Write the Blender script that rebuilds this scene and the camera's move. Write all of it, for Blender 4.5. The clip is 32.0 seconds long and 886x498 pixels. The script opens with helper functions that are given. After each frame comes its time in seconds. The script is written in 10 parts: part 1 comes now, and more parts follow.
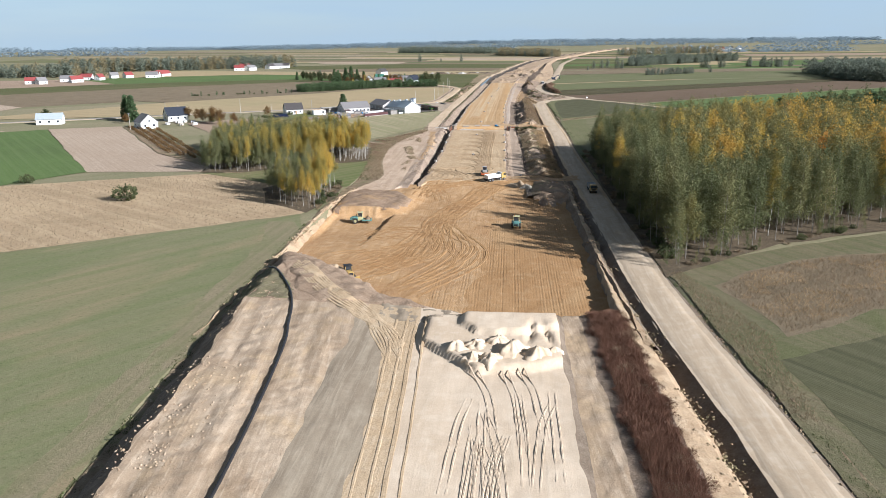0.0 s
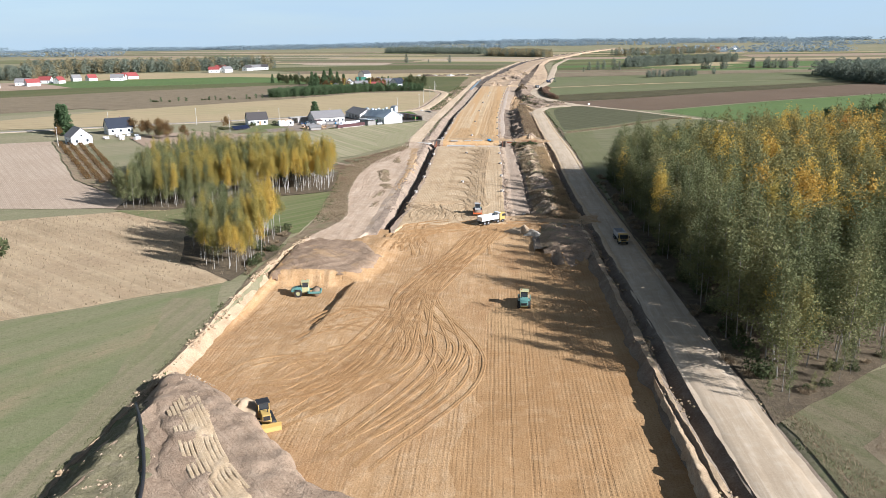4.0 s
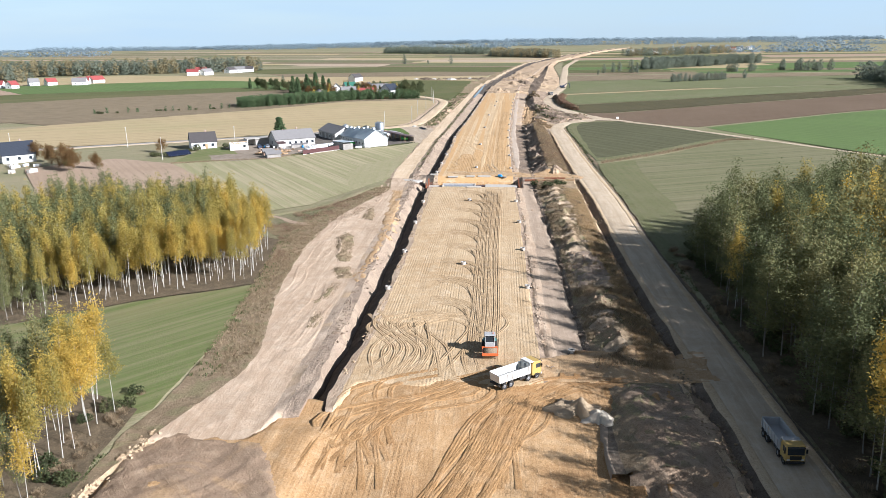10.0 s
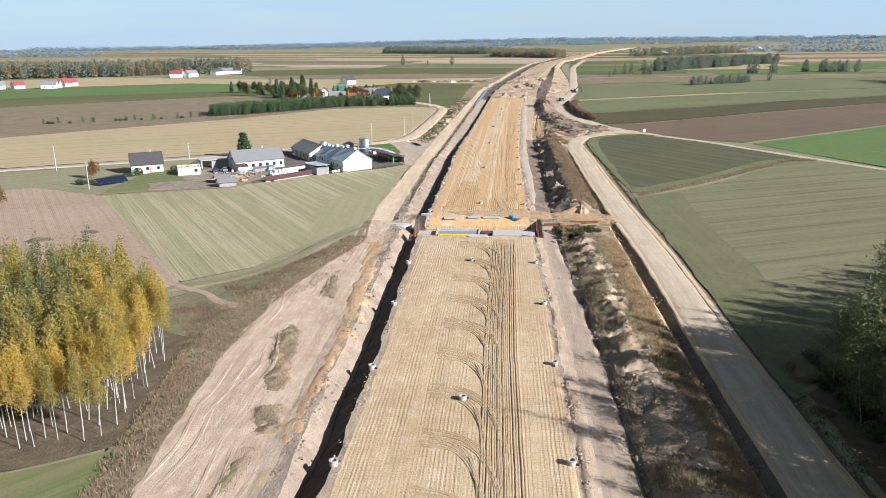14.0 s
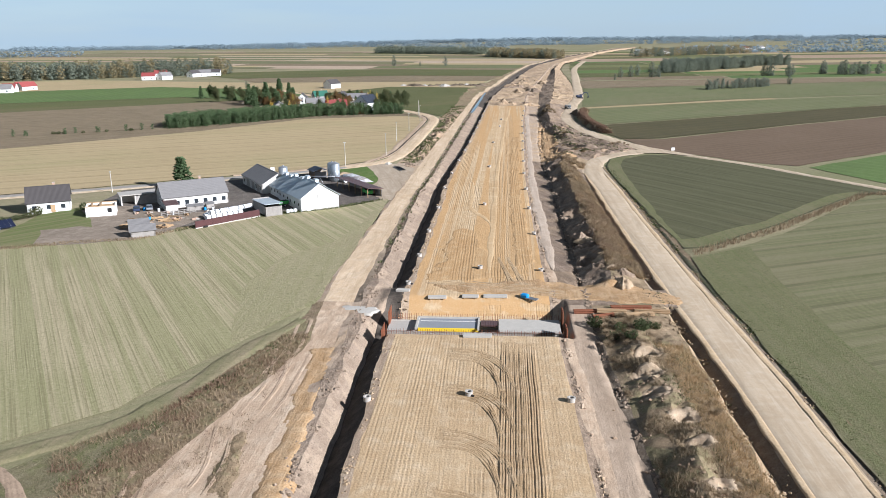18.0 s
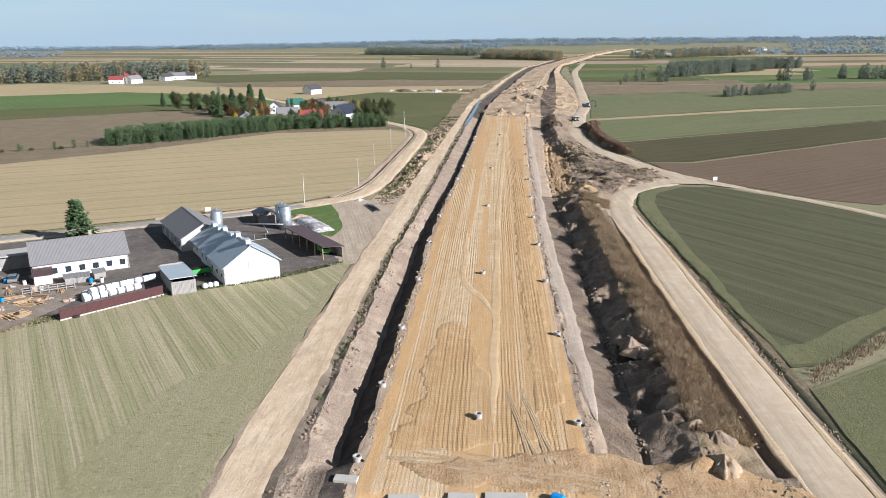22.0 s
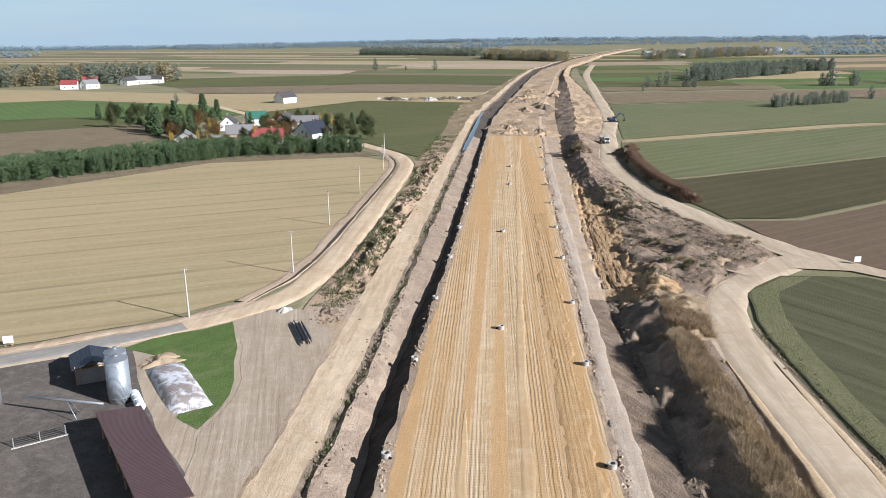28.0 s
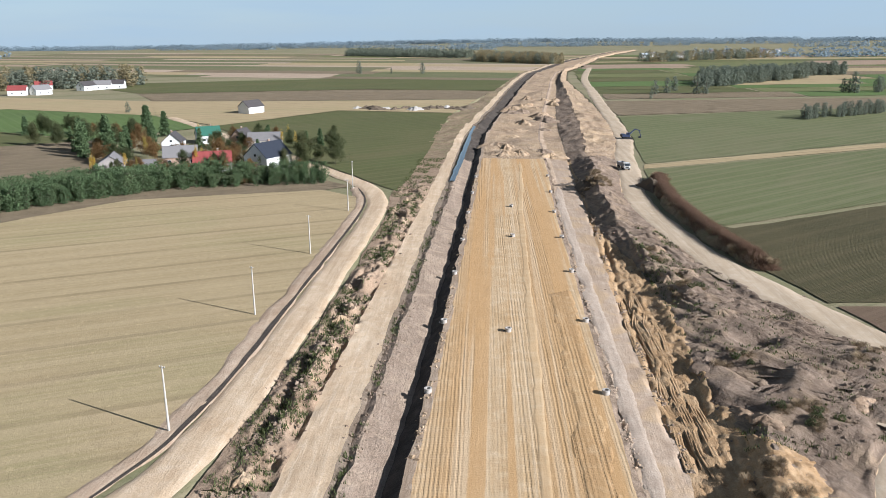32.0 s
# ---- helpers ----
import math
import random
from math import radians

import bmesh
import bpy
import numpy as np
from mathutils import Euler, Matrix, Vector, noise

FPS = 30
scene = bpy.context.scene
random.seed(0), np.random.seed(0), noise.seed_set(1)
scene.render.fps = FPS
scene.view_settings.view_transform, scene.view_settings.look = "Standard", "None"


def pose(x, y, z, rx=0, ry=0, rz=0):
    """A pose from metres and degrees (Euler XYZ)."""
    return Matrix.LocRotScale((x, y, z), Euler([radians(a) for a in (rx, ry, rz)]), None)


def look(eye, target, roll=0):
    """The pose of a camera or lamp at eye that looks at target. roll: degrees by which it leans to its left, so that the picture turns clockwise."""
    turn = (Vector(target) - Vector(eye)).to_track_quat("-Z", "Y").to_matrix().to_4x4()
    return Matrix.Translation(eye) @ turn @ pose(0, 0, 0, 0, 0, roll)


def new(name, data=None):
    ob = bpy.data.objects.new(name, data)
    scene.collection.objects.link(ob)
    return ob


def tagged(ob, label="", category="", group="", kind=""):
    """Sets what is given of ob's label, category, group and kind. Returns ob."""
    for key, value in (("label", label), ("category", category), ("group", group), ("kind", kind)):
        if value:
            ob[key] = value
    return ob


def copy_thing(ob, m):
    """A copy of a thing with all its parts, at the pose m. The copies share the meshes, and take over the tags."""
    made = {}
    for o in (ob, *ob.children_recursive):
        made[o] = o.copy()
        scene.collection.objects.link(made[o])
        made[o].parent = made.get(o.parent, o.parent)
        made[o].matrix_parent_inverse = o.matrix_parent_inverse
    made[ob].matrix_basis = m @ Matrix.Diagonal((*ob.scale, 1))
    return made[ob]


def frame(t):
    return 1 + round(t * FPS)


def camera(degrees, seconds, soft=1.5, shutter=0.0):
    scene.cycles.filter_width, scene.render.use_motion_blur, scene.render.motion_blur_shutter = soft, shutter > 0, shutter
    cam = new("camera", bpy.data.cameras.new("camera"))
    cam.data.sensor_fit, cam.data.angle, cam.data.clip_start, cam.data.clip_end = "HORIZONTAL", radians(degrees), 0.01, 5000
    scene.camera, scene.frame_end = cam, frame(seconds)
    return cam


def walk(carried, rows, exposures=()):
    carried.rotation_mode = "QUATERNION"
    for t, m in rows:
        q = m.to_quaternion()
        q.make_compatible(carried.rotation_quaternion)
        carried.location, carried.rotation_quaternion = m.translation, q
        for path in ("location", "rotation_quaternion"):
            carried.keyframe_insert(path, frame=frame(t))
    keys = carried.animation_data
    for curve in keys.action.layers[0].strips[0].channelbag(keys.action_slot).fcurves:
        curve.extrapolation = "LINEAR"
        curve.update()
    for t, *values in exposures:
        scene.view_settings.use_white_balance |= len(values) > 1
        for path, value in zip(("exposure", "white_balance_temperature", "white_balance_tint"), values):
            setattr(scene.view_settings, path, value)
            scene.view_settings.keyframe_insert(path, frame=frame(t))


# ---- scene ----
cam = camera(60.1, 32.0, soft=0.6)
METRES, EYE, TILT, LEAN, TURN = 505.2, 48.0, 0.0, 0.0, 5.0
ROWS = [
    (0.0, 0.0, 0.0, 0.0, -0.13, -15.63, 0.47),
    (0.5, 0.0005, 0.0156, -0.0, -0.13, -15.63, 0.46),
    (1.0, 0.001, 0.0311, -0.0001, -0.11, -15.63, 0.47),
    (1.5, 0.0015, 0.0461, -0.0001, -0.11, -15.63, 0.48),
    (2.0, 0.002, 0.0617, -0.0003, -0.3, -15.63, 0.48),
    (2.5, 0.0027, 0.0772, -0.0004, -0.79, -15.63, 0.48),
    (3.0, 0.0034, 0.0929, -0.0005, -0.98, -15.63, 0.48),
    (3.5, 0.0042, 0.1081, -0.0006, -0.96, -15.64, 0.48),
    (5.5, 0.0069, 0.1709, -0.0007, -0.89, -15.64, 0.47),
    (6.0, 0.0075, 0.1861, -0.0007, -0.88, -15.66, 0.46),
    (6.5, 0.0082, 0.2019, -0.0008, -0.87, -15.67, 0.45),
    (7.0, 0.0089, 0.2176, -0.0008, -0.85, -15.68, 0.46),
    (7.5, 0.0097, 0.2334, -0.0009, -0.84, -15.68, 0.48),
    (8.0, 0.0105, 0.2487, -0.0009, -0.82, -15.69, 0.48),
    (8.5, 0.0112, 0.2646, -0.0009, -0.81, -15.68, 0.48),
    (9.0, 0.0118, 0.2803, -0.0009, -0.8, -15.68, 0.47),
    (9.5, 0.0126, 0.296, -0.0009, -0.78, -15.68, 0.48),
    (10.0, 0.0132, 0.3119, -0.001, -0.76, -15.69, 0.48),
    (10.5, 0.0139, 0.327, -0.001, -0.75, -15.7, 0.5),
    (11.0, 0.0145, 0.3428, -0.0011, -0.74, -15.69, 0.51),
    (11.5, 0.0153, 0.3586, -0.0013, -0.72, -15.68, 0.51),
    (12.0, 0.0159, 0.3743, -0.0014, -0.7, -15.68, 0.5),
    (12.5, 0.0165, 0.3894, -0.0014, -0.69, -15.7, 0.5),
    (13.0, 0.0173, 0.4052, -0.0015, -0.67, -15.69, 0.53),
    (13.5, 0.018, 0.421, -0.0016, -0.64, -15.71, 0.5),
    (14.0, 0.0186, 0.4369, -0.0016, -0.64, -15.73, 0.5),
    (14.5, 0.0193, 0.4527, -0.0017, -0.61, -15.75, 0.5),
    (16.5, 0.0219, 0.5154, -0.0019, -0.89, -15.79, 0.46),
    (17.0, 0.0226, 0.5307, -0.0019, -0.88, -15.79, 0.45),
    (17.5, 0.0234, 0.5463, -0.0017, -0.88, -15.78, 0.47),
    (18.0, 0.0241, 0.5622, -0.0017, -1.04, -15.77, 0.47),
    (18.5, 0.0251, 0.5781, -0.0016, -1.31, -15.76, 0.44),
    (19.0, 0.0259, 0.5939, -0.0014, -1.41, -15.75, 0.43),
    (19.5, 0.0267, 0.6091, -0.0013, -1.49, -15.74, 0.41),
    (20.0, 0.0276, 0.6249, -0.0012, -1.48, -15.73, 0.42),
    (20.5, 0.0285, 0.6406, -0.0011, -1.49, -15.73, 0.41),
    (21.0, 0.0294, 0.6563, -0.0012, -1.48, -15.73, 0.39),
    (21.5, 0.0304, 0.6714, -0.0012, -1.47, -15.74, 0.38),
    (22.0, 0.0312, 0.6872, -0.0014, -1.47, -15.74, 0.36),
    (22.5, 0.0322, 0.7029, -0.0015, -1.45, -15.75, 0.37),
    (23.0, 0.0331, 0.7186, -0.0016, -1.46, -15.77, 0.39),
    (23.5, 0.034, 0.7341, -0.0015, -1.46, -15.78, 0.38),
    (24.0, 0.0349, 0.7493, -0.0017, -1.46, -15.78, 0.39),
    (24.5, 0.0359, 0.7649, -0.0018, -1.46, -15.79, 0.38),
    (25.0, 0.0368, 0.7806, -0.002, -1.46, -15.79, 0.35),
    (25.5, 0.0378, 0.7962, -0.0023, -1.46, -15.79, 0.35),
    (27.5, 0.0413, 0.8589, -0.0028, -1.48, -15.78, 0.36),
    (28.0, 0.0422, 0.8746, -0.0026, -1.47, -15.79, 0.36),
    (28.5, 0.0431, 0.89, -0.0025, -1.49, -15.79, 0.37),
    (29.0, 0.044, 0.9057, -0.0024, -1.56, -15.8, 0.34),
    (29.5, 0.0448, 0.9215, -0.0022, -1.55, -15.8, 0.35),
    (30.0, 0.0457, 0.9374, -0.0022, -1.56, -15.79, 0.3),
    (30.5, 0.0467, 0.9526, -0.0021, -1.9, -15.78, 0.29),
    (31.0, 0.0478, 0.9684, -0.002, -2.15, -15.76, 0.28),
    (31.5, 0.0488, 0.9841, -0.002, -2.17, -15.75, 0.27),
    (32.0, 0.0498, 0.9987, -0.0019, -2.2, -15.75, 0.26),
]
walk(cam, [(t, pose(0, 0, EYE, TILT, LEAN, TURN) @ pose(METRES * x, METRES * y, METRES * z, 90 + pitch, roll, yaw)) for t, x, y, z, yaw, pitch, roll in ROWS],
     exposures=[(t, e, 5740.0, 10.0) for t, e in ((0.0, 0.93), (3.0, 1.05), (6.0, 1.21), (9.0, 1.25), (13.0, 1.14), (17.0, 0.96), (20.0, 0.91), (26.0, 0.90), (32.0, 0.86))])

# ---- world and sun ----
SUN_ELEV = radians(25.5)
SUN_AZ = math.atan2(16.8, -7.9)          # clockwise from +y
world = bpy.data.worlds.new("sky")
scene.world = world
world.use_nodes = True
wn, wl = world.node_tree.nodes, world.node_tree.links
wn.clear()
sky = wn.new("ShaderNodeTexSky")
sky.sky_type, sky.sun_disc = "NISHITA", False
sky.sun_elevation, sky.sun_rotation = SUN_ELEV, SUN_AZ
sky.altitude, sky.air_density, sky.dust_density, sky.ozone_density = 100, 1.0, 0.4, 3.0
w_co = wn.new("ShaderNodeTexCoord")
w_map = wn.new("ShaderNodeMapping")
w_map.inputs["Scale"].default_value = (3.0, 3.0, 22.0)
w_noise = wn.new("ShaderNodeTexNoise")
w_noise.inputs["Scale"].default_value, w_noise.inputs["Detail"].default_value = 1.3, 6.0
w_ramp = wn.new("ShaderNodeMapRange")
w_ramp.inputs[1].default_value, w_ramp.inputs[2].default_value = 0.42, 0.75
w_ramp.inputs[3].default_value, w_ramp.inputs[4].default_value = 0.80, 1.0
w_mix = wn.new("ShaderNodeMix")
w_mix.data_type = "RGBA"
w_high = wn.new("ShaderNodeMapRange")
w_high.inputs[1].default_value, w_high.inputs[2].default_value = 0.10, 0.45
w_haze = wn.new("ShaderNodeMix")
w_haze.data_type = "RGBA"
w_haze.inputs[6].default_value = (4.0, 5.0, 5.7, 1)
w_haze.inputs[7].default_value = (1.0, 1.12, 1.25, 1)
w_bg = wn.new("ShaderNodeBackground")
w_bg.inputs["Strength"].default_value = 0.064
w_out = wn.new("ShaderNodeOutputWorld")
w_xyz = wn.new("ShaderNodeSeparateXYZ")
w_low = wn.new("ShaderNodeMapRange")
w_low.inputs[1].default_value, w_low.inputs[2].default_value = 0.04, 0.45
w_low.inputs[3].default_value, w_low.inputs[4].default_value = 1.0, 0.88
w_mul = wn.new("ShaderNodeMath")
w_mul.operation = "MULTIPLY"
wl.new(w_co.outputs["Generated"], w_xyz.inputs[0])
wl.new(w_xyz.outputs[2], w_low.inputs[0])
wl.new(w_co.outputs["Generated"], w_map.inputs["Vector"])
wl.new(w_map.outputs["Vector"], w_noise.inputs["Vector"])
wl.new(w_noise.outputs["Fac"], w_ramp.inputs[0])
wl.new(w_ramp.outputs[0], w_mul.inputs[0])
wl.new(w_low.outputs[0], w_mul.inputs[1])
wl.new(w_mul.outputs[0], w_mix.inputs[0])
wl.new(w_xyz.outputs[2], w_high.inputs[0])
wl.new(w_high.outputs[0], w_haze.inputs[0])
wl.new(w_haze.outputs[2], w_mix.inputs[7])
wl.new(sky.outputs["Color"], w_mix.inputs[6])
wl.new(w_mix.outputs[2], w_bg.inputs["Color"])
wl.new(w_bg.outputs[0], w_out.inputs["Surface"])

sun_data = bpy.data.lights.new("sun", "SUN")
sun_data.energy, sun_data.angle, sun_data.color = 5.0, radians(0.55), (1.0, 0.955, 0.925)
sun = new("sun", sun_data)
sun_dir = Vector((math.sin(SUN_AZ) * math.cos(SUN_ELEV), math.cos(SUN_AZ) * math.cos(SUN_ELEV), math.sin(SUN_ELEV)))
sun.matrix_world = look(sun_dir * 300, (0, 0, 0))
# ---- materials ----
class Mat:
    """A node material with short helpers for textures and mixing."""

    def __init__(self, name, rough=0.9, metal=0.0, spec=0.25):
        self.m = bpy.data.materials.new(name)
        self.m.use_nodes = True
        self.n, self.l = self.m.node_tree.nodes, self.m.node_tree.links
        self.b = self.n["Principled BSDF"]
        self.b.inputs["Roughness"].default_value = rough
        self.b.inputs["Metallic"].default_value = metal
        self.b.inputs["Specular IOR Level"].default_value = spec

    def put(self, sock, value):
        if isinstance(value, bpy.types.NodeSocket):
            self.l.new(value, sock)
        elif isinstance(value, (tuple, list)) and len(value) == 3 and sock.type == "RGBA":
            sock.default_value = (*value, 1)
        else:
            sock.default_value = value

    def pos(self, scale=(1, 1, 1), turn=0.0, local=False):
        src = self.n.new("ShaderNodeTexCoord").outputs["Object"] if local else self.n.new("ShaderNodeNewGeometry").outputs["Position"]
        mp = self.n.new("ShaderNodeMapping")
        mp.vector_type = "TEXTURE"
        mp.inputs["Rotation"].default_value = (0, 0, radians(turn))
        mp.inputs["Scale"].default_value = tuple(1.0 / s for s in scale)
        self.l.new(src, mp.inputs["Vector"])
        return mp.outputs["Vector"]

    def noise(self, scale, detail=4.0, rough=0.55, at=None, distort=0.0):
        t = self.n.new("ShaderNodeTexNoise")
        t.inputs["Scale"].default_value, t.inputs["Detail"].default_value = scale, detail
        t.inputs["Roughness"].default_value, t.inputs["Distortion"].default_value = rough, distort
        self.l.new(at if at is not None else self.pos(), t.inputs["Vector"])
        return t.outputs["Fac"]

    def wave(self, period, at=None, distort=1.0, axis="X", detail=2.0, dscale=1.0):
        t = self.n.new("ShaderNodeTexWave")
        t.wave_type, t.bands_direction = "BANDS", axis
        t.inputs["Scale"].default_value = 0.314 / period
        t.inputs["Distortion"].default_value, t.inputs["Detail"].default_value = distort, detail
        t.inputs["Detail Scale"].default_value = dscale
        self.l.new(at if at is not None else self.pos(), t.inputs["Vector"])
        return t.outputs["Fac"]

    def range(self, x, a, b, c=0.0, d=1.0):
        t = self.n.new("ShaderNodeMapRange")
        for i, v in enumerate((x, a, b, c, d)):
            self.put(t.inputs[i], v)
        return t.outputs[0]

    def math(self, op, a, b=0.0):
        t = self.n.new("ShaderNodeMath")
        t.operation = op
        self.put(t.inputs[0], a), self.put(t.inputs[1], b)
        return t.outputs[0]

    def mix(self, f, a, b, blend="MIX"):
        t = self.n.new("ShaderNodeMix")
        t.data_type, t.blend_type = "RGBA", blend
        self.put(t.inputs[0], f), self.put(t.inputs[6], a), self.put(t.inputs[7], b)
        return t.outputs[2]

    def random(self):
        return self.n.new("ShaderNodeObjectInfo").outputs["Random"]

    def island(self):
        return self.n.new("ShaderNodeNewGeometry").outputs["Random Per Island"]

    def ramp(self, f, *stops):
        t = self.n.new("ShaderNodeValToRGB")
        e = t.color_ramp.elements
        while len(e) < len(stops):
            e.new(0.5)
        for el, (p, c) in zip(e, stops):
            el.position, el.color = p, (*c, 1)
        self.put(t.inputs[0], f)
        return t.outputs["Color"]

    def bump(self, h, dist, strength=1.0):
        t = self.n.new("ShaderNodeBump")
        t.inputs["Distance"].default_value, t.inputs["Strength"].default_value = dist, strength
        self.put(t.inputs["Height"], h)
        self.l.new(t.outputs["Normal"], self.b.inputs["Normal"])

    def color(self, c):
        self.put(self.b.inputs["Base Color"], c)
        return self.m


def scaled(c, k):
    return tuple(v * k for v in c)


def soil(name, base, dark, light, streak=0.0, lines=0.0, period=0.45, pads=0.0, patch=0.06, rough_bump=0.12, turn=0.0, tint=None, band=None, even=0.05, grain=1.0):
    """Bare ground: patches, fine grain, streaks along the way it was driven, and rows of roller marks."""
    k = Mat(name, 0.95, spec=0.12)
    p = k.pos(turn=turn)
    big = k.noise(patch, 5, 0.6)
    mid = k.noise(0.5, 6, 0.65)
    fine = k.noise(4.0, 5, 0.7)
    c = k.mix(k.range(big, 0.35, 0.68), base, dark)
    c = k.mix(k.range(mid, 0.48, 0.75, 0, 0.8), c, light)
    if tint:
        c = k.mix(k.range(k.noise(patch * 0.6, 4, 0.5, distort=1.5), 0.5, 0.62, 0, 0.85), c, tint)
    h = k.math("ADD", k.math("MULTIPLY", mid, 0.6), k.math("MULTIPLY", fine, 0.35))
    if streak:
        st = k.noise(1.0, 5, 0.65, at=k.pos((0.55, 0.03, 1), turn), distort=0.5)
        st2 = k.noise(1.0, 5, 0.65, at=k.pos((1.7, 0.10, 1), turn), distort=0.9)
        c = k.mix(k.range(st, 0.42, 0.66, 0, streak), c, scaled(dark, 0.82))
        c = k.mix(k.range(st2, 0.52, 0.72, 0, streak * 0.8), c, light)
        h = k.math("ADD", h, k.math("MULTIPLY", st2, 0.35))
    if lines:
        w = k.wave(period, at=p, distort=1.6, detail=1.5, dscale=0.35)
        mask = k.range(k.noise(0.09, 3, 0.5, at=k.pos((1.6, 0.25, 1), turn)), 0.42, 0.56, even, 1.0)
        if band:
            strip = k.noise(1.0, 2, 0.45, at=k.pos((0.30, 0.0035, 1), turn - 0.9), distort=0.15)
            broad = k.noise(1.0, 1, 0.4, at=k.pos((0.11, 0.0016, 1), turn - 0.9))
            c = k.mix(k.range(broad, 0.44, 0.56, 0, 0.75), c, scaled(band, 0.92))
            c = k.mix(k.range(k.noise(1.0, 3, 0.6, at=k.pos((1.1, 0.006, 1), turn - 0.9)), 0.5, 0.64, 0, 0.4), c, light)
            plain_way = k.range(strip, 0.50, 0.54)
            c = k.mix(k.math("MULTIPLY", plain_way, 0.8), c, band)
            mask = k.math("MULTIPLY", mask, k.range(strip, 0.54, 0.49, 0.05, 1.0))
        each = k.range(k.noise(1.0, 3, 0.6, at=k.pos((1.3, 0.012, 1), turn)), 0.40, 0.60, 0.12, 1.0)
        amount = k.math("MULTIPLY", k.math("MULTIPLY", k.range(w, 0.25, 0.75), mask), each)
        c = k.mix(k.math("MULTIPLY", amount, lines * 0.45), c, scaled(dark, 0.6))
        h = k.math("SUBTRACT", h, k.math("MULTIPLY", amount, lines))
        if pads:
            q = k.wave(period * 1.1, at=p, distort=0.8, axis="Y")
            both = k.math("MULTIPLY", k.math("MULTIPLY", k.range(q, 0.4, 0.7), amount), pads)
            c = k.mix(k.math("MULTIPLY", both, 0.5), c, scaled(dark, 0.5))
            h = k.math("SUBTRACT", h, both)
    c = k.mix(k.range(fine, 0.51, 0.70, 0, 0.7 * grain), c, scaled(dark, 0.58))
    c = k.mix(k.range(fine, 0.46, 0.30, 0, 0.45 * grain), c, scaled(light, 1.08))
    clod = k.noise(1.6, 3, 0.8)
    c = k.mix(k.range(clod, 0.62, 0.70, 0, 0.45 * grain), c, scaled(light, 1.12))
    c = k.mix(k.range(clod, 0.36, 0.29, 0, 0.5 * grain), c, scaled(dark, 0.55))
    h = k.math("ADD", h, k.math("MULTIPLY", clod, 0.5))
    k.bump(h, rough_bump, 1.0)
    return k.color(c)


def field(name, base, second, row, turn=0.0, period=3.0, contrast=0.4, patch=0.02, fine_rows=0.5, bump=0.1, third=None, tram=0.0):
    """Farmland: rows along one direction, tramlines and uneven growth."""
    k = Mat(name, 0.95, spec=0.1)
    p = k.pos(turn=turn)
    c = k.mix(k.range(k.noise(patch, 5, 0.6, distort=0.6), 0.38, 0.66), base, second)
    c = k.mix(k.range(k.noise(0.35, 6, 0.7), 0.45, 0.8, 0, 0.6), c, scaled(second, 0.75))
    if third:
        c = k.mix(k.range(k.noise(patch * 0.9, 4, 0.6, at=k.pos((1, 0.5, 1), turn), distort=1.0), 0.50, 0.66, 0, 0.75), c, third)
    drag = k.noise(1.0, 5, 0.6, at=k.pos((1.2, 0.02, 1), turn))
    c = k.mix(k.range(drag, 0.42, 0.66, 0, contrast), c, row)
    w = k.wave(period, at=p, distort=0.7, detail=2.0, dscale=0.15)
    c = k.mix(k.range(w, 0.72, 0.95, 0, contrast * 0.8), c, row)
    f = k.wave(fine_rows, at=p, distort=1.2, dscale=0.3) if fine_rows else k.noise(0.8, 4, 0.6)
    grain = k.noise(2.5, 5, 0.75)
    c = k.mix(k.range(grain, 0.48, 0.7, 0, 0.55), c, scaled(row, 0.7))
    tuft = k.noise(0.9, 3, 0.8)
    c = k.mix(k.range(tuft, 0.56, 0.68, 0, 0.5), c, scaled(base, 1.3))
    c = k.mix(k.range(tuft, 0.42, 0.31, 0, 0.5), c, scaled(row, 0.6))
    if tram:
        line = k.wave(tram, at=p, distort=0.25, detail=1.0, dscale=0.05)
        c = k.mix(k.math("MULTIPLY", k.range(line, 0.955, 0.985, 0, 0.5), k.range(k.noise(0.05, 3, 0.5), 0.35, 0.55, 0.25, 1.0)), c, scaled(base, 0.55))
    k.bump(k.math("ADD", k.math("MULTIPLY", f, 0.22), grain), bump, 0.8)
    return k.color(c)


def plain(name, c, rough=0.6, metal=0.0, var=0.25, spec=0.4, scale=1.2, dirt=(0.25, 0.19, 0.13), dirty=0.35, bump=0.0, glow=None):
    """Paint, metal, concrete and the like, with some wear and dust."""
    k = Mat(name, rough, metal, spec)
    n1 = k.noise(scale, 5, 0.6, at=k.pos(local=True))
    n2 = k.noise(scale * 7, 4, 0.7, at=k.pos(local=True))
    col = k.mix(k.range(n1, 0.3, 0.7, 0, var), c, scaled(c, 0.68))
    col = k.mix(k.range(n2, 0.5, 0.78, 0, dirty), col, dirt)
    k.put(k.b.inputs["Roughness"], k.range(n2, 0.3, 0.7, max(rough - 0.12, 0.05), min(rough + 0.12, 1)))
    if bump:
        k.bump(n2, bump)
    return k.color(col)


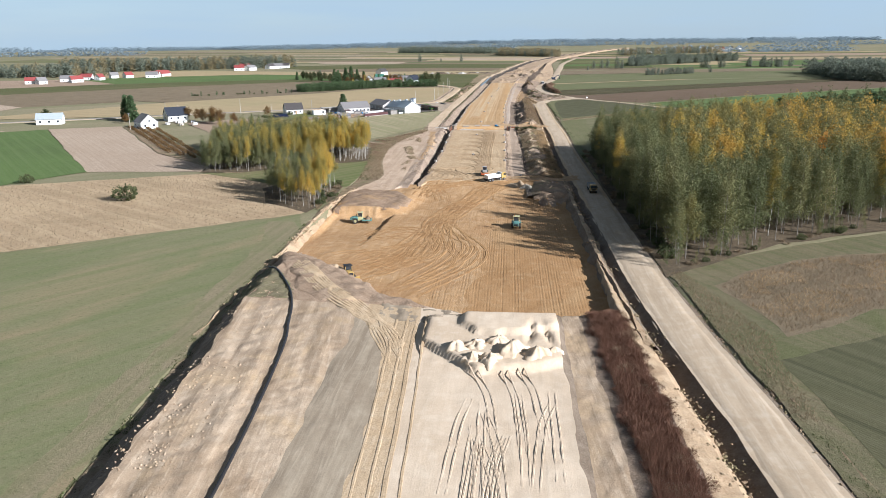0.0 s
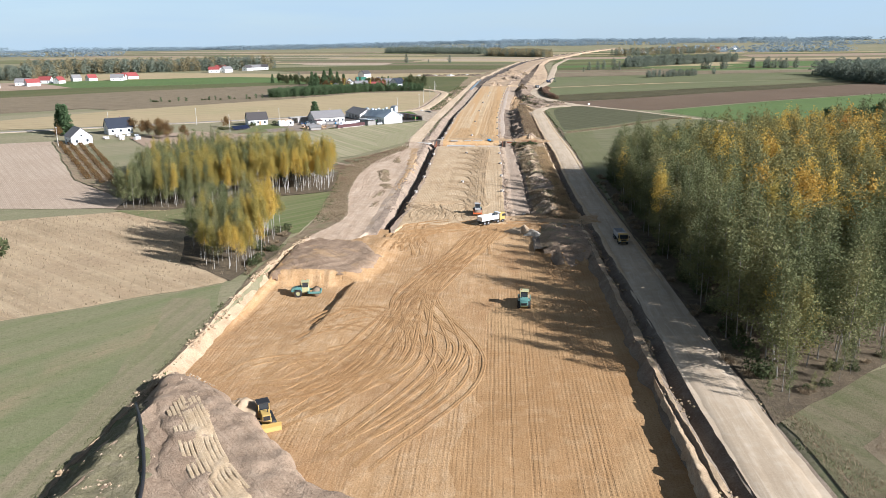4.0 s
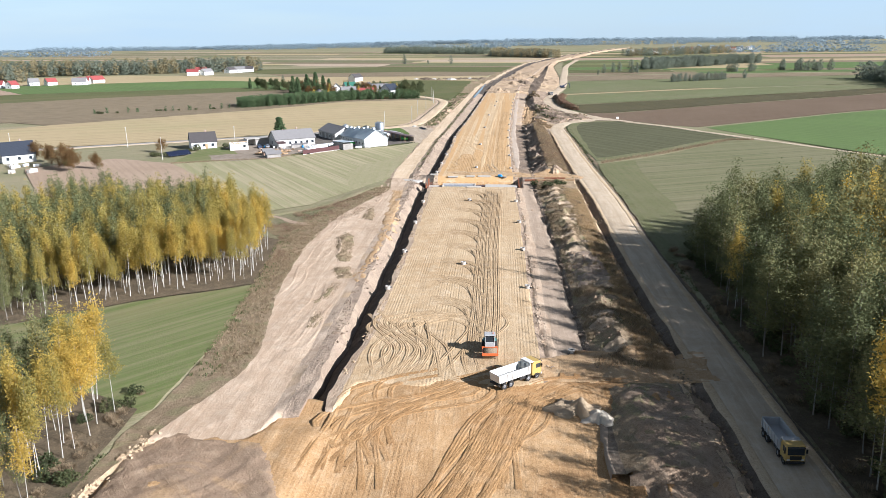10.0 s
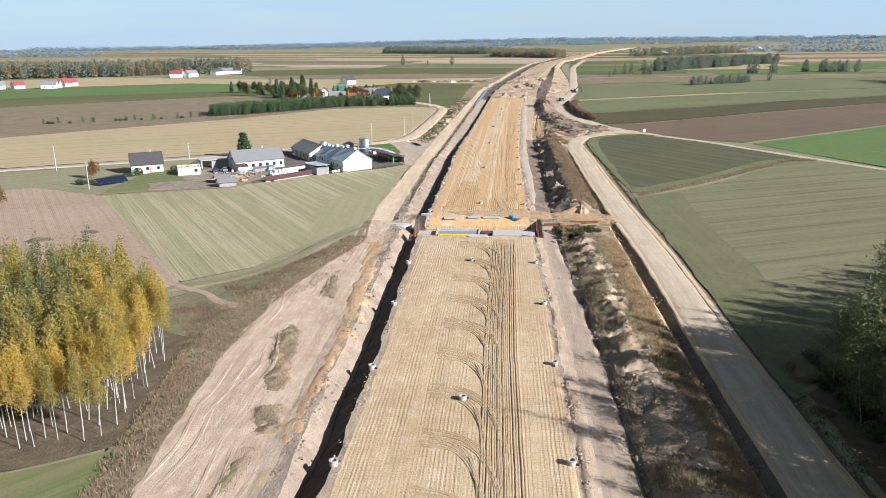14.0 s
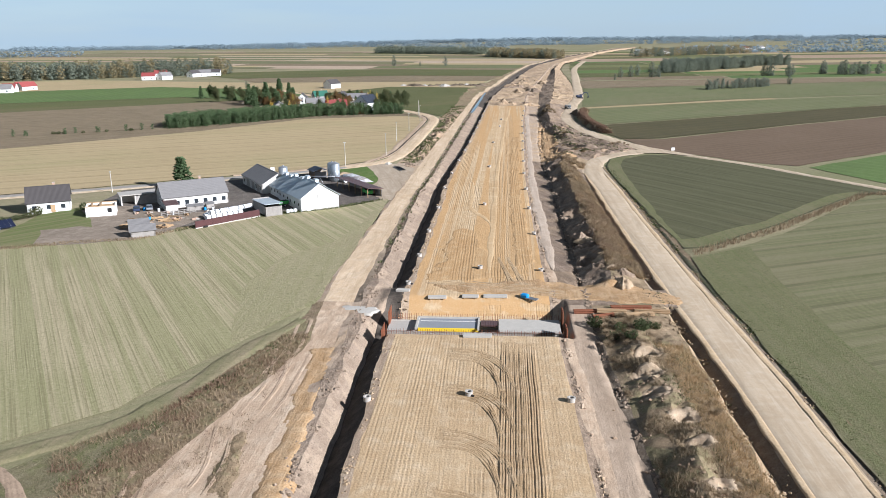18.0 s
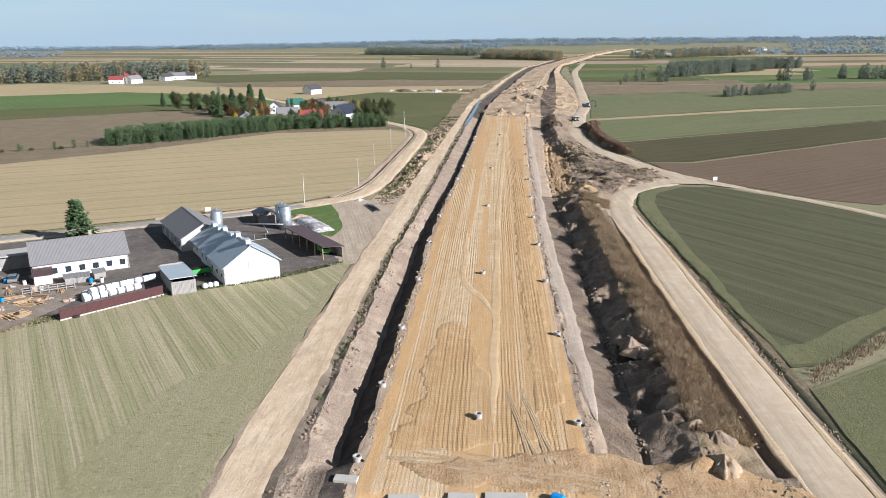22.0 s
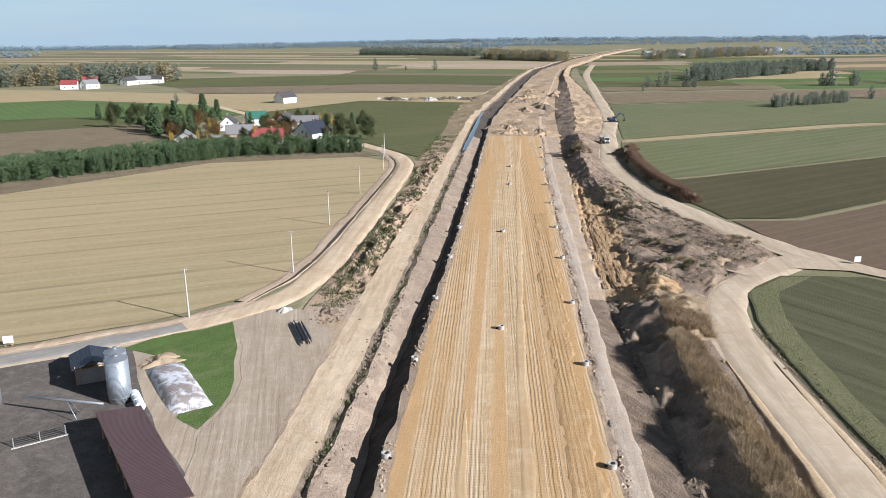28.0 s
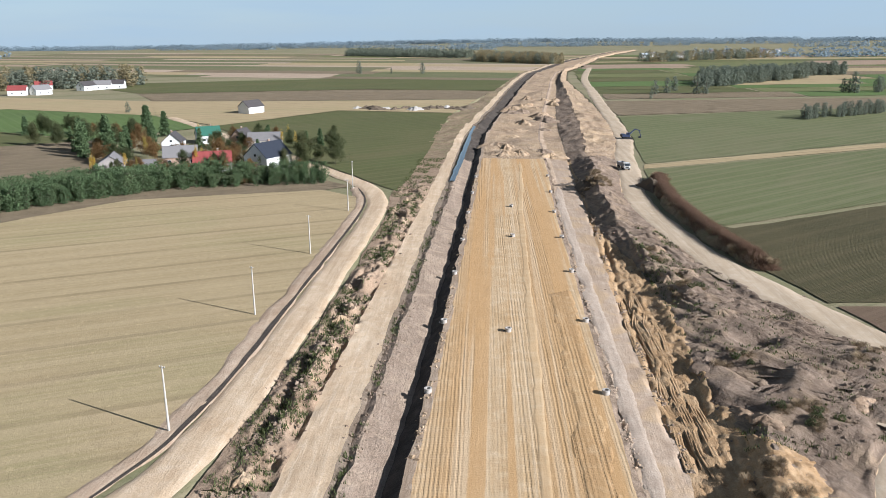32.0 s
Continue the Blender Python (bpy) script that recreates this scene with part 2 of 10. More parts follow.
def sheet(name, c, period, rough=0.45, metal=0.3, axis="X", dirty=0.25):
    """Profiled roofing or cladding with ribs along the object's own axis."""
    k = Mat(name, rough, metal, 0.4)
    at = k.pos(local=True)
    w = k.wave(period, at=at, distort=0.0, axis=axis, detail=0.0)
    n = k.noise(0.6, 6, 0.65, at=at)
    col = k.mix(k.range(w, 0.75, 1.0, 0, 0.3), c, scaled(c, 0.6))
    col = k.mix(k.range(n, 0.42, 0.72, 0, dirty), col, scaled(c, 0.55))
    k.bump(w, 0.04, 0.6)
    return k.color(col)


def leafy(name, *stops, per=0.55, gloss=0.6, thin=0.42):
    """Leaves: one hue for each tree, varied leaf by leaf, letting some light through."""
    k = Mat(name, max(gloss, 0.75), spec=0.08)
    base = k.n.new("ShaderNodeMath")
    f = k.math("ADD", k.math("MULTIPLY", k.random(), 1 - per), k.math("MULTIPLY", k.island(), per * 0.6))
    f = k.math("ADD", f, k.math("MULTIPLY", k.noise(0.07, 2, 0.5), per * 0.4))
    k.n.remove(base)
    col = k.ramp(f, *stops)
    k.color(col)
    tr = k.n.new("ShaderNodeBsdfTranslucent")
    k.put(tr.inputs["Color"], col)
    ms = k.n.new("ShaderNodeMixShader")
    ms.inputs[0].default_value = thin
    out = k.n["Material Output"]
    k.l.new(k.b.outputs[0], ms.inputs[1]), k.l.new(tr.outputs[0], ms.inputs[2]), k.l.new(ms.outputs[0], out.inputs["Surface"])
    return k.m


M = {}
# bare ground of the works
M["pit"] = soil("ochre_sand", (0.48, 0.30, 0.145), (0.37, 0.215, 0.095), (0.56, 0.40, 0.235), streak=0.5, lines=0.065, period=0.6, pads=0.2, tint=(0.36, 0.205, 0.092), rough_bump=0.13, even=0.15)
M["platform"] = soil("beige_sand", (0.535, 0.385, 0.225), (0.45, 0.30, 0.15), (0.63, 0.49, 0.325), streak=0.3, lines=0.22, period=0.5, pads=0.3, rough_bump=0.10, band=(0.485, 0.295, 0.13), even=0.35, grain=0.4)
M["platform_pale"] = soil("pale_beige_sand", (0.515, 0.372, 0.218), (0.43, 0.293, 0.158), (0.60, 0.47, 0.315), streak=0.35, lines=0.12, period=0.5, pads=0.3, rough_bump=0.1, even=0.35)
M["white_sand"] = soil("white_sand", (0.655, 0.525, 0.375), (0.56, 0.43, 0.29), (0.725, 0.605, 0.45), streak=0.3, rough_bump=0.05, grain=0.3)
M["track"] = soil("tracked_sand", (0.53, 0.395, 0.245), (0.46, 0.325, 0.185), (0.60, 0.475, 0.325), streak=0.6, rough_bump=0.10)
M["clay"] = soil("grey_clay", (0.364, 0.296, 0.206), (0.275, 0.214, 0.145), (0.441, 0.367, 0.263), streak=0.8, rough_bump=0.06, grain=0.4)
M["spoil"] = soil("pale_spoil", (0.45, 0.345, 0.235), (0.335, 0.24, 0.15), (0.55, 0.44, 0.315), streak=0.8, patch=0.12, rough_bump=0.14, turn=6, grain=0.6, tint=(0.46, 0.335, 0.20))
M["pale_strip"] = soil("pale_pink_sand", (0.495, 0.372, 0.26), (0.395, 0.28, 0.183), (0.585, 0.465, 0.34), streak=0.7, patch=0.1, rough_bump=0.16, grain=0.6)
M["service"] = soil("service_road_sand", (0.62, 0.475, 0.318), (0.51, 0.365, 0.225), (0.68, 0.555, 0.40), streak=0.7, patch=0.12, rough_bump=0.12, grain=0.5)
M["gravel"] = soil("pinkish_gravel", (0.45, 0.345, 0.25), (0.345, 0.25, 0.17), (0.54, 0.43, 0.32), streak=0.5, patch=0.16, rough_bump=0.16, tint=(0.47, 0.335, 0.20), grain=0.5)
M["gravel_brown"] = soil("brown_gravel", (0.395, 0.30, 0.215), (0.31, 0.23, 0.158), (0.475, 0.37, 0.272), streak=0.6, patch=0.14, rough_bump=0.14, grain=0.4)
M["apron"] = soil("tracked_beige_earth", (0.43, 0.345, 0.25), (0.35, 0.27, 0.185), (0.50, 0.415, 0.315), streak=0.6, lines=0.16, period=0.9, turn=14, patch=0.1, rough_bump=0.10, even=0.4, grain=0.3)
M["smooth_lane"] = soil("smoothed_sand", (0.545, 0.385, 0.215), (0.48, 0.32, 0.165), (0.61, 0.465, 0.295), streak=0.4, rough_bump=0.05, grain=0.2)
M["orange_pads"] = soil("packed_orange_sand", (0.50, 0.325, 0.16), (0.42, 0.255, 0.115), (0.57, 0.41, 0.235), streak=0.6, lines=0.2, period=0.6, pads=0.4, rough_bump=0.1, even=0.3, grain=0.4)
M["pink_road"] = soil("pale_pink_gravel", (0.45, 0.36, 0.275), (0.375, 0.29, 0.215), (0.53, 0.44, 0.345), streak=0.5, patch=0.12, rough_bump=0.14)
M["haul"] = soil("packed_gravel", (0.52, 0.41, 0.285), (0.44, 0.335, 0.22), (0.59, 0.495, 0.37), streak=0.7, patch=0.08, rough_bump=0.035, grain=0.4)
M["bank"] = soil("cut_bank_sand", (0.46, 0.335, 0.205), (0.34, 0.235, 0.14), (0.55, 0.43, 0.29), patch=0.3, rough_bump=0.25)
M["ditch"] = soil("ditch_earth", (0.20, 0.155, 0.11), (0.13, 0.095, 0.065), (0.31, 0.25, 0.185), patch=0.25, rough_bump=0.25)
# earth this dark because the ditch slope's shade is put into its colour
M["shade_earth"] = soil("dark_damp_earth", (0.085, 0.07, 0.056), (0.055, 0.045, 0.036), (0.15, 0.122, 0.095), patch=0.3, rough_bump=0.25)
# horizon woods: the haze of distance is put into the leaf colour
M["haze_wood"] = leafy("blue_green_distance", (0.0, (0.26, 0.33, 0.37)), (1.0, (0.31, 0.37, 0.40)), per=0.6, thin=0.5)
M["yard_dirt"] = soil("trodden_yard_dirt", (0.27, 0.215, 0.16), (0.19, 0.15, 0.11), (0.38, 0.315, 0.245), patch=0.12, rough_bump=0.1)
M["pit_damp"] = soil("damp_orange_sand", (0.40, 0.235, 0.105), (0.315, 0.175, 0.072), (0.47, 0.31, 0.16), streak=0.25, lines=0.13, period=0.6, pads=0.4, tint=(0.44, 0.28, 0.135), rough_bump=0.1, even=0.55)
M["lip"] = soil("earth_lip", (0.325, 0.245, 0.178), (0.225, 0.165, 0.115), (0.43, 0.34, 0.255), streak=0.3, patch=0.25, rough_bump=0.4, tint=(0.40, 0.305, 0.215))
M["bend_spoil"] = soil("purple_grey_spoil", (0.285, 0.212, 0.152), (0.175, 0.125, 0.088), (0.375, 0.29, 0.213), streak=0.75, patch=0.15, rough_bump=0.4, turn=28, tint=(0.33, 0.24, 0.155), grain=0.6)
M["topsoil"] = soil("turned_topsoil", (0.37, 0.265, 0.175), (0.27, 0.185, 0.118), (0.47, 0.355, 0.245), streak=0.5, patch=0.2, rough_bump=0.3, turn=40)
M["bench"] = soil("dark_topsoil", (0.315, 0.218, 0.142), (0.23, 0.155, 0.098), (0.40, 0.295, 0.195), streak=0.5, patch=0.2, rough_bump=0.25, turn=40, grain=0.6, tint=(0.40, 0.262, 0.14))
M["rut_ochre"] = soil("rutted_ochre_sand", (0.47, 0.31, 0.165), (0.36, 0.222, 0.108), (0.56, 0.415, 0.26), streak=0.5, patch=0.15, rough_bump=0.2)
M["berm"] = soil("topsoil_berm", (0.29, 0.215, 0.15), (0.18, 0.13, 0.09), (0.43, 0.335, 0.245), patch=0.35, rough_bump=0.4)
M["brush"] = soil("weedy_ground", (0.30, 0.22, 0.137), (0.205, 0.148, 0.088), (0.40, 0.305, 0.195), patch=0.3, rough_bump=0.3, tint=(0.235, 0.20, 0.105))
M["weedy"] = soil("weedy_slope", (0.215, 0.185, 0.105), (0.135, 0.118, 0.062), (0.33, 0.275, 0.18), patch=0.25, streak=0.4, turn=-30, rough_bump=0.3, tint=(0.15, 0.155, 0.062))
M["far_works"] = soil("far_ochre_works", (0.48, 0.34, 0.2), (0.30, 0.21, 0.135), (0.58, 0.46, 0.33), patch=0.05, streak=0.3, rough_bump=0.4)
M["rut"] = soil("pressed_damp_sand", (0.385, 0.228, 0.10), (0.30, 0.165, 0.068), (0.47, 0.31, 0.165), rough_bump=0.15)
k = Mat("ditch_water", 0.06, spec=0.5)
k.bump(k.noise(3.0, 3), 0.01, 0.3)
M["water"] = k.color((0.03, 0.045, 0.05))
# farmland
M["grass"] = field("pale_green_grass", (0.185, 0.182, 0.092), (0.235, 0.208, 0.118), (0.135, 0.165, 0.06), turn=-36, period=9, contrast=0.35, patch=0.035, third=(0.300, 0.222, 0.135), fine_rows=0)
M["dry"] = field("dry_straw_grass", (0.470, 0.344, 0.203), (0.371, 0.262, 0.152), (0.550, 0.420, 0.263), turn=55, period=7, contrast=0.35, patch=0.06, bump=0.4, fine_rows=0, third=(0.31, 0.222, 0.125))
M["green"] = field("bright_green_crop", (0.109, 0.160, 0.049), (0.093, 0.130, 0.045), (0.150, 0.193, 0.073), turn=40, period=6, contrast=0.4)
M["glade"] = field("green_meadow", (0.115, 0.142, 0.044), (0.138, 0.15, 0.056), (0.23, 0.205, 0.11), turn=-40, period=4, contrast=0.45, patch=0.05, third=(0.19, 0.168, 0.08), fine_rows=0)
M["worn"] = field("worn_meadow", (0.235, 0.198, 0.115), (0.285, 0.228, 0.145), (0.165, 0.165, 0.075), turn=-3, period=4, contrast=0.4, patch=0.06, fine_rows=0, bump=0.15, third=(0.14, 0.17, 0.06))
M["lush"] = field("lush_grass", (0.105, 0.165, 0.038), (0.085, 0.13, 0.035), (0.16, 0.19, 0.07), turn=-40, period=4, contrast=0.3, patch=0.15, fine_rows=0, bump=0.3, third=(0.20, 0.19, 0.09))
M["plough_pale"] = field("pale_ploughed_soil", (0.475, 0.371, 0.268), (0.407, 0.307, 0.214), (0.354, 0.263, 0.183), turn=38, period=2.5, contrast=0.5)
M["plough_pink"] = field("pinkish_ploughed_soil", (0.393, 0.289, 0.202), (0.328, 0.237, 0.159), (0.287, 0.205, 0.140), turn=35, period=3, contrast=0.5)
M["plough_dark"] = field("brown_ploughed_soil", (0.150, 0.104, 0.067), (0.124, 0.085, 0.053), (0.182, 0.13, 0.086), turn=-55, period=4, contrast=0.5)
k = Mat("striped_stubble", 0.95, spec=0.1)
rows_n = k.noise(1.0, 2, 0.5, at=k.pos((0.42, 0.0022, 1), 33.5))
fine_n = k.noise(1.0, 4, 0.6, at=k.pos((2.6, 0.03, 1), 33.5))
tuft_n = k.noise(1.6, 5, 0.75)
sc = k.mix(k.range(rows_n, 0.46, 0.56), (0.385, 0.325, 0.20), (0.295, 0.268, 0.145))
sc = k.mix(k.range(k.noise(0.03, 4, 0.6), 0.45, 0.62, 0, 0.35), sc, (0.24, 0.232, 0.11))
sc = k.mix(k.range(fine_n, 0.48, 0.66, 0, 0.6), sc, (0.175, 0.15, 0.078))
sc = k.mix(k.range(tuft_n, 0.50, 0.7, 0, 0.5), sc, (0.155, 0.145, 0.068))
sc = k.mix(k.range(tuft_n, 0.45, 0.3, 0, 0.4), sc, (0.43, 0.37, 0.25))
k.bump(k.math("ADD", fine_n, tuft_n), 0.12, 0.8)
M["stubble"] = k.color(sc)
M["headland_east"] = field("green_crop_headland", (0.158, 0.152, 0.074), (0.19, 0.17, 0.092), (0.12, 0.14, 0.052), turn=2, period=3.0, contrast=0.25, patch=0.05, fine_rows=0, bump=0.3, third=(0.20, 0.175, 0.10))
M["headland"] = field("green_headland", (0.305, 0.27, 0.152), (0.335, 0.288, 0.172), (0.26, 0.24, 0.12), turn=4, period=3.2, contrast=0.35, patch=0.06, fine_rows=0, bump=0.2, third=(0.31, 0.255, 0.155))
M["straw"] = field("yellow_stubble", (0.389, 0.299, 0.164), (0.349, 0.267, 0.143), (0.431, 0.333, 0.193), turn=115, period=7, contrast=0.6, fine_rows=0, third=(0.295, 0.262, 0.125), tram=13.0)
M["crop"] = field("young_winter_crop", (0.098, 0.108, 0.040), (0.086, 0.092, 0.036), (0.155, 0.145, 0.066), turn=-52, period=6, contrast=0.5, third=(0.135, 0.116, 0.055))
M["crop_pale"] = field("pale_winter_crop", (0.162, 0.156, 0.078), (0.136, 0.138, 0.063), (0.215, 0.19, 0.11), turn=-68, period=7, contrast=0.6, third=(0.195, 0.166, 0.098), tram=11.0)
M["crop_stripe"] = field("olive_crop_rows", (0.094, 0.092, 0.047), (0.082, 0.08, 0.04), (0.135, 0.125, 0.072), turn=36, period=6, contrast=0.45, third=(0.13, 0.112, 0.062), tram=9.5)
M["drilled"] = field("drilled_green_crop", (0.132, 0.146, 0.062), (0.116, 0.126, 0.053), (0.195, 0.185, 0.10), turn=-52, period=6, contrast=0.6, third=(0.175, 0.155, 0.085))
M["olive"] = field("olive_brown_stubble", (0.092, 0.080, 0.040), (0.072, 0.066, 0.032), (0.13, 0.105, 0.057), turn=-55, period=7, contrast=0.4, patch=0.03, bump=0.3)
M["verge"] = field("pale_field_edge_grass", (0.165, 0.148, 0.082), (0.215, 0.172, 0.105), (0.12, 0.122, 0.054), turn=30, period=5, contrast=0.45, patch=0.08, fine_rows=0, bump=0.3, third=(0.125, 0.135, 0.056))
M["heath"] = field("brown_heath", (0.225, 0.172, 0.108), (0.17, 0.13, 0.08), (0.285, 0.225, 0.142), turn=-55, period=9, contrast=0.3, patch=0.1, bump=0.4, fine_rows=0)
M["land"] = field("mixed_farmland", (0.235, 0.21, 0.12), (0.32, 0.26, 0.165), (0.175, 0.178, 0.085), turn=-55, period=60, contrast=0.6, patch=0.006, fine_rows=0)
M["woodfloor"] = soil("leaf_litter", (0.14, 0.105, 0.065), (0.09, 0.07, 0.045), (0.22, 0.165, 0.10), patch=0.2, rough_bump=0.3)
M["yard"] = soil("dark_farmyard", (0.145, 0.124, 0.104), (0.10, 0.084, 0.07), (0.225, 0.192, 0.16), patch=0.1, rough_bump=0.08)
M["asphalt"] = soil("worn_asphalt", (0.33, 0.298, 0.258), (0.26, 0.235, 0.20), (0.42, 0.38, 0.325), streak=0.5, turn=-50, patch=0.15, rough_bump=0.03, grain=0.4)
# leaves and bark
M["leaf_birch"] = leafy("birch_leaves", (0.0, (0.19, 0.19, 0.065)), (0.3, (0.33, 0.275, 0.08)), (0.6, (0.52, 0.375, 0.085)), (0.88, (0.66, 0.44, 0.088)), (1.0, (0.62, 0.34, 0.07)), per=0.5, thin=0.5)
M["leaf_alder"] = leafy("alder_leaves", (0.0, (0.088, 0.104, 0.048)), (0.5, (0.145, 0.152, 0.066)), (0.8, (0.215, 0.20, 0.085)), (1.0, (0.31, 0.25, 0.10)), thin=0.24, per=0.5)
M["leaf_olive"] = leafy("olive_leaves", (0.0, (0.13, 0.135, 0.052)), (0.5, (0.20, 0.185, 0.07)), (1.0, (0.32, 0.25, 0.085)), thin=0.4, per=0.7)
M["leaf_gold"] = leafy("golden_leaves", (0.0, (0.30, 0.225, 0.07)), (0.5, (0.46, 0.30, 0.07)), (1.0, (0.58, 0.36, 0.075)), thin=0.45, per=0.7)
M["leaf_orange"] = leafy("orange_leaves", (0.0, (0.36, 0.19, 0.06)), (0.5, (0.48, 0.24, 0.06)), (1.0, (0.40, 0.15, 0.055)), thin=0.4, per=0.7)
M["leaf_dark"] = leafy("dull_green_leaves", (0.0, (0.055, 0.072, 0.034)), (0.6, (0.10, 0.112, 0.05)), (1.0, (0.185, 0.155, 0.075)), per=0.6)
# far foliage: haze is mixed into these colours, paler and greyer than near leaves
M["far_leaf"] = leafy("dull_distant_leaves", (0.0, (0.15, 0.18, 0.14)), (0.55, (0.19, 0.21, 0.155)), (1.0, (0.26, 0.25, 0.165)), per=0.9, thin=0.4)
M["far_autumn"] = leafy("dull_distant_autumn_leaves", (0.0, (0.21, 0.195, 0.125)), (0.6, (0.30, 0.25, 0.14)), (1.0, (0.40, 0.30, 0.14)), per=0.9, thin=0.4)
M["leaf_rust"] = leafy("rusty_leaves", (0.0, (0.12, 0.075, 0.035)), (0.6, (0.20, 0.12, 0.05)), (1.0, (0.27, 0.165, 0.07)))
M["needle"] = leafy("pine_needles", (0.0, (0.062, 0.096, 0.044)), (0.6, (0.098, 0.142, 0.064)), (1.0, (0.155, 0.19, 0.09)), thin=0.2)
M["twig"] = leafy("dry_weeds", (0.0, (0.155, 0.112, 0.068)), (0.5, (0.275, 0.205, 0.125)), (1.0, (0.40, 0.315, 0.20)), per=1.0, thin=0.25, gloss=0.9)
M["dead_grass"] = leafy("tawny_dead_grass", (0.0, (0.25, 0.165, 0.085)), (0.5, (0.40, 0.28, 0.15)), (1.0, (0.52, 0.39, 0.23)), per=1.0, thin=0.25, gloss=0.9)
M["russet_twig"] = leafy("russet_brush", (0.0, (0.09, 0.045, 0.03)), (0.5, (0.165, 0.085, 0.055)), (1.0, (0.24, 0.145, 0.092)), per=1.0, thin=0.2, gloss=0.9)
M["red_twig"] = leafy("reddish_brush", (0.0, (0.115, 0.07, 0.048)), (0.5, (0.20, 0.125, 0.082)), (1.0, (0.30, 0.205, 0.135)), per=1.0, thin=0.2, gloss=0.9)
M["weed_green"] = leafy("green_weeds", (0.0, (0.06, 0.075, 0.028)), (0.6, (0.10, 0.115, 0.045)), (1.0, (0.20, 0.18, 0.09)), per=1.0, thin=0.2, gloss=0.9)
k = Mat("birch_bark", 0.75, spec=0.3)
M["birch"] = k.color(k.mix(k.range(k.noise(1.0, 4, 0.6, at=k.pos((2.5, 2.5, 5.0), local=True)), 0.55, 0.66), (0.43, 0.40, 0.345), (0.10, 0.085, 0.07)))
k = Mat("grey_bark", 0.85, spec=0.15)
M["grey_bark"] = k.color(k.mix(k.noise(3.0, 4, 0.6, at=k.pos((3, 3, 0.6), local=True)), (0.30, 0.27, 0.225), (0.14, 0.12, 0.10)))
k = Mat("brown_bark", 0.9, spec=0.15)
M["bark"] = k.color(k.mix(k.noise(3.0, 4, 0.6, at=k.pos((3, 3, 0.6), local=True)), (0.15, 0.115, 0.085), (0.07, 0.055, 0.042)))
# ---- mesh helpers ----
def value_noise(x, y, seed=0):
    """Smooth noise from -1 to 1 on arrays."""
    xi, yi = np.floor(x), np.floor(y)
    fx, fy = x - xi, y - yi
    fx, fy = fx * fx * (3 - 2 * fx), fy * fy * (3 - 2 * fy)

    def rnd(a, b):
        v = np.sin(a * 127.1 + b * 311.7 + seed * 74.7) * 43758.5453
        return (v - np.floor(v)) * 2 - 1

    a, b, c, d = rnd(xi, yi), rnd(xi + 1, yi), rnd(xi, yi + 1), rnd(xi + 1, yi + 1)
    return (a * (1 - fx) + b * fx) * (1 - fy) + (c * (1 - fx) + d * fx) * fy


def fractal(x, y, size, octaves=4, seed=0):
    x, y = np.asarray(x, float), np.asarray(y, float)
    out, amp = 0, 1.0
    for i in range(octaves):
        out = out + amp * value_noise(x / size + 17.3 * i, y / size - 9.1 * i, seed + i)
        size, amp = size * 0.5, amp * 0.5
    return out


def mesh_of(name, verts, faces, material=None, smooth=False):
    me = bpy.data.meshes.new(name)
    me.from_pydata([tuple(map(float, v)) for v in verts] if not isinstance(verts, np.ndarray) else verts.tolist(), [], faces if isinstance(faces, list) else faces.tolist())
    if material is not None:
        me.materials.append(material)
    if smooth:
        me.polygons.foreach_set("use_smooth", [True] * len(me.polygons))
    me.update()
    return me


def grid_faces(rows, cols):
    i = np.arange(rows - 1)[:, None] * cols + np.arange(cols - 1)[None, :]
    i = i.ravel()
    return np.stack([i, i + 1, i + cols + 1, i + cols], 1)


def curve_of(keys):
    """Piecewise function from (y, value) pairs, eased a little at its corners."""
    ky, kv = np.array([k[0] for k in keys], float), np.array([k[1] for k in keys], float)
    return lambda y: (np.interp(y - 4, ky, kv) + np.interp(y, ky, kv) + np.interp(y + 4, ky, kv)) / 3


def flat(v):
    return lambda y: np.full_like(np.asarray(y, float), v)


def step(a, b, v):
    t = np.clip((v - a) / (b - a), 0, 1)
    return t * t * (3 - 2 * t)


HX, HY, HC = -72.0, -82.0, 0.5
HEIGHT = np.full((2200, 280), -9.0)


def note_height(X, Y, Z):
    i, j = np.floor((Y - HY) / HC).astype(int), np.floor((X - HX) / HC).astype(int)
    ok = (i >= 0) & (i < HEIGHT.shape[0]) & (j >= 0) & (j < HEIGHT.shape[1])
    np.maximum.at(HEIGHT, (i[ok], j[ok]), Z[ok])


def ground_at(x, y):
    """The height of the works at a spot; 0 on the fields."""
    i, j = int((y - HY) / HC), int((x - HX) / HC)
    if not (1 <= i < HEIGHT.shape[0] - 1 and 1 <= j < HEIGHT.shape[1] - 1):
        return 0.0
    c9 = HEIGHT[i - 1:i + 2, j - 1:j + 2]
    c9 = c9[c9 > -8]
    return float(c9[c9 > c9.max() - 0.7].mean()) if len(c9) else 0.0


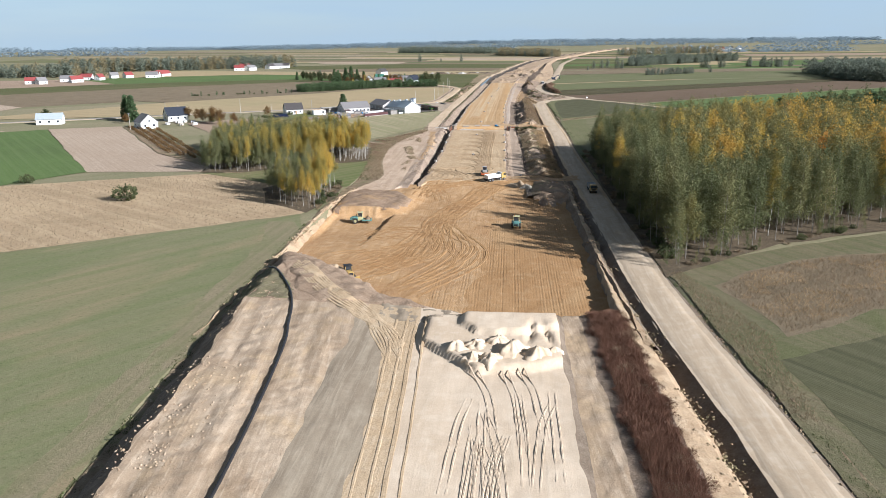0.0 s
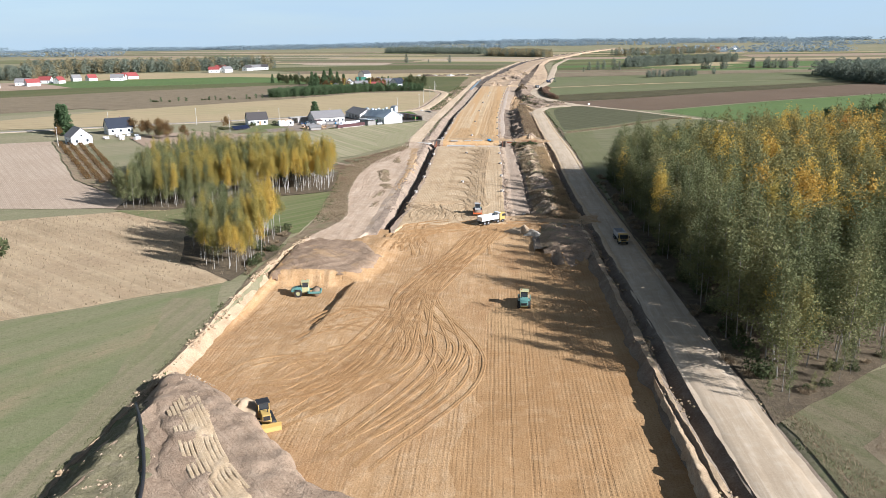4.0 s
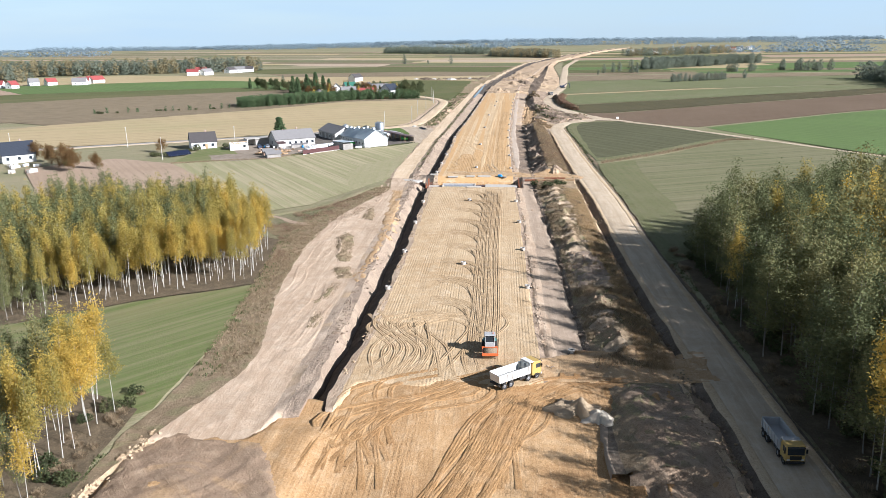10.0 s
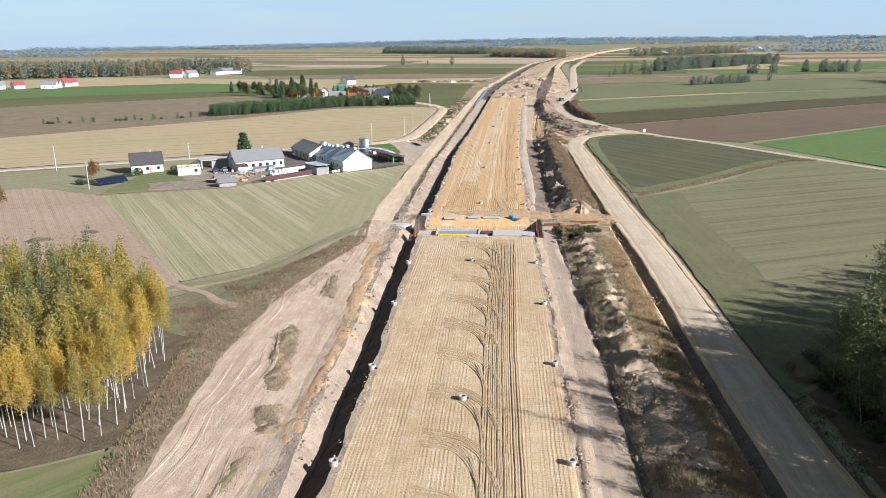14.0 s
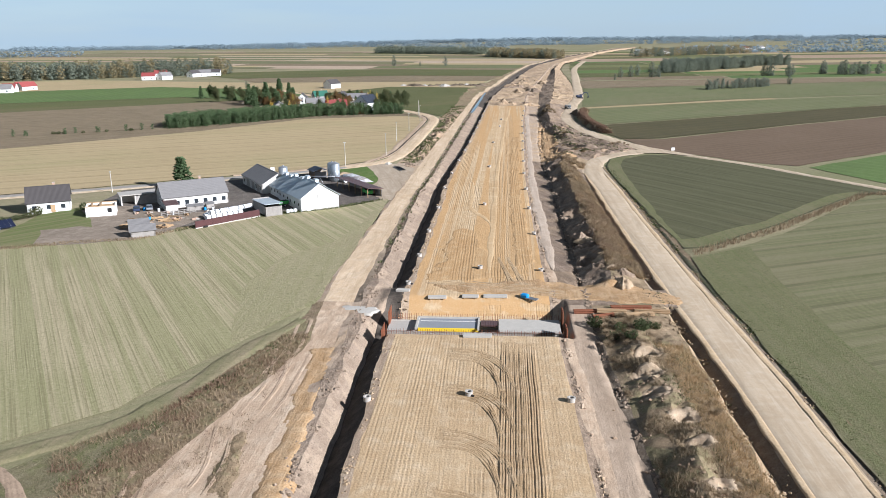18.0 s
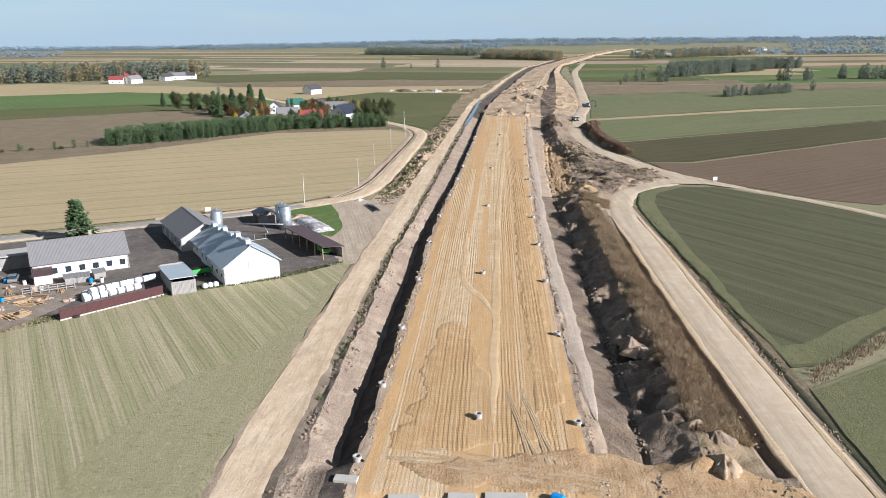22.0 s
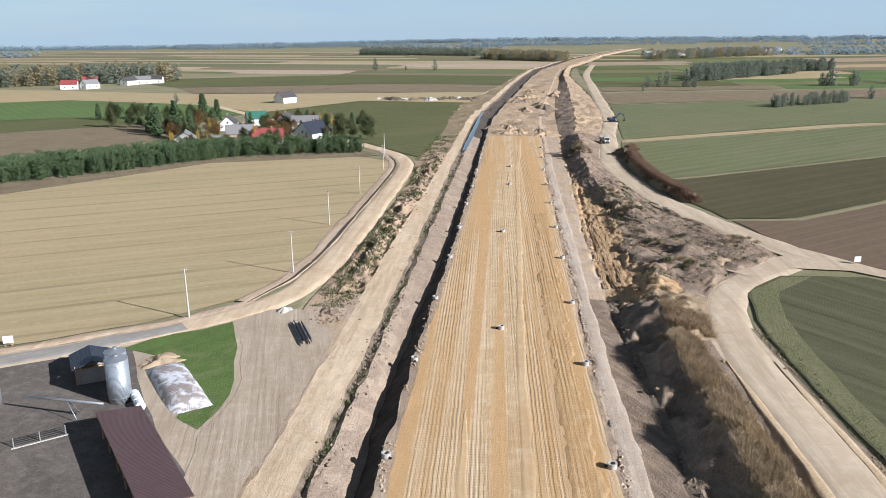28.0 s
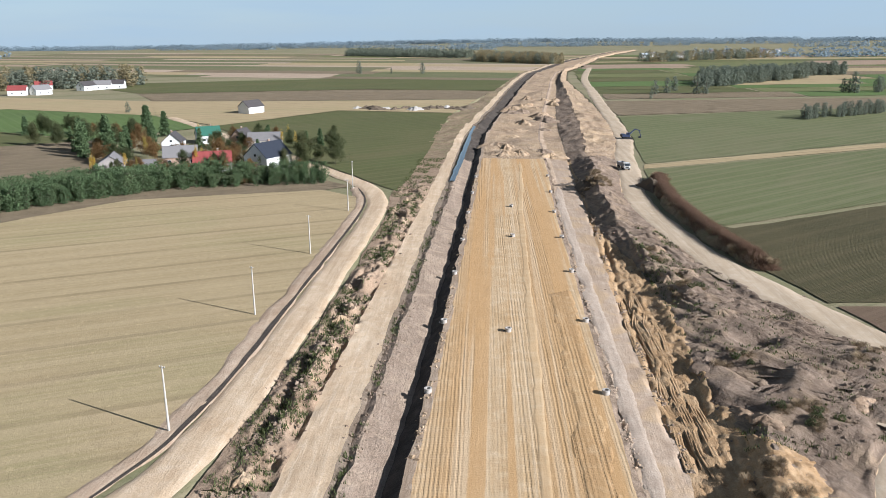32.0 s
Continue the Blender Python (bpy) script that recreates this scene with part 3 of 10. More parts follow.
def loft(nodes, strips, ys, dx=0.6, lower=None):
    """Strips of ground side by side. nodes: (x(y), z(y), roughness, wobble); strips: (name, material, label)."""
    ys = np.asarray(ys, float)
    edge = []
    for i, (fx, fz, amp, wob) in enumerate(nodes):
        edge.append((fx(ys) + wob * fractal(ys, ys * 0 + i * 7.7, 6.0, 4, i), fz(ys), amp(ys)[:, None] if callable(amp) else amp))
    for i, (name, material, label) in enumerate(strips):
        (xa, za, aa), (xb, zb, ab) = edge[i], edge[i + 1]
        n = max(2, int(np.ceil(np.max(np.abs(xb - xa)) / dx)) + 1)
        u = np.linspace(0, 1, n)[None, :]
        X = xa[:, None] * (1 - u) + xb[:, None] * u
        Z = za[:, None] * (1 - u) + zb[:, None] * u
        Y = np.repeat(ys[:, None], n, 1)
        A = aa * (1 - u) + ab * u
        Z = Z + A * (0.7 * fractal(X, Y, 3.2, 4, 3) + 0.3 * fractal(X, Y, 0.9, 2, 8))
        if lower is not None:
            Z = lower(X, Y, Z)
        note_height(X, Y, Z)
        v = np.stack([X, Y, Z], -1).reshape(-1, 3)
        tagged(new(name, mesh_of(name, v, grid_faces(len(ys), n), material, True)), label, name.replace("_", " "), kind="structure")


def path_points(keys, spacing=2.0):
    """Points along a smooth line through the keys."""
    pts = [Vector((*k, 0)) for k in keys]
    pts = [pts[0] * 2 - pts[1]] + pts + [pts[-1] * 2 - pts[-2]]
    out = []
    for a, b, c, d in zip(pts, pts[1:], pts[2:], pts[3:]):
        n = max(2, int((c - b).length / spacing))
        for j in range(n):
            t = j / n
            out.append(0.5 * (2 * b + (c - a) * t + (2 * a - 5 * b + 4 * c - d) * t * t + (3 * b - a - 3 * c + d) * t ** 3))
    out.append(pts[-2])
    return np.array([(p.x, p.y) for p in out])


def ribbon(name, keys, width, material, z=0.1, crown=0.0, wob=0.25, spacing=2.0, cols=9, label="", rough=0.03, skirt=0.25, follow=False):
    """A road or track along a line, with soft uneven edges that sink into the ground."""
    p = path_points(keys, spacing)
    d = np.gradient(p, axis=0)
    d /= np.linalg.norm(d, axis=1)[:, None]
    nrm = np.stack([d[:, 1], -d[:, 0]], 1)
    s = np.arange(len(p)) * spacing
    u = np.linspace(-1, 1, cols)
    ends = np.sqrt(np.clip(np.minimum(np.arange(len(p)), np.arange(len(p))[::-1]) * spacing / 9.0, 0.02, 1)) if skirt <= 0.15 else 1.0
    wl = width / 2 + wob * fractal(s, s * 0, 7.0, 4, 1)
    wr = width / 2 + wob * fractal(s, s * 0 + 50, 7.0, 4, 2)
    off = np.where(u[None, :] < 0, (wl * ends)[:, None], (wr * ends)[:, None]) * u[None, :]
    X = p[:, 0:1] + nrm[:, 0:1] * off
    Y = p[:, 1:2] + nrm[:, 1:2] * off
    taper = np.clip(np.minimum(np.arange(len(p)), np.arange(len(p))[::-1]) * spacing / 6.0, 0, 1)[:, None] if crown > 1 else 1.0
    Z = z + crown * taper * (1 - u[None, :] ** 2) - skirt * (np.abs(u[None, :]) > 0.999) + rough * fractal(X, Y, 2.5, 3, 5)
    if follow:
        base = np.array([ground_at(a, b) for a, b in zip(X.ravel(), Y.ravel())]).reshape(X.shape)
        Z = Z + base
    v = np.stack([X, Y, Z], -1).reshape(-1, 3)
    ob = new(name, mesh_of(name, v, grid_faces(len(p), cols), material, True))
    return tagged(ob, label, name.replace("_", " "), kind="structure")


def patch(name, corners, material, z=0.05, label="", wob=0.5, category="field"):
    """A piece of farmland with a slightly uneven outline."""
    pts = []
    for (ax, ay), (bx, by) in zip(corners, corners[1:] + corners[:1]):
        n = max(1, int(math.hypot(bx - ax, by - ay) / 4))
        n = min(n, 120)
        for j in range(n):
            pts.append((ax + (bx - ax) * j / n, ay + (by - ay) * j / n))
    pts = np.array(pts)
    pts[:, 0] += wob * fractal(pts[:, 0], pts[:, 1], 9.0, 3, 4)
    pts[:, 1] += wob * fractal(pts[:, 0] + 90, pts[:, 1], 9.0, 3, 5)
    bm = bmesh.new()
    f = bm.faces.new([bm.verts.new((x, y, z)) for x, y in pts])
    f.normal_update()
    if f.normal.z < 0:
        f.normal_flip()
    bmesh.ops.triangulate(bm, faces=[f])
    me = bpy.data.meshes.new(name)
    bm.to_mesh(me)
    bm.free()
    me.materials.append(material)
    return tagged(new(name, me), label, category, kind="structure")


def overlay(name, poly, material, label, relief=None, edge=1.6, lift=0.05, cell=0.5, seed=5):
    """A layer of other soil on the works: it follows the ground inside an outline and runs out raggedly at its rim."""
    p = np.array(poly, float)
    xs, ys = np.arange(p[:, 0].min() - 2, p[:, 0].max() + 2, cell), np.arange(p[:, 1].min() - 2, p[:, 1].max() + 2, cell)
    X, Y = np.meshgrid(xs, ys)
    X = X + 0.2 * cell * fractal(X, Y, 2.0, 1, seed)
    inside, near = np.zeros(X.shape, bool), np.full(X.shape, 1e9)
    for (ax, ay), (bx, by) in zip(poly, poly[1:] + poly[:1]):
        inside ^= ((ay > Y) != (by > Y)) & (X < (bx - ax) * (Y - ay) / (by - ay + 1e-9) + ax)
        t = np.clip(((X - ax) * (bx - ax) + (Y - ay) * (by - ay)) / ((bx - ax) ** 2 + (by - ay) ** 2), 0, 1)
        near = np.minimum(near, np.hypot(X - ax - t * (bx - ax), Y - ay - t * (by - ay)))
    depth = np.where(inside, near, -near) + 0.55 * edge * fractal(X, Y, 3.5, 4, seed)
    base = np.array([ground_at(a, b) for a, b in zip(X.ravel(), Y.ravel())]).reshape(X.shape)
    Z = base - 0.35 + (lift + 0.35) * step(-0.3, 0.35 * edge, depth)
    if relief is not None:
        Z = Z + relief(X, Y) * step(0, edge, depth)
    keep = depth > -0.8
    f = grid_faces(len(ys), len(xs))
    f = f[keep.ravel()[f].all(1)]
    used = np.unique(f)
    renum = np.zeros(X.size, int)
    renum[used] = np.arange(len(used))
    v = np.stack([X, Y, Z], -1).reshape(-1, 3)[used]
    note_height(v[:, 0], v[:, 1], v[:, 2])
    return tagged(new(name, mesh_of(name, v, renum[f], material, True)), label, name.replace("_", " "), kind="structure")


# ---- lines of the plan ----
road_mid = curve_of([(-80, 34.5), (60, 33.5), (75, 33), (90, 32.2), (117, 29.8), (150, 27.8), (210, 26.6), (270, 25.2), (300, 24.4), (340, 24), (385, 23.9), (415, 23.3), (441, 22.4), (470, 21.8), (510, 21.7), (530, 21.4), (550, 21.0), (560, 21.0)])
road_half = 4.0
left_edge = curve_of([(-80, -46), (60, -47), (103, -50), (124, -52), (160, -52.5), (210, -53.5), (240, -53), (258, -52), (281, -54), (308, -57), (335, -61), (350, -61), (361, -58), (382, -52), (398, -47), (412, -45), (430, -45.5), (512, -43.5), (545, -43), (565, -50), (585, -48.5), (600, -47.3), (650, -45), (700, -44), (735, -46), (800, -43), (877, -41), (918, -40), (978, -36), (1166, -8), (1436, 25), (1844, 110), (2284, 237), (2600, 330)])
right_edge_far = curve_of([(560, 18.6), (577, 22.6), (589, 30), (599, 41), (605, 46.5), (609, 45), (620, 40.5), (640, 33.5), (668, 27.2), (700, 24), (731, 24), (777, 30), (814, 35), (860, 42.8), (900, 47), (930, 49.5), (1034, 57), (1304, 67), (1478, 86), (1844, 170), (1997, 198), (2284, 284), (2600, 385)])


def corridor_right(y):
    return np.where(y < 560, road_mid(y) + road_half + 1.5, right_edge_far(y))


# ---- the ground: one sheet to the horizon, sunk below the works ----
gx = np.unique(np.concatenate([np.arange(-90, 90, 2.4), np.linspace(90, 420, 34), np.linspace(-420, -90, 34), np.linspace(420, 4900, 18), np.linspace(-4900, -420, 18)]))
gy = np.unique(np.concatenate([np.arange(-90, 1000, 4.8), np.arange(1000, 2600, 12), np.linspace(2600, 4950, 18), np.linspace(-1500, -90, 8)]))
GX, GY = np.meshgrid(gx, gy)
far_drop = lambda x, y: 36.0 * step(2500, 4500, y) * np.clip((150 - x) / 2400, 0, 1.2)
GZ = 0.12 * fractal(GX, GY, 60, 2, 21) - 0.15 - far_drop(GX, GY)
inside = (GX > left_edge(GY) + 2.0) & (GX < corridor_right(GY) - 1.8) & (GY > -85) & (GY < 2590)
GZ = np.where(inside, -4.0, GZ)
g_mesh = mesh_of("ground", np.stack([GX, GY, GZ], -1).reshape(-1, 3), grid_faces(len(gy), len(gx)), M["land"], True)
tagged(new("ground", g_mesh), "flat farmland in mixed greens and browns reaching the horizon", "ground", kind="structure")

# ---- raised fill at the near end ----
front_line = lambda x: np.interp(x, [-52, -50, -43, -36, -29, -23.4, -17, -11.5, -4.5, 8, 21, 30], [163, 160.5, 155.5, 150, 142, 135, 130, 126.5, 124.8, 125, 129, 131])


def fall_to_pit(X, Y, Z):
    bank = (1 - step(-27, -24, X)) * step(-47, -44, X - 0.0)
    Z = Z + bank * (0.16 * fractal(X + 0.1 * Y, Y * 0.08, 2.2, 3, 43) + 0.10 * fractal(X, Y, 1.2, 2, 42))
    # raised tiers of tipped white sand, cut steep along their western rims
    span = step(-13.6, -12.6, X) * (1 - step(8.0, 9.2, X)) * (1 - step(120.5, 123.5, Y))
    rim = np.interp(X, [-13.3, -5.0, -3.0, 0, 5, 8.5], [110.6, 101.2, 99.6, 100.0, 101.4, 103.0]) + 0.5 * fractal(X, Y * 0, 2.5, 2, 44)
    tier = span * step(-0.35, 0.45 + 0.9 * step(-4, -2, X), Y - rim)
    Z = Z + 0.95 * tier
    rim2 = np.interp(X, [-9, -5.0, -1, 3, 8], [117, 113.5, 112.0, 113.5, 115.5]) + 0.6 * fractal(X, Y * 0, 2.2, 2, 46)
    Z = Z + span * 0.75 * step(-0.3, 0.7, Y - rim2) * step(-8, -6.5, X)
    for gx_, gy_, lean_ in ((3.9, 113.6, 0.12), (6.4, 113.0, -0.18)):
        Z = Z - 0.8 * span * np.exp(-((X - gx_ - lean_ * (Y - gy_)) / 0.38) ** 2) * np.exp(-((Y - gy_) / 3.6) ** 2)
    Z = Z - 0.10 * span * np.clip(np.sin(X * 3.1 + 2.0 * fractal(X, Y * 0.1, 3, 2, 45)) - 0.55, 0, 1) * (1 - step(2.5, 6.5, np.abs(Y - rim)))
    t = step(-1.0, 3.2, Y - front_line(X) - 1.2 * fractal(X, Y, 6, 3, 12))
    t = np.where(X > 19.5, 0, t)
    return Z * (1 - t) + (-2.6) * t


ysA = np.arange(-80, 166, 0.55)
c = curve_of
fill_nodes = [
    (lambda y: left_edge(y), flat(0.02), 0.0, 0.3),
    (lambda y: left_edge(y) + 1.6, flat(0.0), 0.1, 0.5),
    (lambda y: left_edge(y) + 5.6, flat(2.9), 0.14, 0.6),
    (c([(-80, -33), (60, -33.5), (100, -36.5), (130, -41), (166, -48)]), flat(2.7), 0.10, 0.4),
    (c([(-80, -25), (60, -25), (101, -25.5), (114, -24.5), (166, -30)]), flat(2.0), 0.10, 0.4),
    (c([(-80, -16.5), (60, -16.7), (90, -17.2), (105, -18.6), (112, -18.5), (120, -24), (166, -27)]), flat(1.7), 0.05, 0.5),
    (c([(-80, -12.2), (60, -12.5), (105, -14.3), (124, -14.8), (166, -15)]), flat(1.6), 0.05, 0.25),
    (c([(-80, 9), (60, 9), (94, 8.7), (123, 8), (166, 8)]), flat(1.7), 0.08, 0.3),
    (c([(-80, 10), (60, 10), (94, 9.6), (166, 9)]), flat(1.0), 0.15, 0.2),
    (c([(-80, 15), (60, 14.6), (125, 12.5), (166, 12)]), flat(0.9), 0.25, 0.4),
    (c([(-80, 23), (60, 22.5), (94, 21.5), (125, 18.5), (166, 18)]), flat(1.0), 0.35, 0.4),
    (lambda y: road_mid(y) - road_half - 3.6, flat(0.2), 0.25, 0.3),
    (lambda y: road_mid(y) - road_half - 2.0, flat(-1.3), 0.1, 0.3),
    (lambda y: road_mid(y) - road_half + 0.3, flat(0.05), 0.03, 0.15),
    (lambda y: road_mid(y) + road_half + 0.2, flat(0.05), 0.02, 0.1),
    (lambda y: road_mid(y) + road_half + 1.2, flat(-0.25), 0.06, 0.2),
    (lambda y: road_mid(y) + road_half + 3.4, flat(0.06), 0.05, 0.4),
]
fill_strips = [
    ("grass_verge", M["brush"], "weedy strip between meadow and spoil heap"),
    ("spoil_slope", M["berm"], "steep dark outer slope of the spoil bank"),
    ("spoil_bank", M["spoil"], "rough pale topsoil bank along the works"),
    ("sand_bench", M["spoil"], "levelled pale sandy bench beside the pipe"),
    ("clay_strip", M["clay"], "smooth grey clay strip with drag marks"),
    ("sand_track", M["track"], "ochre vehicle track over the sand fill"),
    ("sand_fill", M["white_sand"], "white sand fill with curved scrape marks"),
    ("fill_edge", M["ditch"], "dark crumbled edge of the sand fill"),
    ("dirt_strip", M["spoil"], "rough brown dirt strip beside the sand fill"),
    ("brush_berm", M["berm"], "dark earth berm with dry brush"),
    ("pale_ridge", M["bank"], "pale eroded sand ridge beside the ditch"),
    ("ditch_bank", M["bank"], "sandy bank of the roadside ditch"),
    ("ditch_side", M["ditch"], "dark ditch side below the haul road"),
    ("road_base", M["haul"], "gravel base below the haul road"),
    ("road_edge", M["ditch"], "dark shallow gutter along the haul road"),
    ("road_verge", M["brush"], "weedy verge of the haul road"),
]
loft(fill_nodes, fill_strips, ysA[ysA < 127.2], 0.55, fall_to_pit)
loft(fill_nodes, [(n, M["topsoil"] if n in ("spoil_bank", "sand_bench", "clay_strip", "spoil_slope") else m, t) for n, m, t in fill_strips], ysA[ysA > 126.4], 0.55, fall_to_pit)

# ---- excavated floor ----
pit_left = c([(110, -51.5), (160, -51.2), (210, -52), (233, -50.5), (247, -47), (262, -44)])
pit_right = c([(110, 20.5), (130, 20.8), (159, 19.2), (177, 18.2), (208, 17.9), (233, 17.2), (262, 16.5)])
floor_z = lambda y: -1.5 + 1.65 * step(228, 258, y)
works_start = lambda x, y: np.interp(x, [-50, -37.5, -35.5, -28.5, -26.5, 4], [237, 238.5, 248, 248.5, 256, 257]) + 1.6 * fractal(x, y, 7, 3, 51)
ysB = np.arange(115, 269, 0.6)


def fill_crossing(X, Y, Z, mid, half, x0, x1, top):
    t = step(mid - half - 1.5, mid - half, Y) * (1 - step(mid + half, mid + half + 1.5, Y)) * step(x0 - 2, x0, X) * (1 - step(x1, x1 + 1, X))
    return Z * (1 - t) + np.maximum(Z * 0.15 + top * 0.85, top - 0.1) * t


def shape_pit(X, Y, Z):
    wob = 1.3 * fractal(X, Y, 7, 3, 14)
    rag = 0.7 * fractal(X, Y, 2.2, 3, 16)
    # bench of topsoil in the north-west, with a ragged cut face and a deeper floor before it
    bench = step(211.8, 212.9, Y + 0.5 * rag) * (1 - step(-33.5, -27.5, X + 0.5 * wob - 0.12 * (Y - 213))) * step(-50.8, -49.8, X) * (1 - step(240, 246, Y))
    swell = 0.75 * np.exp(-((X + 43) / 6) ** 2 - ((Y - 224) / 8) ** 2) + 0.10 * fractal(X, Y, 4, 4, 15)
    ring = np.hypot((X + 50) * 1.15, Y - 236.5 + 0.3 * wob)
    arcs = 0.06 * np.sin(ring * 1.9 + wob) * step(5, 9, ring) * (1 - step(19, 24, ring))
    Z = Z * (1 - bench) + (0.2 + swell + arcs) * bench
    deep = step(176, 196, Y) * (1 - step(211.2, 212.2, Y + 0.5 * rag)) * (1 - step(-0.4, 0.5, X + 33.4 - 0.09 * (Y - 205) + 0.35 * rag)) * step(-50.2, -49.0, X)
    Z = Z - 1.0 * deep
    # loose rim thrown up along the face
    Z = Z + 0.45 * np.clip(0.4 + fractal(X, Y, 1.7, 3, 17), 0, 1.2) * np.exp(-((Y - 213.2 + 0.4 * rag) / 0.55) ** 2) * step(-49, -47.5, X) * (1 - step(-36.5, -34, X))
    # churned earth east of the floor, with a narrow trench and thrown-up ridges
    rough = step(222, 229, Y) * (1 - step(253, 257, Y)) * step(8.2, 9.6, X) * (1 - step(19.5, 21, X))
    Z = Z + rough * (0.30 * fractal(X, Y, 3.0, 4, 18) + 0.12)
    trench_x = 10.3 + 0.035 * (Y - 228) - 0.9 * step(250, 256, Y) + 0.25 * fractal(X * 0, Y, 5, 2, 19)
    hole = step(225.5, 227, Y) * (1 - step(253, 257, Y)) * np.exp(-((X - trench_x) / 0.85) ** 4)
    Z = Z - 1.6 * hole
    for x0, slope, tall, seed in ((11.9, 0.035, 0.75, 20), (14.6, -0.02, 0.7, 22), (17.6, -0.05, 0.55, 23)):
        line = x0 + slope * (Y - 228) + 0.5 * fractal(X * 0, Y, 7, 2, seed)
        Z = Z + tall * rough * np.clip(0.55 + 0.9 * fractal(X * 0.4, Y, 4, 3, seed + 8), 0, 1.2) * np.exp(-((X - line) / 0.75) ** 2)
    Z = np.where(X < 4.5, Z - 2.6 * step(1.0, 3.5, Y - works_start(X, Y)), Z)
    return fill_crossing(X, Y, Z, 262, 4.5, 4, 22, 0.1)


loft([
    (lambda y: left_edge(y), flat(0.03), 0.0, 0.3),
    (lambda y: np.minimum(pit_left(y), left_edge(y) + 6) - 0.4, flat(0.25), 0.12, 0.35),
    (lambda y: pit_left(y) + 1.5, lambda y: floor_z(y) + 0.1, 0.12, 0.4),
    (c([(110, -9), (140, -8), (190, -4), (225, 3), (262, 9)]), floor_z, 0.06, 1.6),
    (pit_right, floor_z, 0.06, 0.6),
    (lambda y: pit_right(y) + 1.3, flat(0.35), 0.25, 0.3),
    (lambda y: road_mid(y) - road_half - 2.6, flat(0.3), 0.3, 0.3),
    (lambda y: road_mid(y) - road_half - 1.4, flat(-1.1), 0.1, 0.3),
    (lambda y: road_mid(y) - road_half + 0.3, flat(0.05), 0.04, 0.2),
    (lambda y: road_mid(y) + road_half + 0.2, flat(0.05), 0.02, 0.1),
    (lambda y: road_mid(y) + road_half + 1.2, flat(-0.25), 0.06, 0.2),
    (lambda y: road_mid(y) + road_half + 3.4, flat(0.06), 0.05, 0.4),
], [
    ("pit_verge", M["brush"], "weedy earth along the edge of the cut"),
    ("pit_bank", M["bank"], "low steep sand bank around the cut"),
    ("pit_floor", M["pit"], "ochre sand floor with roller rows and tyre marks"),
    ("pit_floor", M["pit_damp"], "damp orange sand floor with straight roller rows"),
    # dark earth here carries the shade along the east side of the cut
    ("pit_side", M["ditch"], "side of the cut, darkened for shade"),
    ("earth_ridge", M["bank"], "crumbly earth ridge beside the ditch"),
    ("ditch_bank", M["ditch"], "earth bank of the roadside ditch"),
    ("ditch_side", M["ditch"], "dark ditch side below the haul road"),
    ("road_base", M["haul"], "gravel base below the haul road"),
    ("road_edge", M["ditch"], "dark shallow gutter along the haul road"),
    ("road_verge", M["brush"], "weedy verge of the haul road"),
], ysB, 0.6, shape_pit)

# ---- embankment with its ditches, as far as the bend ----
plat_l = c([(250, -29.9), (258, -29.6), (275, -28.7), (325, -28.6), (391, -30), (435, -29.5), (494, -28.9), (528, -29), (565, -27.6), (603, -25.8), (711, -22.2), (794, -19.8), (863, -17), (900, -14), (1000, -4), (1166, 13), (1300, 27), (1440, 45), (1844, 128), (2284, 250), (2600, 345)])
plat_r = c([(250, -0.5), (294, -1.3), (354, -1.8), (400, -2.6), (434, -3.1), (480, -3.3), (536, -3.2), (577, -2.2), (629, -0.7), (711, 1.4), (761, 4), (863, 7.4), (900, 10.5), (1000, 20), (1166, 37), (1300, 50), (1440, 67), (1844, 151), (2284, 272), (2600, 370)])
ditch_l = c([(250, -33), (283, -33.3), (322, -34.1), (385, -34.8), (430, -36), (512, -35.9), (554, -34), (612, -32.3), (711, -29), (863, -24), (900, -21), (1000, -11), (1166, 5), (1300, 19), (1440, 37), (1844, 119), (2284, 243), (2600, 338)])
serv_r = c([(250, -36.5), (300, -37), (390, -38), (430, -38.4), (512, -37.6), (528, -36.8), (570, -35.2), (640, -33.4), (711, -31.5), (863, -27), (900, -24), (1000, -14), (1166, 2), (1300, 16), (1440, 34), (1844, 117), (2284, 241), (2600, 336)])
serv_l = c([(232, -50.5), (240, -49.2), (248, -46.4), (256, -44.4), (263, -43.7), (275, -45.8), (293, -49.4), (324, -51.8), (356, -50.5), (380, -45), (391, -41.5), (412, -43.6), (430, -44.6), (512, -42.7), (554, -41.2), (607, -39.9), (711, -35.6), (877, -30), (900, -28), (1000, -18), (1166, -2), (1300, 12), (1440, 30), (1844, 113), (2284, 239), (2600, 333)])
grav_r = c([(250, 6.4), (292, 5.9), (334, 5.4), (393, 3.6), (430, 3.4), (513, 4.3), (529, 4.3), (566, 4.1), (600, 4.8), (640, 6.2), (668, 7.8), (711, 10.5), (804, 14.5), (900, 20), (1000, 28), (1166, 44), (1300, 56), (1440, 73), (1844, 156), (2284, 276), (2600, 374)])


def berm_outer(y):
    return np.where(y < 556, road_mid(y) - road_half - np.interp(y, [400, 440], [2.6, 1.8]), right_edge_far(y) - 0.3)


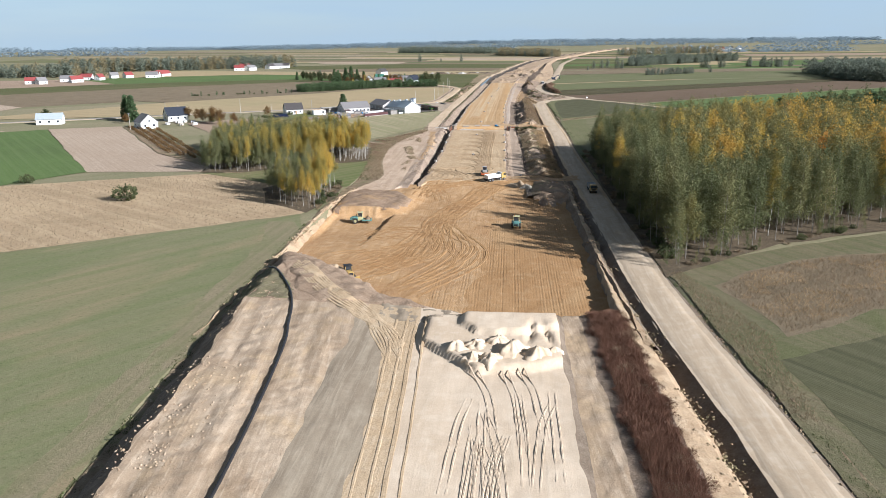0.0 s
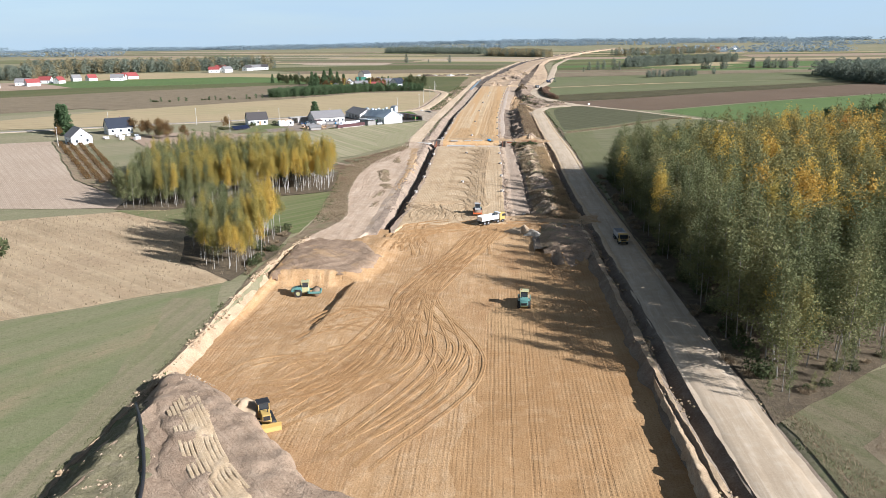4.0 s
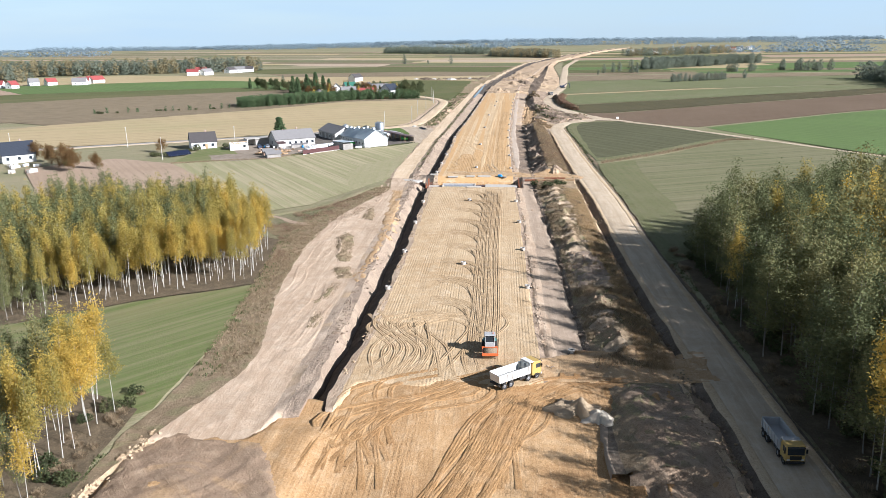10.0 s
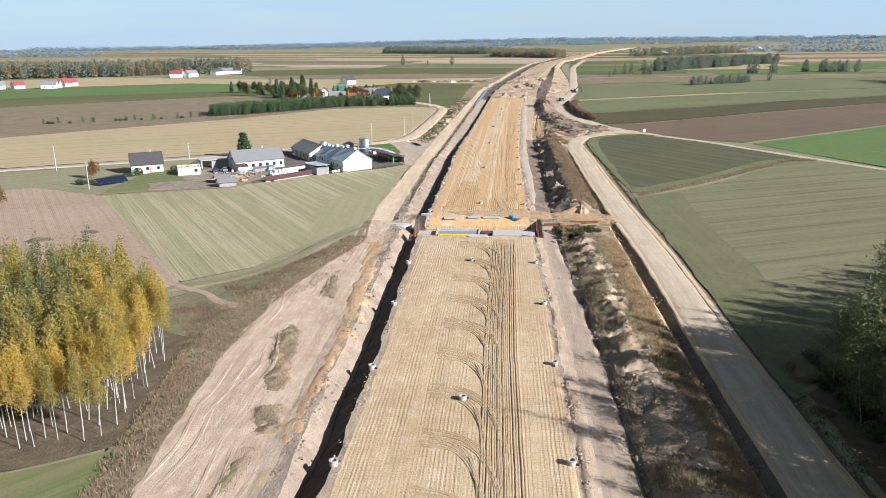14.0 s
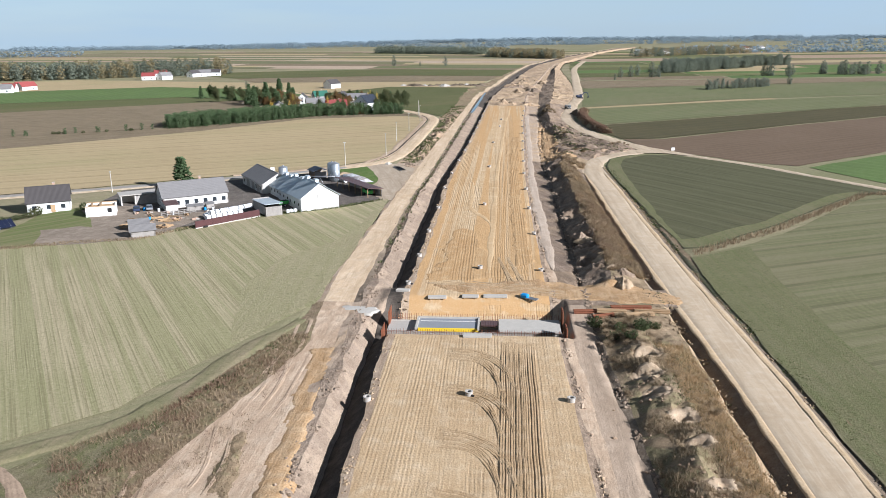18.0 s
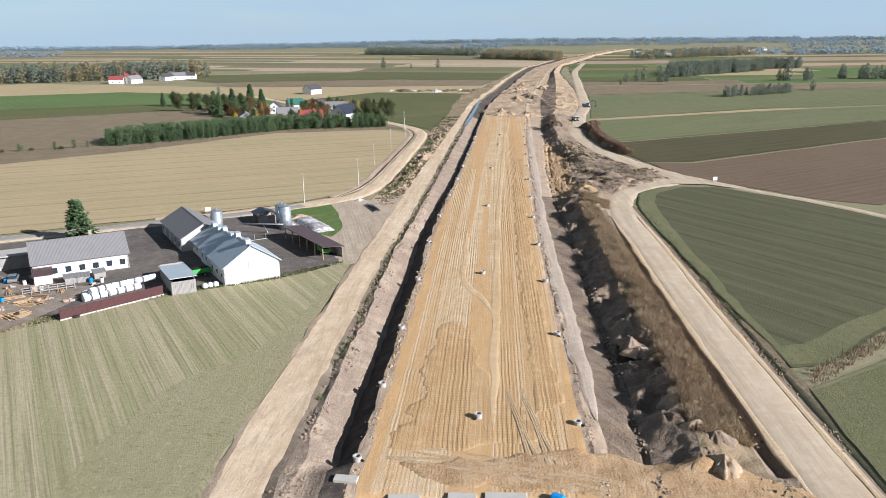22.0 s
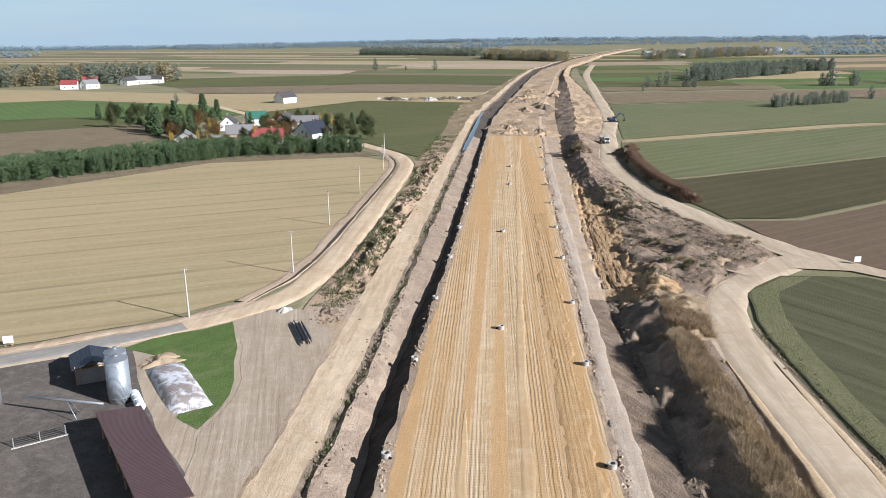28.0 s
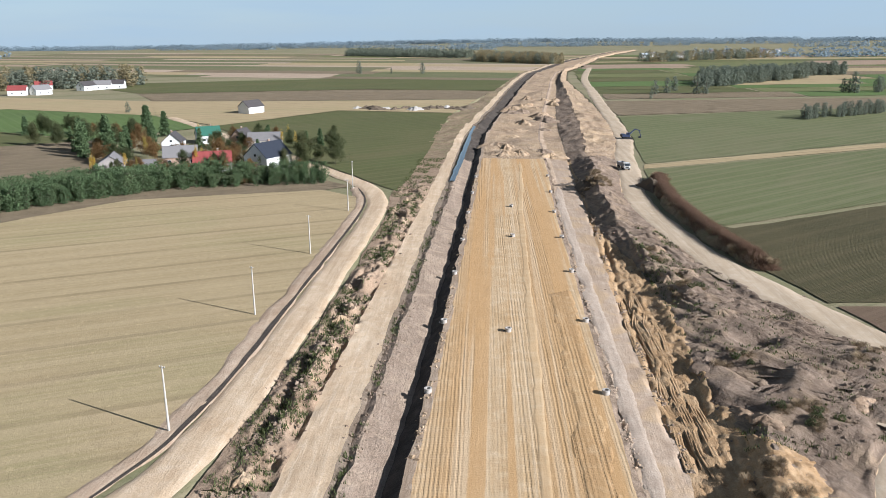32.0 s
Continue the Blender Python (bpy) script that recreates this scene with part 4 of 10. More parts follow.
crest = c([(250, 1.2), (290, 1.6), (390, 1.4), (405, 0.5), (418, 0.4), (428, 1.8), (440, 2.8), (560, 3.0), (585, 2.2), (600, 1.3), (680, 1.4), (700, 2.2), (780, 3.4), (800, 1.5), (900, 1.8), (1500, 2.5), (2600, 2.5)])
hollow_rng = np.random.default_rng(44)
HOLLOWS = []
for i in range(19):
    hy = 270 + 6.75 * i + hollow_rng.uniform(-1.2, 1.2)
    a, b = float(grav_r(hy)), float(road_mid(hy)) - road_half - 2.6
    HOLLOWS.append((a + (b - a) * hollow_rng.uniform(0.30, 0.55), hy, hollow_rng.uniform(1.3, 2.0)))
BITES = ((9.0, 482, 3.6, 4.6), (8.0, 457, 3.2, 4.0), (8.2, 512, 2.8, 5.0), (8.4, 533, 3.0, 4.0), (8.0, 440, 2.6, 3.0), (8.6, 555, 2.8, 4.5))
trench = lambda X, Y: step(398.8, 400.2, Y) * (1 - step(411.5, 418.5, Y)) * step(-33.5, -30.5, X) * (1 - step(-0.9, 0.2, X))


def cut_trench(X, Y, Z):
    t = trench(X, Y)
    Z = np.where(X < 5.5, Z - 3.2 * (1 - step(-3.5, -0.6, Y - works_start(X, Y))), Z)
    Z = fill_crossing(X, Y, Z, 262, 4.5, 4, 21.5, 0.1)
    Z = fill_crossing(X, Y, Z, 418.5, 4.5, -1, 21, 0.28)
    face = step(428, 436, Y) * (1 - step(568, 578, Y)) * step(0.8, 1.8, X - grav_r(Y)) * (1 - step(-1.2, 0.2, X - berm_outer(Y)))
    Z = Z + face * (0.40 * np.clip(fractal(X, Y, 1.8, 3, 52) * 1.6, -0.8, 1) + 0.1 * fractal(X, Y, 0.9, 2, 53))
    for bx, by, rx, ry in BITES:
        Z = Z - 2.1 * face * np.exp(-(((X - bx) / rx) ** 2 + ((Y - by) / ry) ** 2) ** 3) + 0.7 * face * np.exp(-((X - bx + 2.6) / 0.9) ** 2 - ((Y - by - 1) / (0.6 * ry)) ** 2)
    pit = np.exp(-(((X - 11.5) / 4.2) ** 2 + ((Y - 310) / 12.5) ** 2) ** 3)
    Z = Z - pit * (1.0 + 0.5 * fractal(X, Y, 4.5, 3, 54))
    for hx, hy, hs in HOLLOWS:
        near = (np.abs(X - hx) < 7) & (np.abs(Y - hy) < 6)
        if near.any():
            dx, dy = X - hx, Y - hy
            Z = Z - np.where(near, 1.5 * np.exp(-((dx / hs) ** 2 + (dy / (0.75 * hs)) ** 2) ** 2), 0) + np.where(near, 0.3 * np.exp(-((dx - 0.9 * hs) / (0.55 * hs)) ** 2 - ((dy - 0.5 * hs) / hs) ** 2), 0)
    crack = 0.35 * np.clip(0.5 + 1.2 * fractal(X * 0, Y, 4, 3, 55), 0, 1)
    Z = Z - crack * (np.exp(-((X - plat_r(Y) - 0.6 - 0.3 * fractal(X * 0, Y, 7, 2, 56)) / 0.4) ** 2) + 1.3 * np.exp(-((X - grav_r(Y) - 0.1 - 0.4 * fractal(X * 0, Y, 9, 2, 57)) / 0.4) ** 2)) * (Y > 264)
    cross = step(404, 414, Y) * (1 - step(421, 428, Y)) * step(-37, -32, X) * (1 - step(14, 19, X)) * (1 - t)
    Z = Z * (1 - cross) + np.maximum(Z, 0.25 + 0.0 * Z) * cross
    return Z * (1 - t) + (-3.0) * t


def shape_bend(X, Y, Z):
    """Deep wheel ruts beside the gravel strip, and long dragged ridges over the spoil."""
    Z = cut_trench(X, Y, Z)
    off = X - grav_r(Y)
    zone = step(574, 584, Y) * (1 - step(672, 692, Y))
    rut = zone * step(0.4, 1.2, off) * (1 - step(6.3, 7.6, off))
    w = off + 0.9 * np.sin(Y * 0.13) + 0.6 * fractal(X * 0.3, Y, 6, 3, 81)
    Z = Z - rut * (0.62 * np.abs(np.sin(w * 1.7 + 0.8 * fractal(X, Y, 4, 2, 92))) * (0.6 + 0.5 * fractal(X, Y, 8, 2, 84)) - 0.12 * fractal(X, Y, 1.3, 2, 85))
    edge_cut = zone * np.exp(-((off - 1.6 - 0.4 * fractal(X * 0, Y, 5, 3, 86)) / 0.35) ** 2)
    Z = Z - 0.5 * edge_cut
    spoil = zone * step(6.5, 8.0, off) * (1 - step(-2.0, -0.8, X - right_edge_far(Y)))
    along, across = -0.45 * X + 0.89 * Y, 0.89 * X + 0.45 * Y
    bow = across + 5 * np.sin(along * 0.06)
    Z = Z + spoil * (0.5 * fractal(bow, along * 0.07, 2.1, 3, 82) + 0.14 * fractal(X, Y, 1.1, 2, 88) + 0.7 * np.clip(fractal(X, Y, 10, 3, 83), -0.4, 1))
    hollow = np.exp(-((X - 20.5) / 2.6) ** 2 - ((Y - 603) / 3.2) ** 2) + np.exp(-((X - 24) / 3.0) ** 2 - ((Y - 618) / 2.0) ** 2) + np.exp(-((X - 30.5) / 1.6) ** 2 - ((Y - 592) / 3.5) ** 2)
    hump = 1.6 * np.exp(-((X - 19.5) / 3.0) ** 2 - ((Y - 640) / 4.0) ** 2) + 1.3 * np.exp(-((X - 25.5) / 3.2) ** 2 - ((Y - 603.5) / 2.4) ** 2) + 1.2 * np.exp(-((X - 39) / 3.5) ** 2 - ((Y - 612) / 5) ** 2)
    u = (X - left_edge(Y)) / (serv_l(Y) - left_edge(Y))
    side = step(560, 580, Y) * (1 - step(735, 755, Y)) * (X < serv_l(Y))
    broken = np.clip(0.55 + 0.9 * fractal(X * 0.3, Y, 4.5, 3, 87), 0, 1.3)
    chunk = side * step(0.3, 0.4, u) * (1 - step(0.92, 1.0, u)) * (0.55 * np.clip(fractal(X, Y * 0.6, 1.5, 2, 89) * 2.2, -1, 1) + 0.2 * fractal(X, Y, 0.9, 2, 90))
    Z = Z + chunk
    Z = Z + side * broken * (1.25 * np.exp(-((u - 0.66) / 0.13) ** 2) - 0.8 * np.exp(-((u - 0.42) / 0.12) ** 2) + 0.6 * np.exp(-((u - 0.2) / 0.1) ** 2))
    return Z + spoil * (hump - 1.3 * hollow)


ysC = np.concatenate([np.arange(235, 398, 0.6), np.arange(398, 418, 0.3), np.arange(418, 600, 0.6), np.arange(600, 700, 0.6), np.arange(700, 780, 0.9), np.arange(780, 1000, 1.6), np.arange(1000, 1500, 5), np.arange(1500, 2610, 12)])
works_nodes = [
    (lambda y: left_edge(y), flat(0.03), 0.0, 0.4),
    (serv_l, c([(250, 0.5), (380, 0.4), (430, 0.15), (550, 0.15), (700, 0.2), (2600, 0.5)]), 0.12, 0.3),
    (serv_r, flat(0.15), 0.10, 0.3),
    (lambda y: serv_r(y) * 0.55 + ditch_l(y) * 0.45, c([(250, 0.3), (420, 0.3), (440, -0.3), (2600, -0.2)]), 0.22, 0.3),
    (ditch_l, flat(0.2), 0.25, 0.4),
    (lambda y: plat_l(y) - np.interp(y, [540, 590], [2.9, 2.1]), c([(250, -2.1), (540, -2.1), (590, -1.45), (2600, -1.45)]), 0.08, 0.35),
    (plat_l, flat(0.15), 0.06, 0.35),
    (lambda y: plat_l(y) + 1.2, flat(0.3), 0.07, 0.25),
    (plat_r, flat(0.3), 0.03, 0.15),
    (lambda y: plat_r(y) + 0.9, flat(0.05), 0.16, 0.3),
    (lambda y: plat_r(y) + 2.6, flat(-0.15), 0.08, 0.3),
    (grav_r, flat(-0.45), 0.06, 0.3),
    (lambda y: grav_r(y) + 0.9 + 6.2 * step(566, 588, y) * (1 - step(655, 700, y)), flat(-0.3), 0.2, 0.35),
    (lambda y: grav_r(y) + (0.42 + 0.10 * step(424, 440, y) * (1 - step(560, 590, y))) * (berm_outer(y) - grav_r(y)), crest, c([(250, 0.85), (570, 0.85), (588, 0.25), (690, 0.3), (705, 0.85), (2600, 0.85)]), 0.9),
    (berm_outer, flat(0.15), 0.25, 0.4),
    (lambda y: berm_outer(y) + np.where(y < 556, np.interp(y, [400, 440], [1.3, 0.9]), 0.15), lambda y: np.interp(y, [500, 545], [-1.1, 0.02]), 0.08, 0.25),
    (lambda y: np.where(y < 556, road_mid(y) - road_half + 0.3, right_edge_far(y)), flat(0.05), 0.03, 0.15),
]
works_strips = [
    ("rough_verge", M["brush"], "rough weedy earth along the works"),
    ("side_road", M["pale_strip"], "pale sandy side strip with ruts"),
    ("gully", M["ditch"], "weedy gully beside the side strip"),
    ("ditch_lip", M["berm"], "lumpy earth lip of the ditch"),
    ("drain_ditch", M["berm"], "deep drainage ditch along the embankment"),
    # slope turned from the sun; its shade is painted in as near-black earth
    ("embankment_slope", M["shade_earth"], "steep earth slope of the embankment, darkened for shade"),
    ("embankment_shoulder", M["pale_strip"], "pale crumbled shoulder of the embankment"),
    ("embankment", M["platform"], "compacted beige sand embankment with roller rows"),
    ("crumbled_edge", M["berm"], "crumbled dark edge line of the embankment"),
    ("pale_verge", M["pale_strip"], "pale sandy strip beside the embankment"),
    ("gravel_strip", M["gravel"], "pinkish gravel strip beside the embankment"),
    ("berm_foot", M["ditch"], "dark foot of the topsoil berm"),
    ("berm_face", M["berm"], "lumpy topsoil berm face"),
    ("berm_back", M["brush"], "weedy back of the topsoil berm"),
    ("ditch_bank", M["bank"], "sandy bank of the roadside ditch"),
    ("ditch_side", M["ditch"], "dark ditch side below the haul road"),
]


def swapped(**names):
    return [(n, M[names[n]] if n in names else m, l) for n, m, l in works_strips]


loft(works_nodes, swapped(berm_face="brush", gravel_strip="gravel_brown", gully="gravel", ditch_lip="lip", drain_ditch="lip", embankment="platform_pale"), ysC[ysC <= 414.2], 0.5, cut_trench)
loft(works_nodes, swapped(side_road="service", rough_verge="gravel", ditch_lip="lip", drain_ditch="lip", gravel_strip="bend_spoil", ditch_side="lip", ditch_bank="lip"), ysC[(ysC >= 413.9) & (ysC <= 575.5)], 0.5, cut_trench)
loft(works_nodes, swapped(side_road="service", rough_verge="topsoil", ditch_lip="lip", drain_ditch="lip", berm_foot="rut_ochre", berm_face="bend_spoil", berm_back="bend_spoil"), ysC[(ysC >= 574.8) & (ysC <= 801)], 0.5, shape_bend)
far_strips = [("rough_verge", M["brush"], "far part of the works, rough verge"), ("side_road", M["service"], "far part of the works, side road"), ("gully", M["ditch"], "far part of the works, gully"), ("ditch_lip", M["berm"], "far part of the works, ditch lip"), ("drain_ditch", M["shade_earth"], "far part of the works, drain ditch"), ("embankment_slope", M["ditch"], "far part of the works, embankment slope"), ("embankment_shoulder", M["pale_strip"], "far part of the works, embankment shoulder"), ("embankment", M["far_works"], "far part of the works, embankment"), ("crumbled_edge", M["berm"], "far part of the works, crumbled edge"), ("pale_verge", M["pale_strip"], "far part of the works, pale verge"), ("gravel_strip", M["far_works"], "far part of the works, gravel strip"), ("berm_foot", M["ditch"], "far part of the works, berm foot"), ("berm_face", M["berm"], "far part of the works, berm face"), ("berm_back", M["far_works"], "far part of the works, berm back"), ("ditch_bank", M["bank"], "far part of the works, ditch bank"), ("ditch_side", M["ditch"], "far part of the works, ditch side")]
loft(works_nodes, far_strips, ysC[ysC >= 798], 1.2, lambda X, Y, Z: Z + 0.9 * np.clip((Y - 800) / 40, 0, 1) * np.clip(fractal(X, Y, 14, 4, 61), -0.5, 1.2))

ysR = np.arange(254, 566, 1.0)
loft([
    (lambda y: road_mid(y) - road_half + 0.3, flat(0.04), 0.02, 0.1),
    (lambda y: road_mid(y) + road_half + 0.2, flat(0.04), 0.02, 0.1),
    (lambda y: road_mid(y) + road_half + 1.2, flat(-0.25), 0.06, 0.2),
    (lambda y: road_mid(y) + road_half + 3.4, flat(0.06), 0.05, 0.4),
], [
    ("road_base", M["haul"], "gravel base below the haul road"),
    ("road_edge", M["ditch"], "dark shallow gutter along the haul road"),
    ("road_verge", M["brush"], "weedy verge of the haul road"),
], ysR, 0.6)

# ---- roads ----
hy = [-80, -30, 20, 60, 90, 117, 150, 180, 210, 240, 270, 300, 340, 385, 441, 480, 510, 530, 548]
ribbon("haul_road", [(float(road_mid(float(y))), y) for y in hy] + [(22.0, 562), (25.0, 575), (31.5, 586), (42, 596), (50, 601)], 7.7, M["haul"], 0.12, 0.06, 0.25, label="pale packed gravel haul road with wheel paths")
for side in (-1, 1):
    ribbon("road_shoulder", [(float(road_mid(float(y))) + side * 3.45, y) for y in hy if y > 200], 1.2, M["track"], 0.135, 0.02, 0.25, 1.5, 7, "ochre sandy shoulder of the haul road", 0.03, 0.14)
ribbon("haul_road", [(54, 600), (49, 608), (43, 622), (36, 642), (30, 668), (27, 700), (27, 730), (33, 775), (38, 812), (46, 860), (53, 930), (60, 1010), (72, 1150), (90, 1340), (130, 1600)], 8.2, M["haul"], 0.2, 0.06, 0.5, label="pale gravel haul road winding past the spoil")
overlay("rutted_sand", [(5.6, 571), (12, 572.5), (17.5, 576), (19, 583), (13, 589), (13, 602), (14.2, 625), (15.6, 648), (14, 662), (11, 664), (8.6, 640), (7.0, 612), (5.8, 590)], M["rut_ochre"], "deeply rutted ochre sand beside the gravel strip",
        lambda X, Y: 0.28 * np.abs(np.sin((X - 0.05 * Y + 1.6 * fractal(X * 0.5, Y, 7, 3, 58)) * 2.2)) + 0.12 * fractal(X, Y, 1.2, 3, 59) - 0.1, 1.6, 0.05, 0.4)
patch("junction", [(34, 588), (44, 595), (56, 594), (63, 587), (66, 589), (58, 600), (50, 611), (44, 618), (41, 613), (44.5, 604), (40, 600), (30, 592)], M["haul"], 0.215, "widened sandy junction of the haul road", 0.8, category="road")
ribbon("field_track", [(48, 602), (57, 594), (77, 571), (95, 541), (114, 511), (134, 479), (160, 440), (205, 375), (270, 280)], 3.4, M["haul"], 0.14, 0.03, 0.4, cols=7, label="narrow pale dirt track between fields")
overlay("crossing_track", [(-26, 424.5), (-15, 425.5), (-4, 429), (9.4, 425.3), (17.5, 422.8), (21.8, 418.5), (20.5, 414.6), (12, 414.6), (3, 416), (-1, 417), (-10, 419), (-22, 420)], M["rut_ochre"], "sandy crossing from haul road to embankment", lambda X, Y: 0.05 * np.sin((Y + 0.12 * X + 1.2 * fractal(X * 0.3, Y, 6, 2, 42)) * 4.2) + 0.05 * fractal(X, Y, 1.4, 2, 43), 1.5, 0.14)
overlay("crossing_track", [(-3, 262), (0, 266), (8, 268.5), (16, 268.8), (24.5, 269), (24, 258), (15, 257.5), (5, 257), (-1, 258)], M["rut_ochre"], "ochre sand crossing from haul road to the cut", lambda X, Y: 0.05 * np.sin((Y + 0.1 * X + 1.5 * fractal(X * 0.3, Y, 6, 2, 44)) * 4.0) + 0.05 * fractal(X, Y, 1.4, 2, 45), 1.5, 0.14)
ribbon("farm_lane", [(-330, 415), (-240, 462), (-200, 484), (-160, 505), (-130, 520), (-104, 535), (-89, 543), (-75, 552), (-67.5, 557.6)], 4.6, M["asphalt"], 0.20, 0.05, 0.5, label="worn grey farm lane with sandy edges")
ribbon("lane_verge", [(-330, 415), (-240, 462), (-200, 484), (-160, 505), (-130, 520), (-104, 535), (-89, 543), (-74, 552.5)], 6.8, M["haul"], 0.125, 0.03, 0.5, label="sandy edges of the farm lane")
ribbon("farm_lane", [(-76, 551.5), (-68, 557.5), (-57, 569), (-52.3, 585), (-50.5, 605), (-49, 650), (-47.8, 700), (-49, 722), (-54, 741), (-62, 756), (-80, 782), (-110, 825), (-150, 880), (-200, 950)], 6.2, M["service"], 0.16, 0.05, 0.3, label="pale gravel lane past the lamp posts")

overlay("orange_way", [(float(plat_r(float(y))) - 5.6, y) for y in range(436, 650, 12)] + [(float(plat_r(float(y))) - 1.3, y) for y in range(644, 434, -12)], M["orange_pads"], "packed orange band along the embankment edge", None, 1.0, 0.03)
ribbon("smooth_way", [(float(plat_r(float(y))) - np.interp(y, [430, 470, 520, 800], [10.9, 10.3, 9.5, 9.3]), y) for y in range(432, 800, 20)], 1.75, M["smooth_lane"], 0.035, 0.0, 0.3, 1.0, 7, "smooth driven way along the embankment", 0.015, 0.1, True)
ribbon("smooth_way", [(-20.2, 530), (-19.8, 508), (-19.8, 496.3), (-18.7, 487.5), (-15.9, 480.9), (-14.2, 474)], 1.5, M["smooth_lane"], 0.03, 0.0, 0.3, 1.0, 7, "smooth driven way curving over the embankment", 0.015, 0.1, True)
overlay("damp_band", [(-26.5, 427), (-24.5, 440), (-24.6, 455), (-23.6, 466), (-20.6, 470), (-17.8, 466), (-15.2, 452), (-12.5, 441), (-6, 434), (-5, 430), (-14, 428), (-22, 425.5)], M["orange_pads"], "damp ochre patch on the embankment", None, 1.8, 0.03)

ribbon("gravel_lane", [(float(plat_r(float(y))) + 2.3, y) for y in range(436, 745, 14)], 2.6, M["pink_road"], 0.07, 0.03, 0.35, 1.0, 7, "narrow pale pink gravel lane beside the embankment", 0.03, 0.12, True)
lane = [(-57, 569), (-52.3, 585), (-50.5, 605), (-49, 650), (-47.8, 700), (-49, 722), (-54, 741)]
ribbon("lane_verge", [(x - 5.0, y + 1.0) for x, y in lane], 3.6, M["pale_strip"], 0.12, 0.1, 0.6, 1.5, 7, "sandy verge of the lane", 0.1, 0.2)
ribbon("lane_gutter", [(x - 3.6, y + 0.6) for x, y in lane], 0.7, M["shade_earth"], 0.24, 0.0, 0.15, 1.5, 3, "dark narrow gutter beside the lane", 0.03, 0.0)
ribbon("lane_verge", [(-104, 541.5), (-90, 548), (-76, 556.5), (-68, 562.5), (-60, 571)], 2.6, M["pale_strip"], 0.1, 0.05, 0.6, 1.5, 5, "sandy verge of the lane", 0.06, 0.2)

def pad_rows(turn, pitch=0.62, deep=0.05):
    """Rows of pressed pads, as a sheepsfoot drum or a tracked machine leaves them."""
    ca, sa = math.cos(radians(turn)), math.sin(radians(turn))
    return lambda X, Y: -deep * np.clip(np.sin((X * ca + Y * sa) * 2 * math.pi / pitch / 2) + 0.3, 0, 1) + 0.05 * fractal(X, Y, 1.5, 2, 33)


overlay("topsoil_bench", [(-50.4, 213.4), (-42, 213.0), (-36, 212.8), (-32.4, 213.8), (-30, 219), (-28.5, 227), (-31.5, 233), (-37, 238.5), (-46, 239), (-50.6, 237)], M["bench"], "brown topsoil bench with arcs of wheel marks",
        lambda X, Y: 0.18 * np.clip(np.sin(np.hypot((X + 52) * 1.1, Y - 238) * 2.1 + 2.5 * fractal(X, Y, 9, 2, 34)) - 0.35, 0, 1) * np.clip(0.5 + fractal(X, Y, 6, 2, 40), 0, 1) + 0.10 * fractal(X, Y, 2, 3, 35), 2.2, 0.12)
overlay("topsoil_ramp", [(-51.8, 161.5), (-45, 157), (-36, 150.5), (-29, 142), (-23.4, 136), (-17, 131), (-11.5, 128), (-14, 125.5), (-20, 127), (-26, 127.5), (-33, 127), (-38, 131), (-42, 140), (-48.5, 150)], M["topsoil"], "purplish brown topsoil ramp above the cut",
        lambda X, Y: 0.22 * fractal(X, Y, 2.6, 4, 36) + 0.12, 1.8, 0.15)
overlay("weedy_slope", [(-51.5, 152), (-48.5, 149.5), (-43.5, 141), (-39.5, 131.5), (-38.5, 127.5), (-44, 126.5), (-50, 124.5), (-51.4, 132)], M["weedy"], "weedy grey-green slope between meadow and spoil",
        lambda X, Y: 0.15 * fractal(X, Y, 1.8, 3, 37) - 0.12 * np.abs(np.sin((X - 0.4 * Y) * 0.9)), 1.6, 0.22)
overlay("ramp_track", [(-41.5, 146), (-38.5, 146.5), (-33.5, 138), (-28.6, 131), (-24, 124.5), (-18.5, 117.5), (-15.2, 109), (-17.6, 108.5), (-22, 115.5), (-27.6, 123), (-32.5, 131), (-38, 140)], M["track"], "tracked ochre way over the topsoil ramp", pad_rows(60), 0.9, 0.10, 0.35)
overlay("churned_earth", [(8.8, 224.5), (12, 224), (20, 228), (20.6, 246), (20, 257), (9.2, 257), (9, 240)], M["topsoil"], "churned brown earth beside the cut", lambda X, Y: 0.14 * fractal(X, Y, 1.6, 4, 38), 3.2)
overlay("scuffed_clay", [(-22.5, 128), (-14, 127), (-6, 126), (-5.5, 121), (-14, 118.5), (-19, 120), (-23, 124)], M["clay"], "scuffed grey sand at the head of the track", lambda X, Y: 0.16 * fractal(X, Y, 2.0, 4, 39) - 0.1 * np.abs(np.sin((X + 0.25 * Y) * 1.7)), 1.5)
ribbon("roadside_bank", [(40.2, 658), (37.5, 672), (35.8, 692), (35.3, 715), (36.6, 738), (40, 760)], 5.6, M["brush"], 0.05, 2.3, 0.7, 1.0, 15, "overgrown brown earth bank beside the haul road", 0.3, 0.2)
GULLY = ([(-46.4, 333), (-44.6, 339.5), (-42.6, 336), (-40.6, 324), (-39.2, 314.5), (-42.0, 314)], [(-42.2, 309.5), (-38.6, 310.5), (-36.9, 304), (-39.6, 302)], [(-40.0, 300), (-38.2, 299.5), (-38.2, 291), (-40.8, 288), (-40.6, 294)], [(-44.3, 368), (-43.0, 370), (-40.2, 352), (-43.6, 353)], [(-39.6, 284), (-38.0, 284), (-37.6, 276), (-39.4, 275)])
for outline in GULLY:
    overlay("weedy_ridge", outline, M["brush"], "weedy brown ridge left in the side strip", lambda X, Y: 0.30 * np.clip(fractal(X, Y, 2.0, 3, 48) + 0.2, 0, 1) + 0.1 * fractal(X, Y, 0.8, 2, 49), 1.3, 0.06, 0.4)
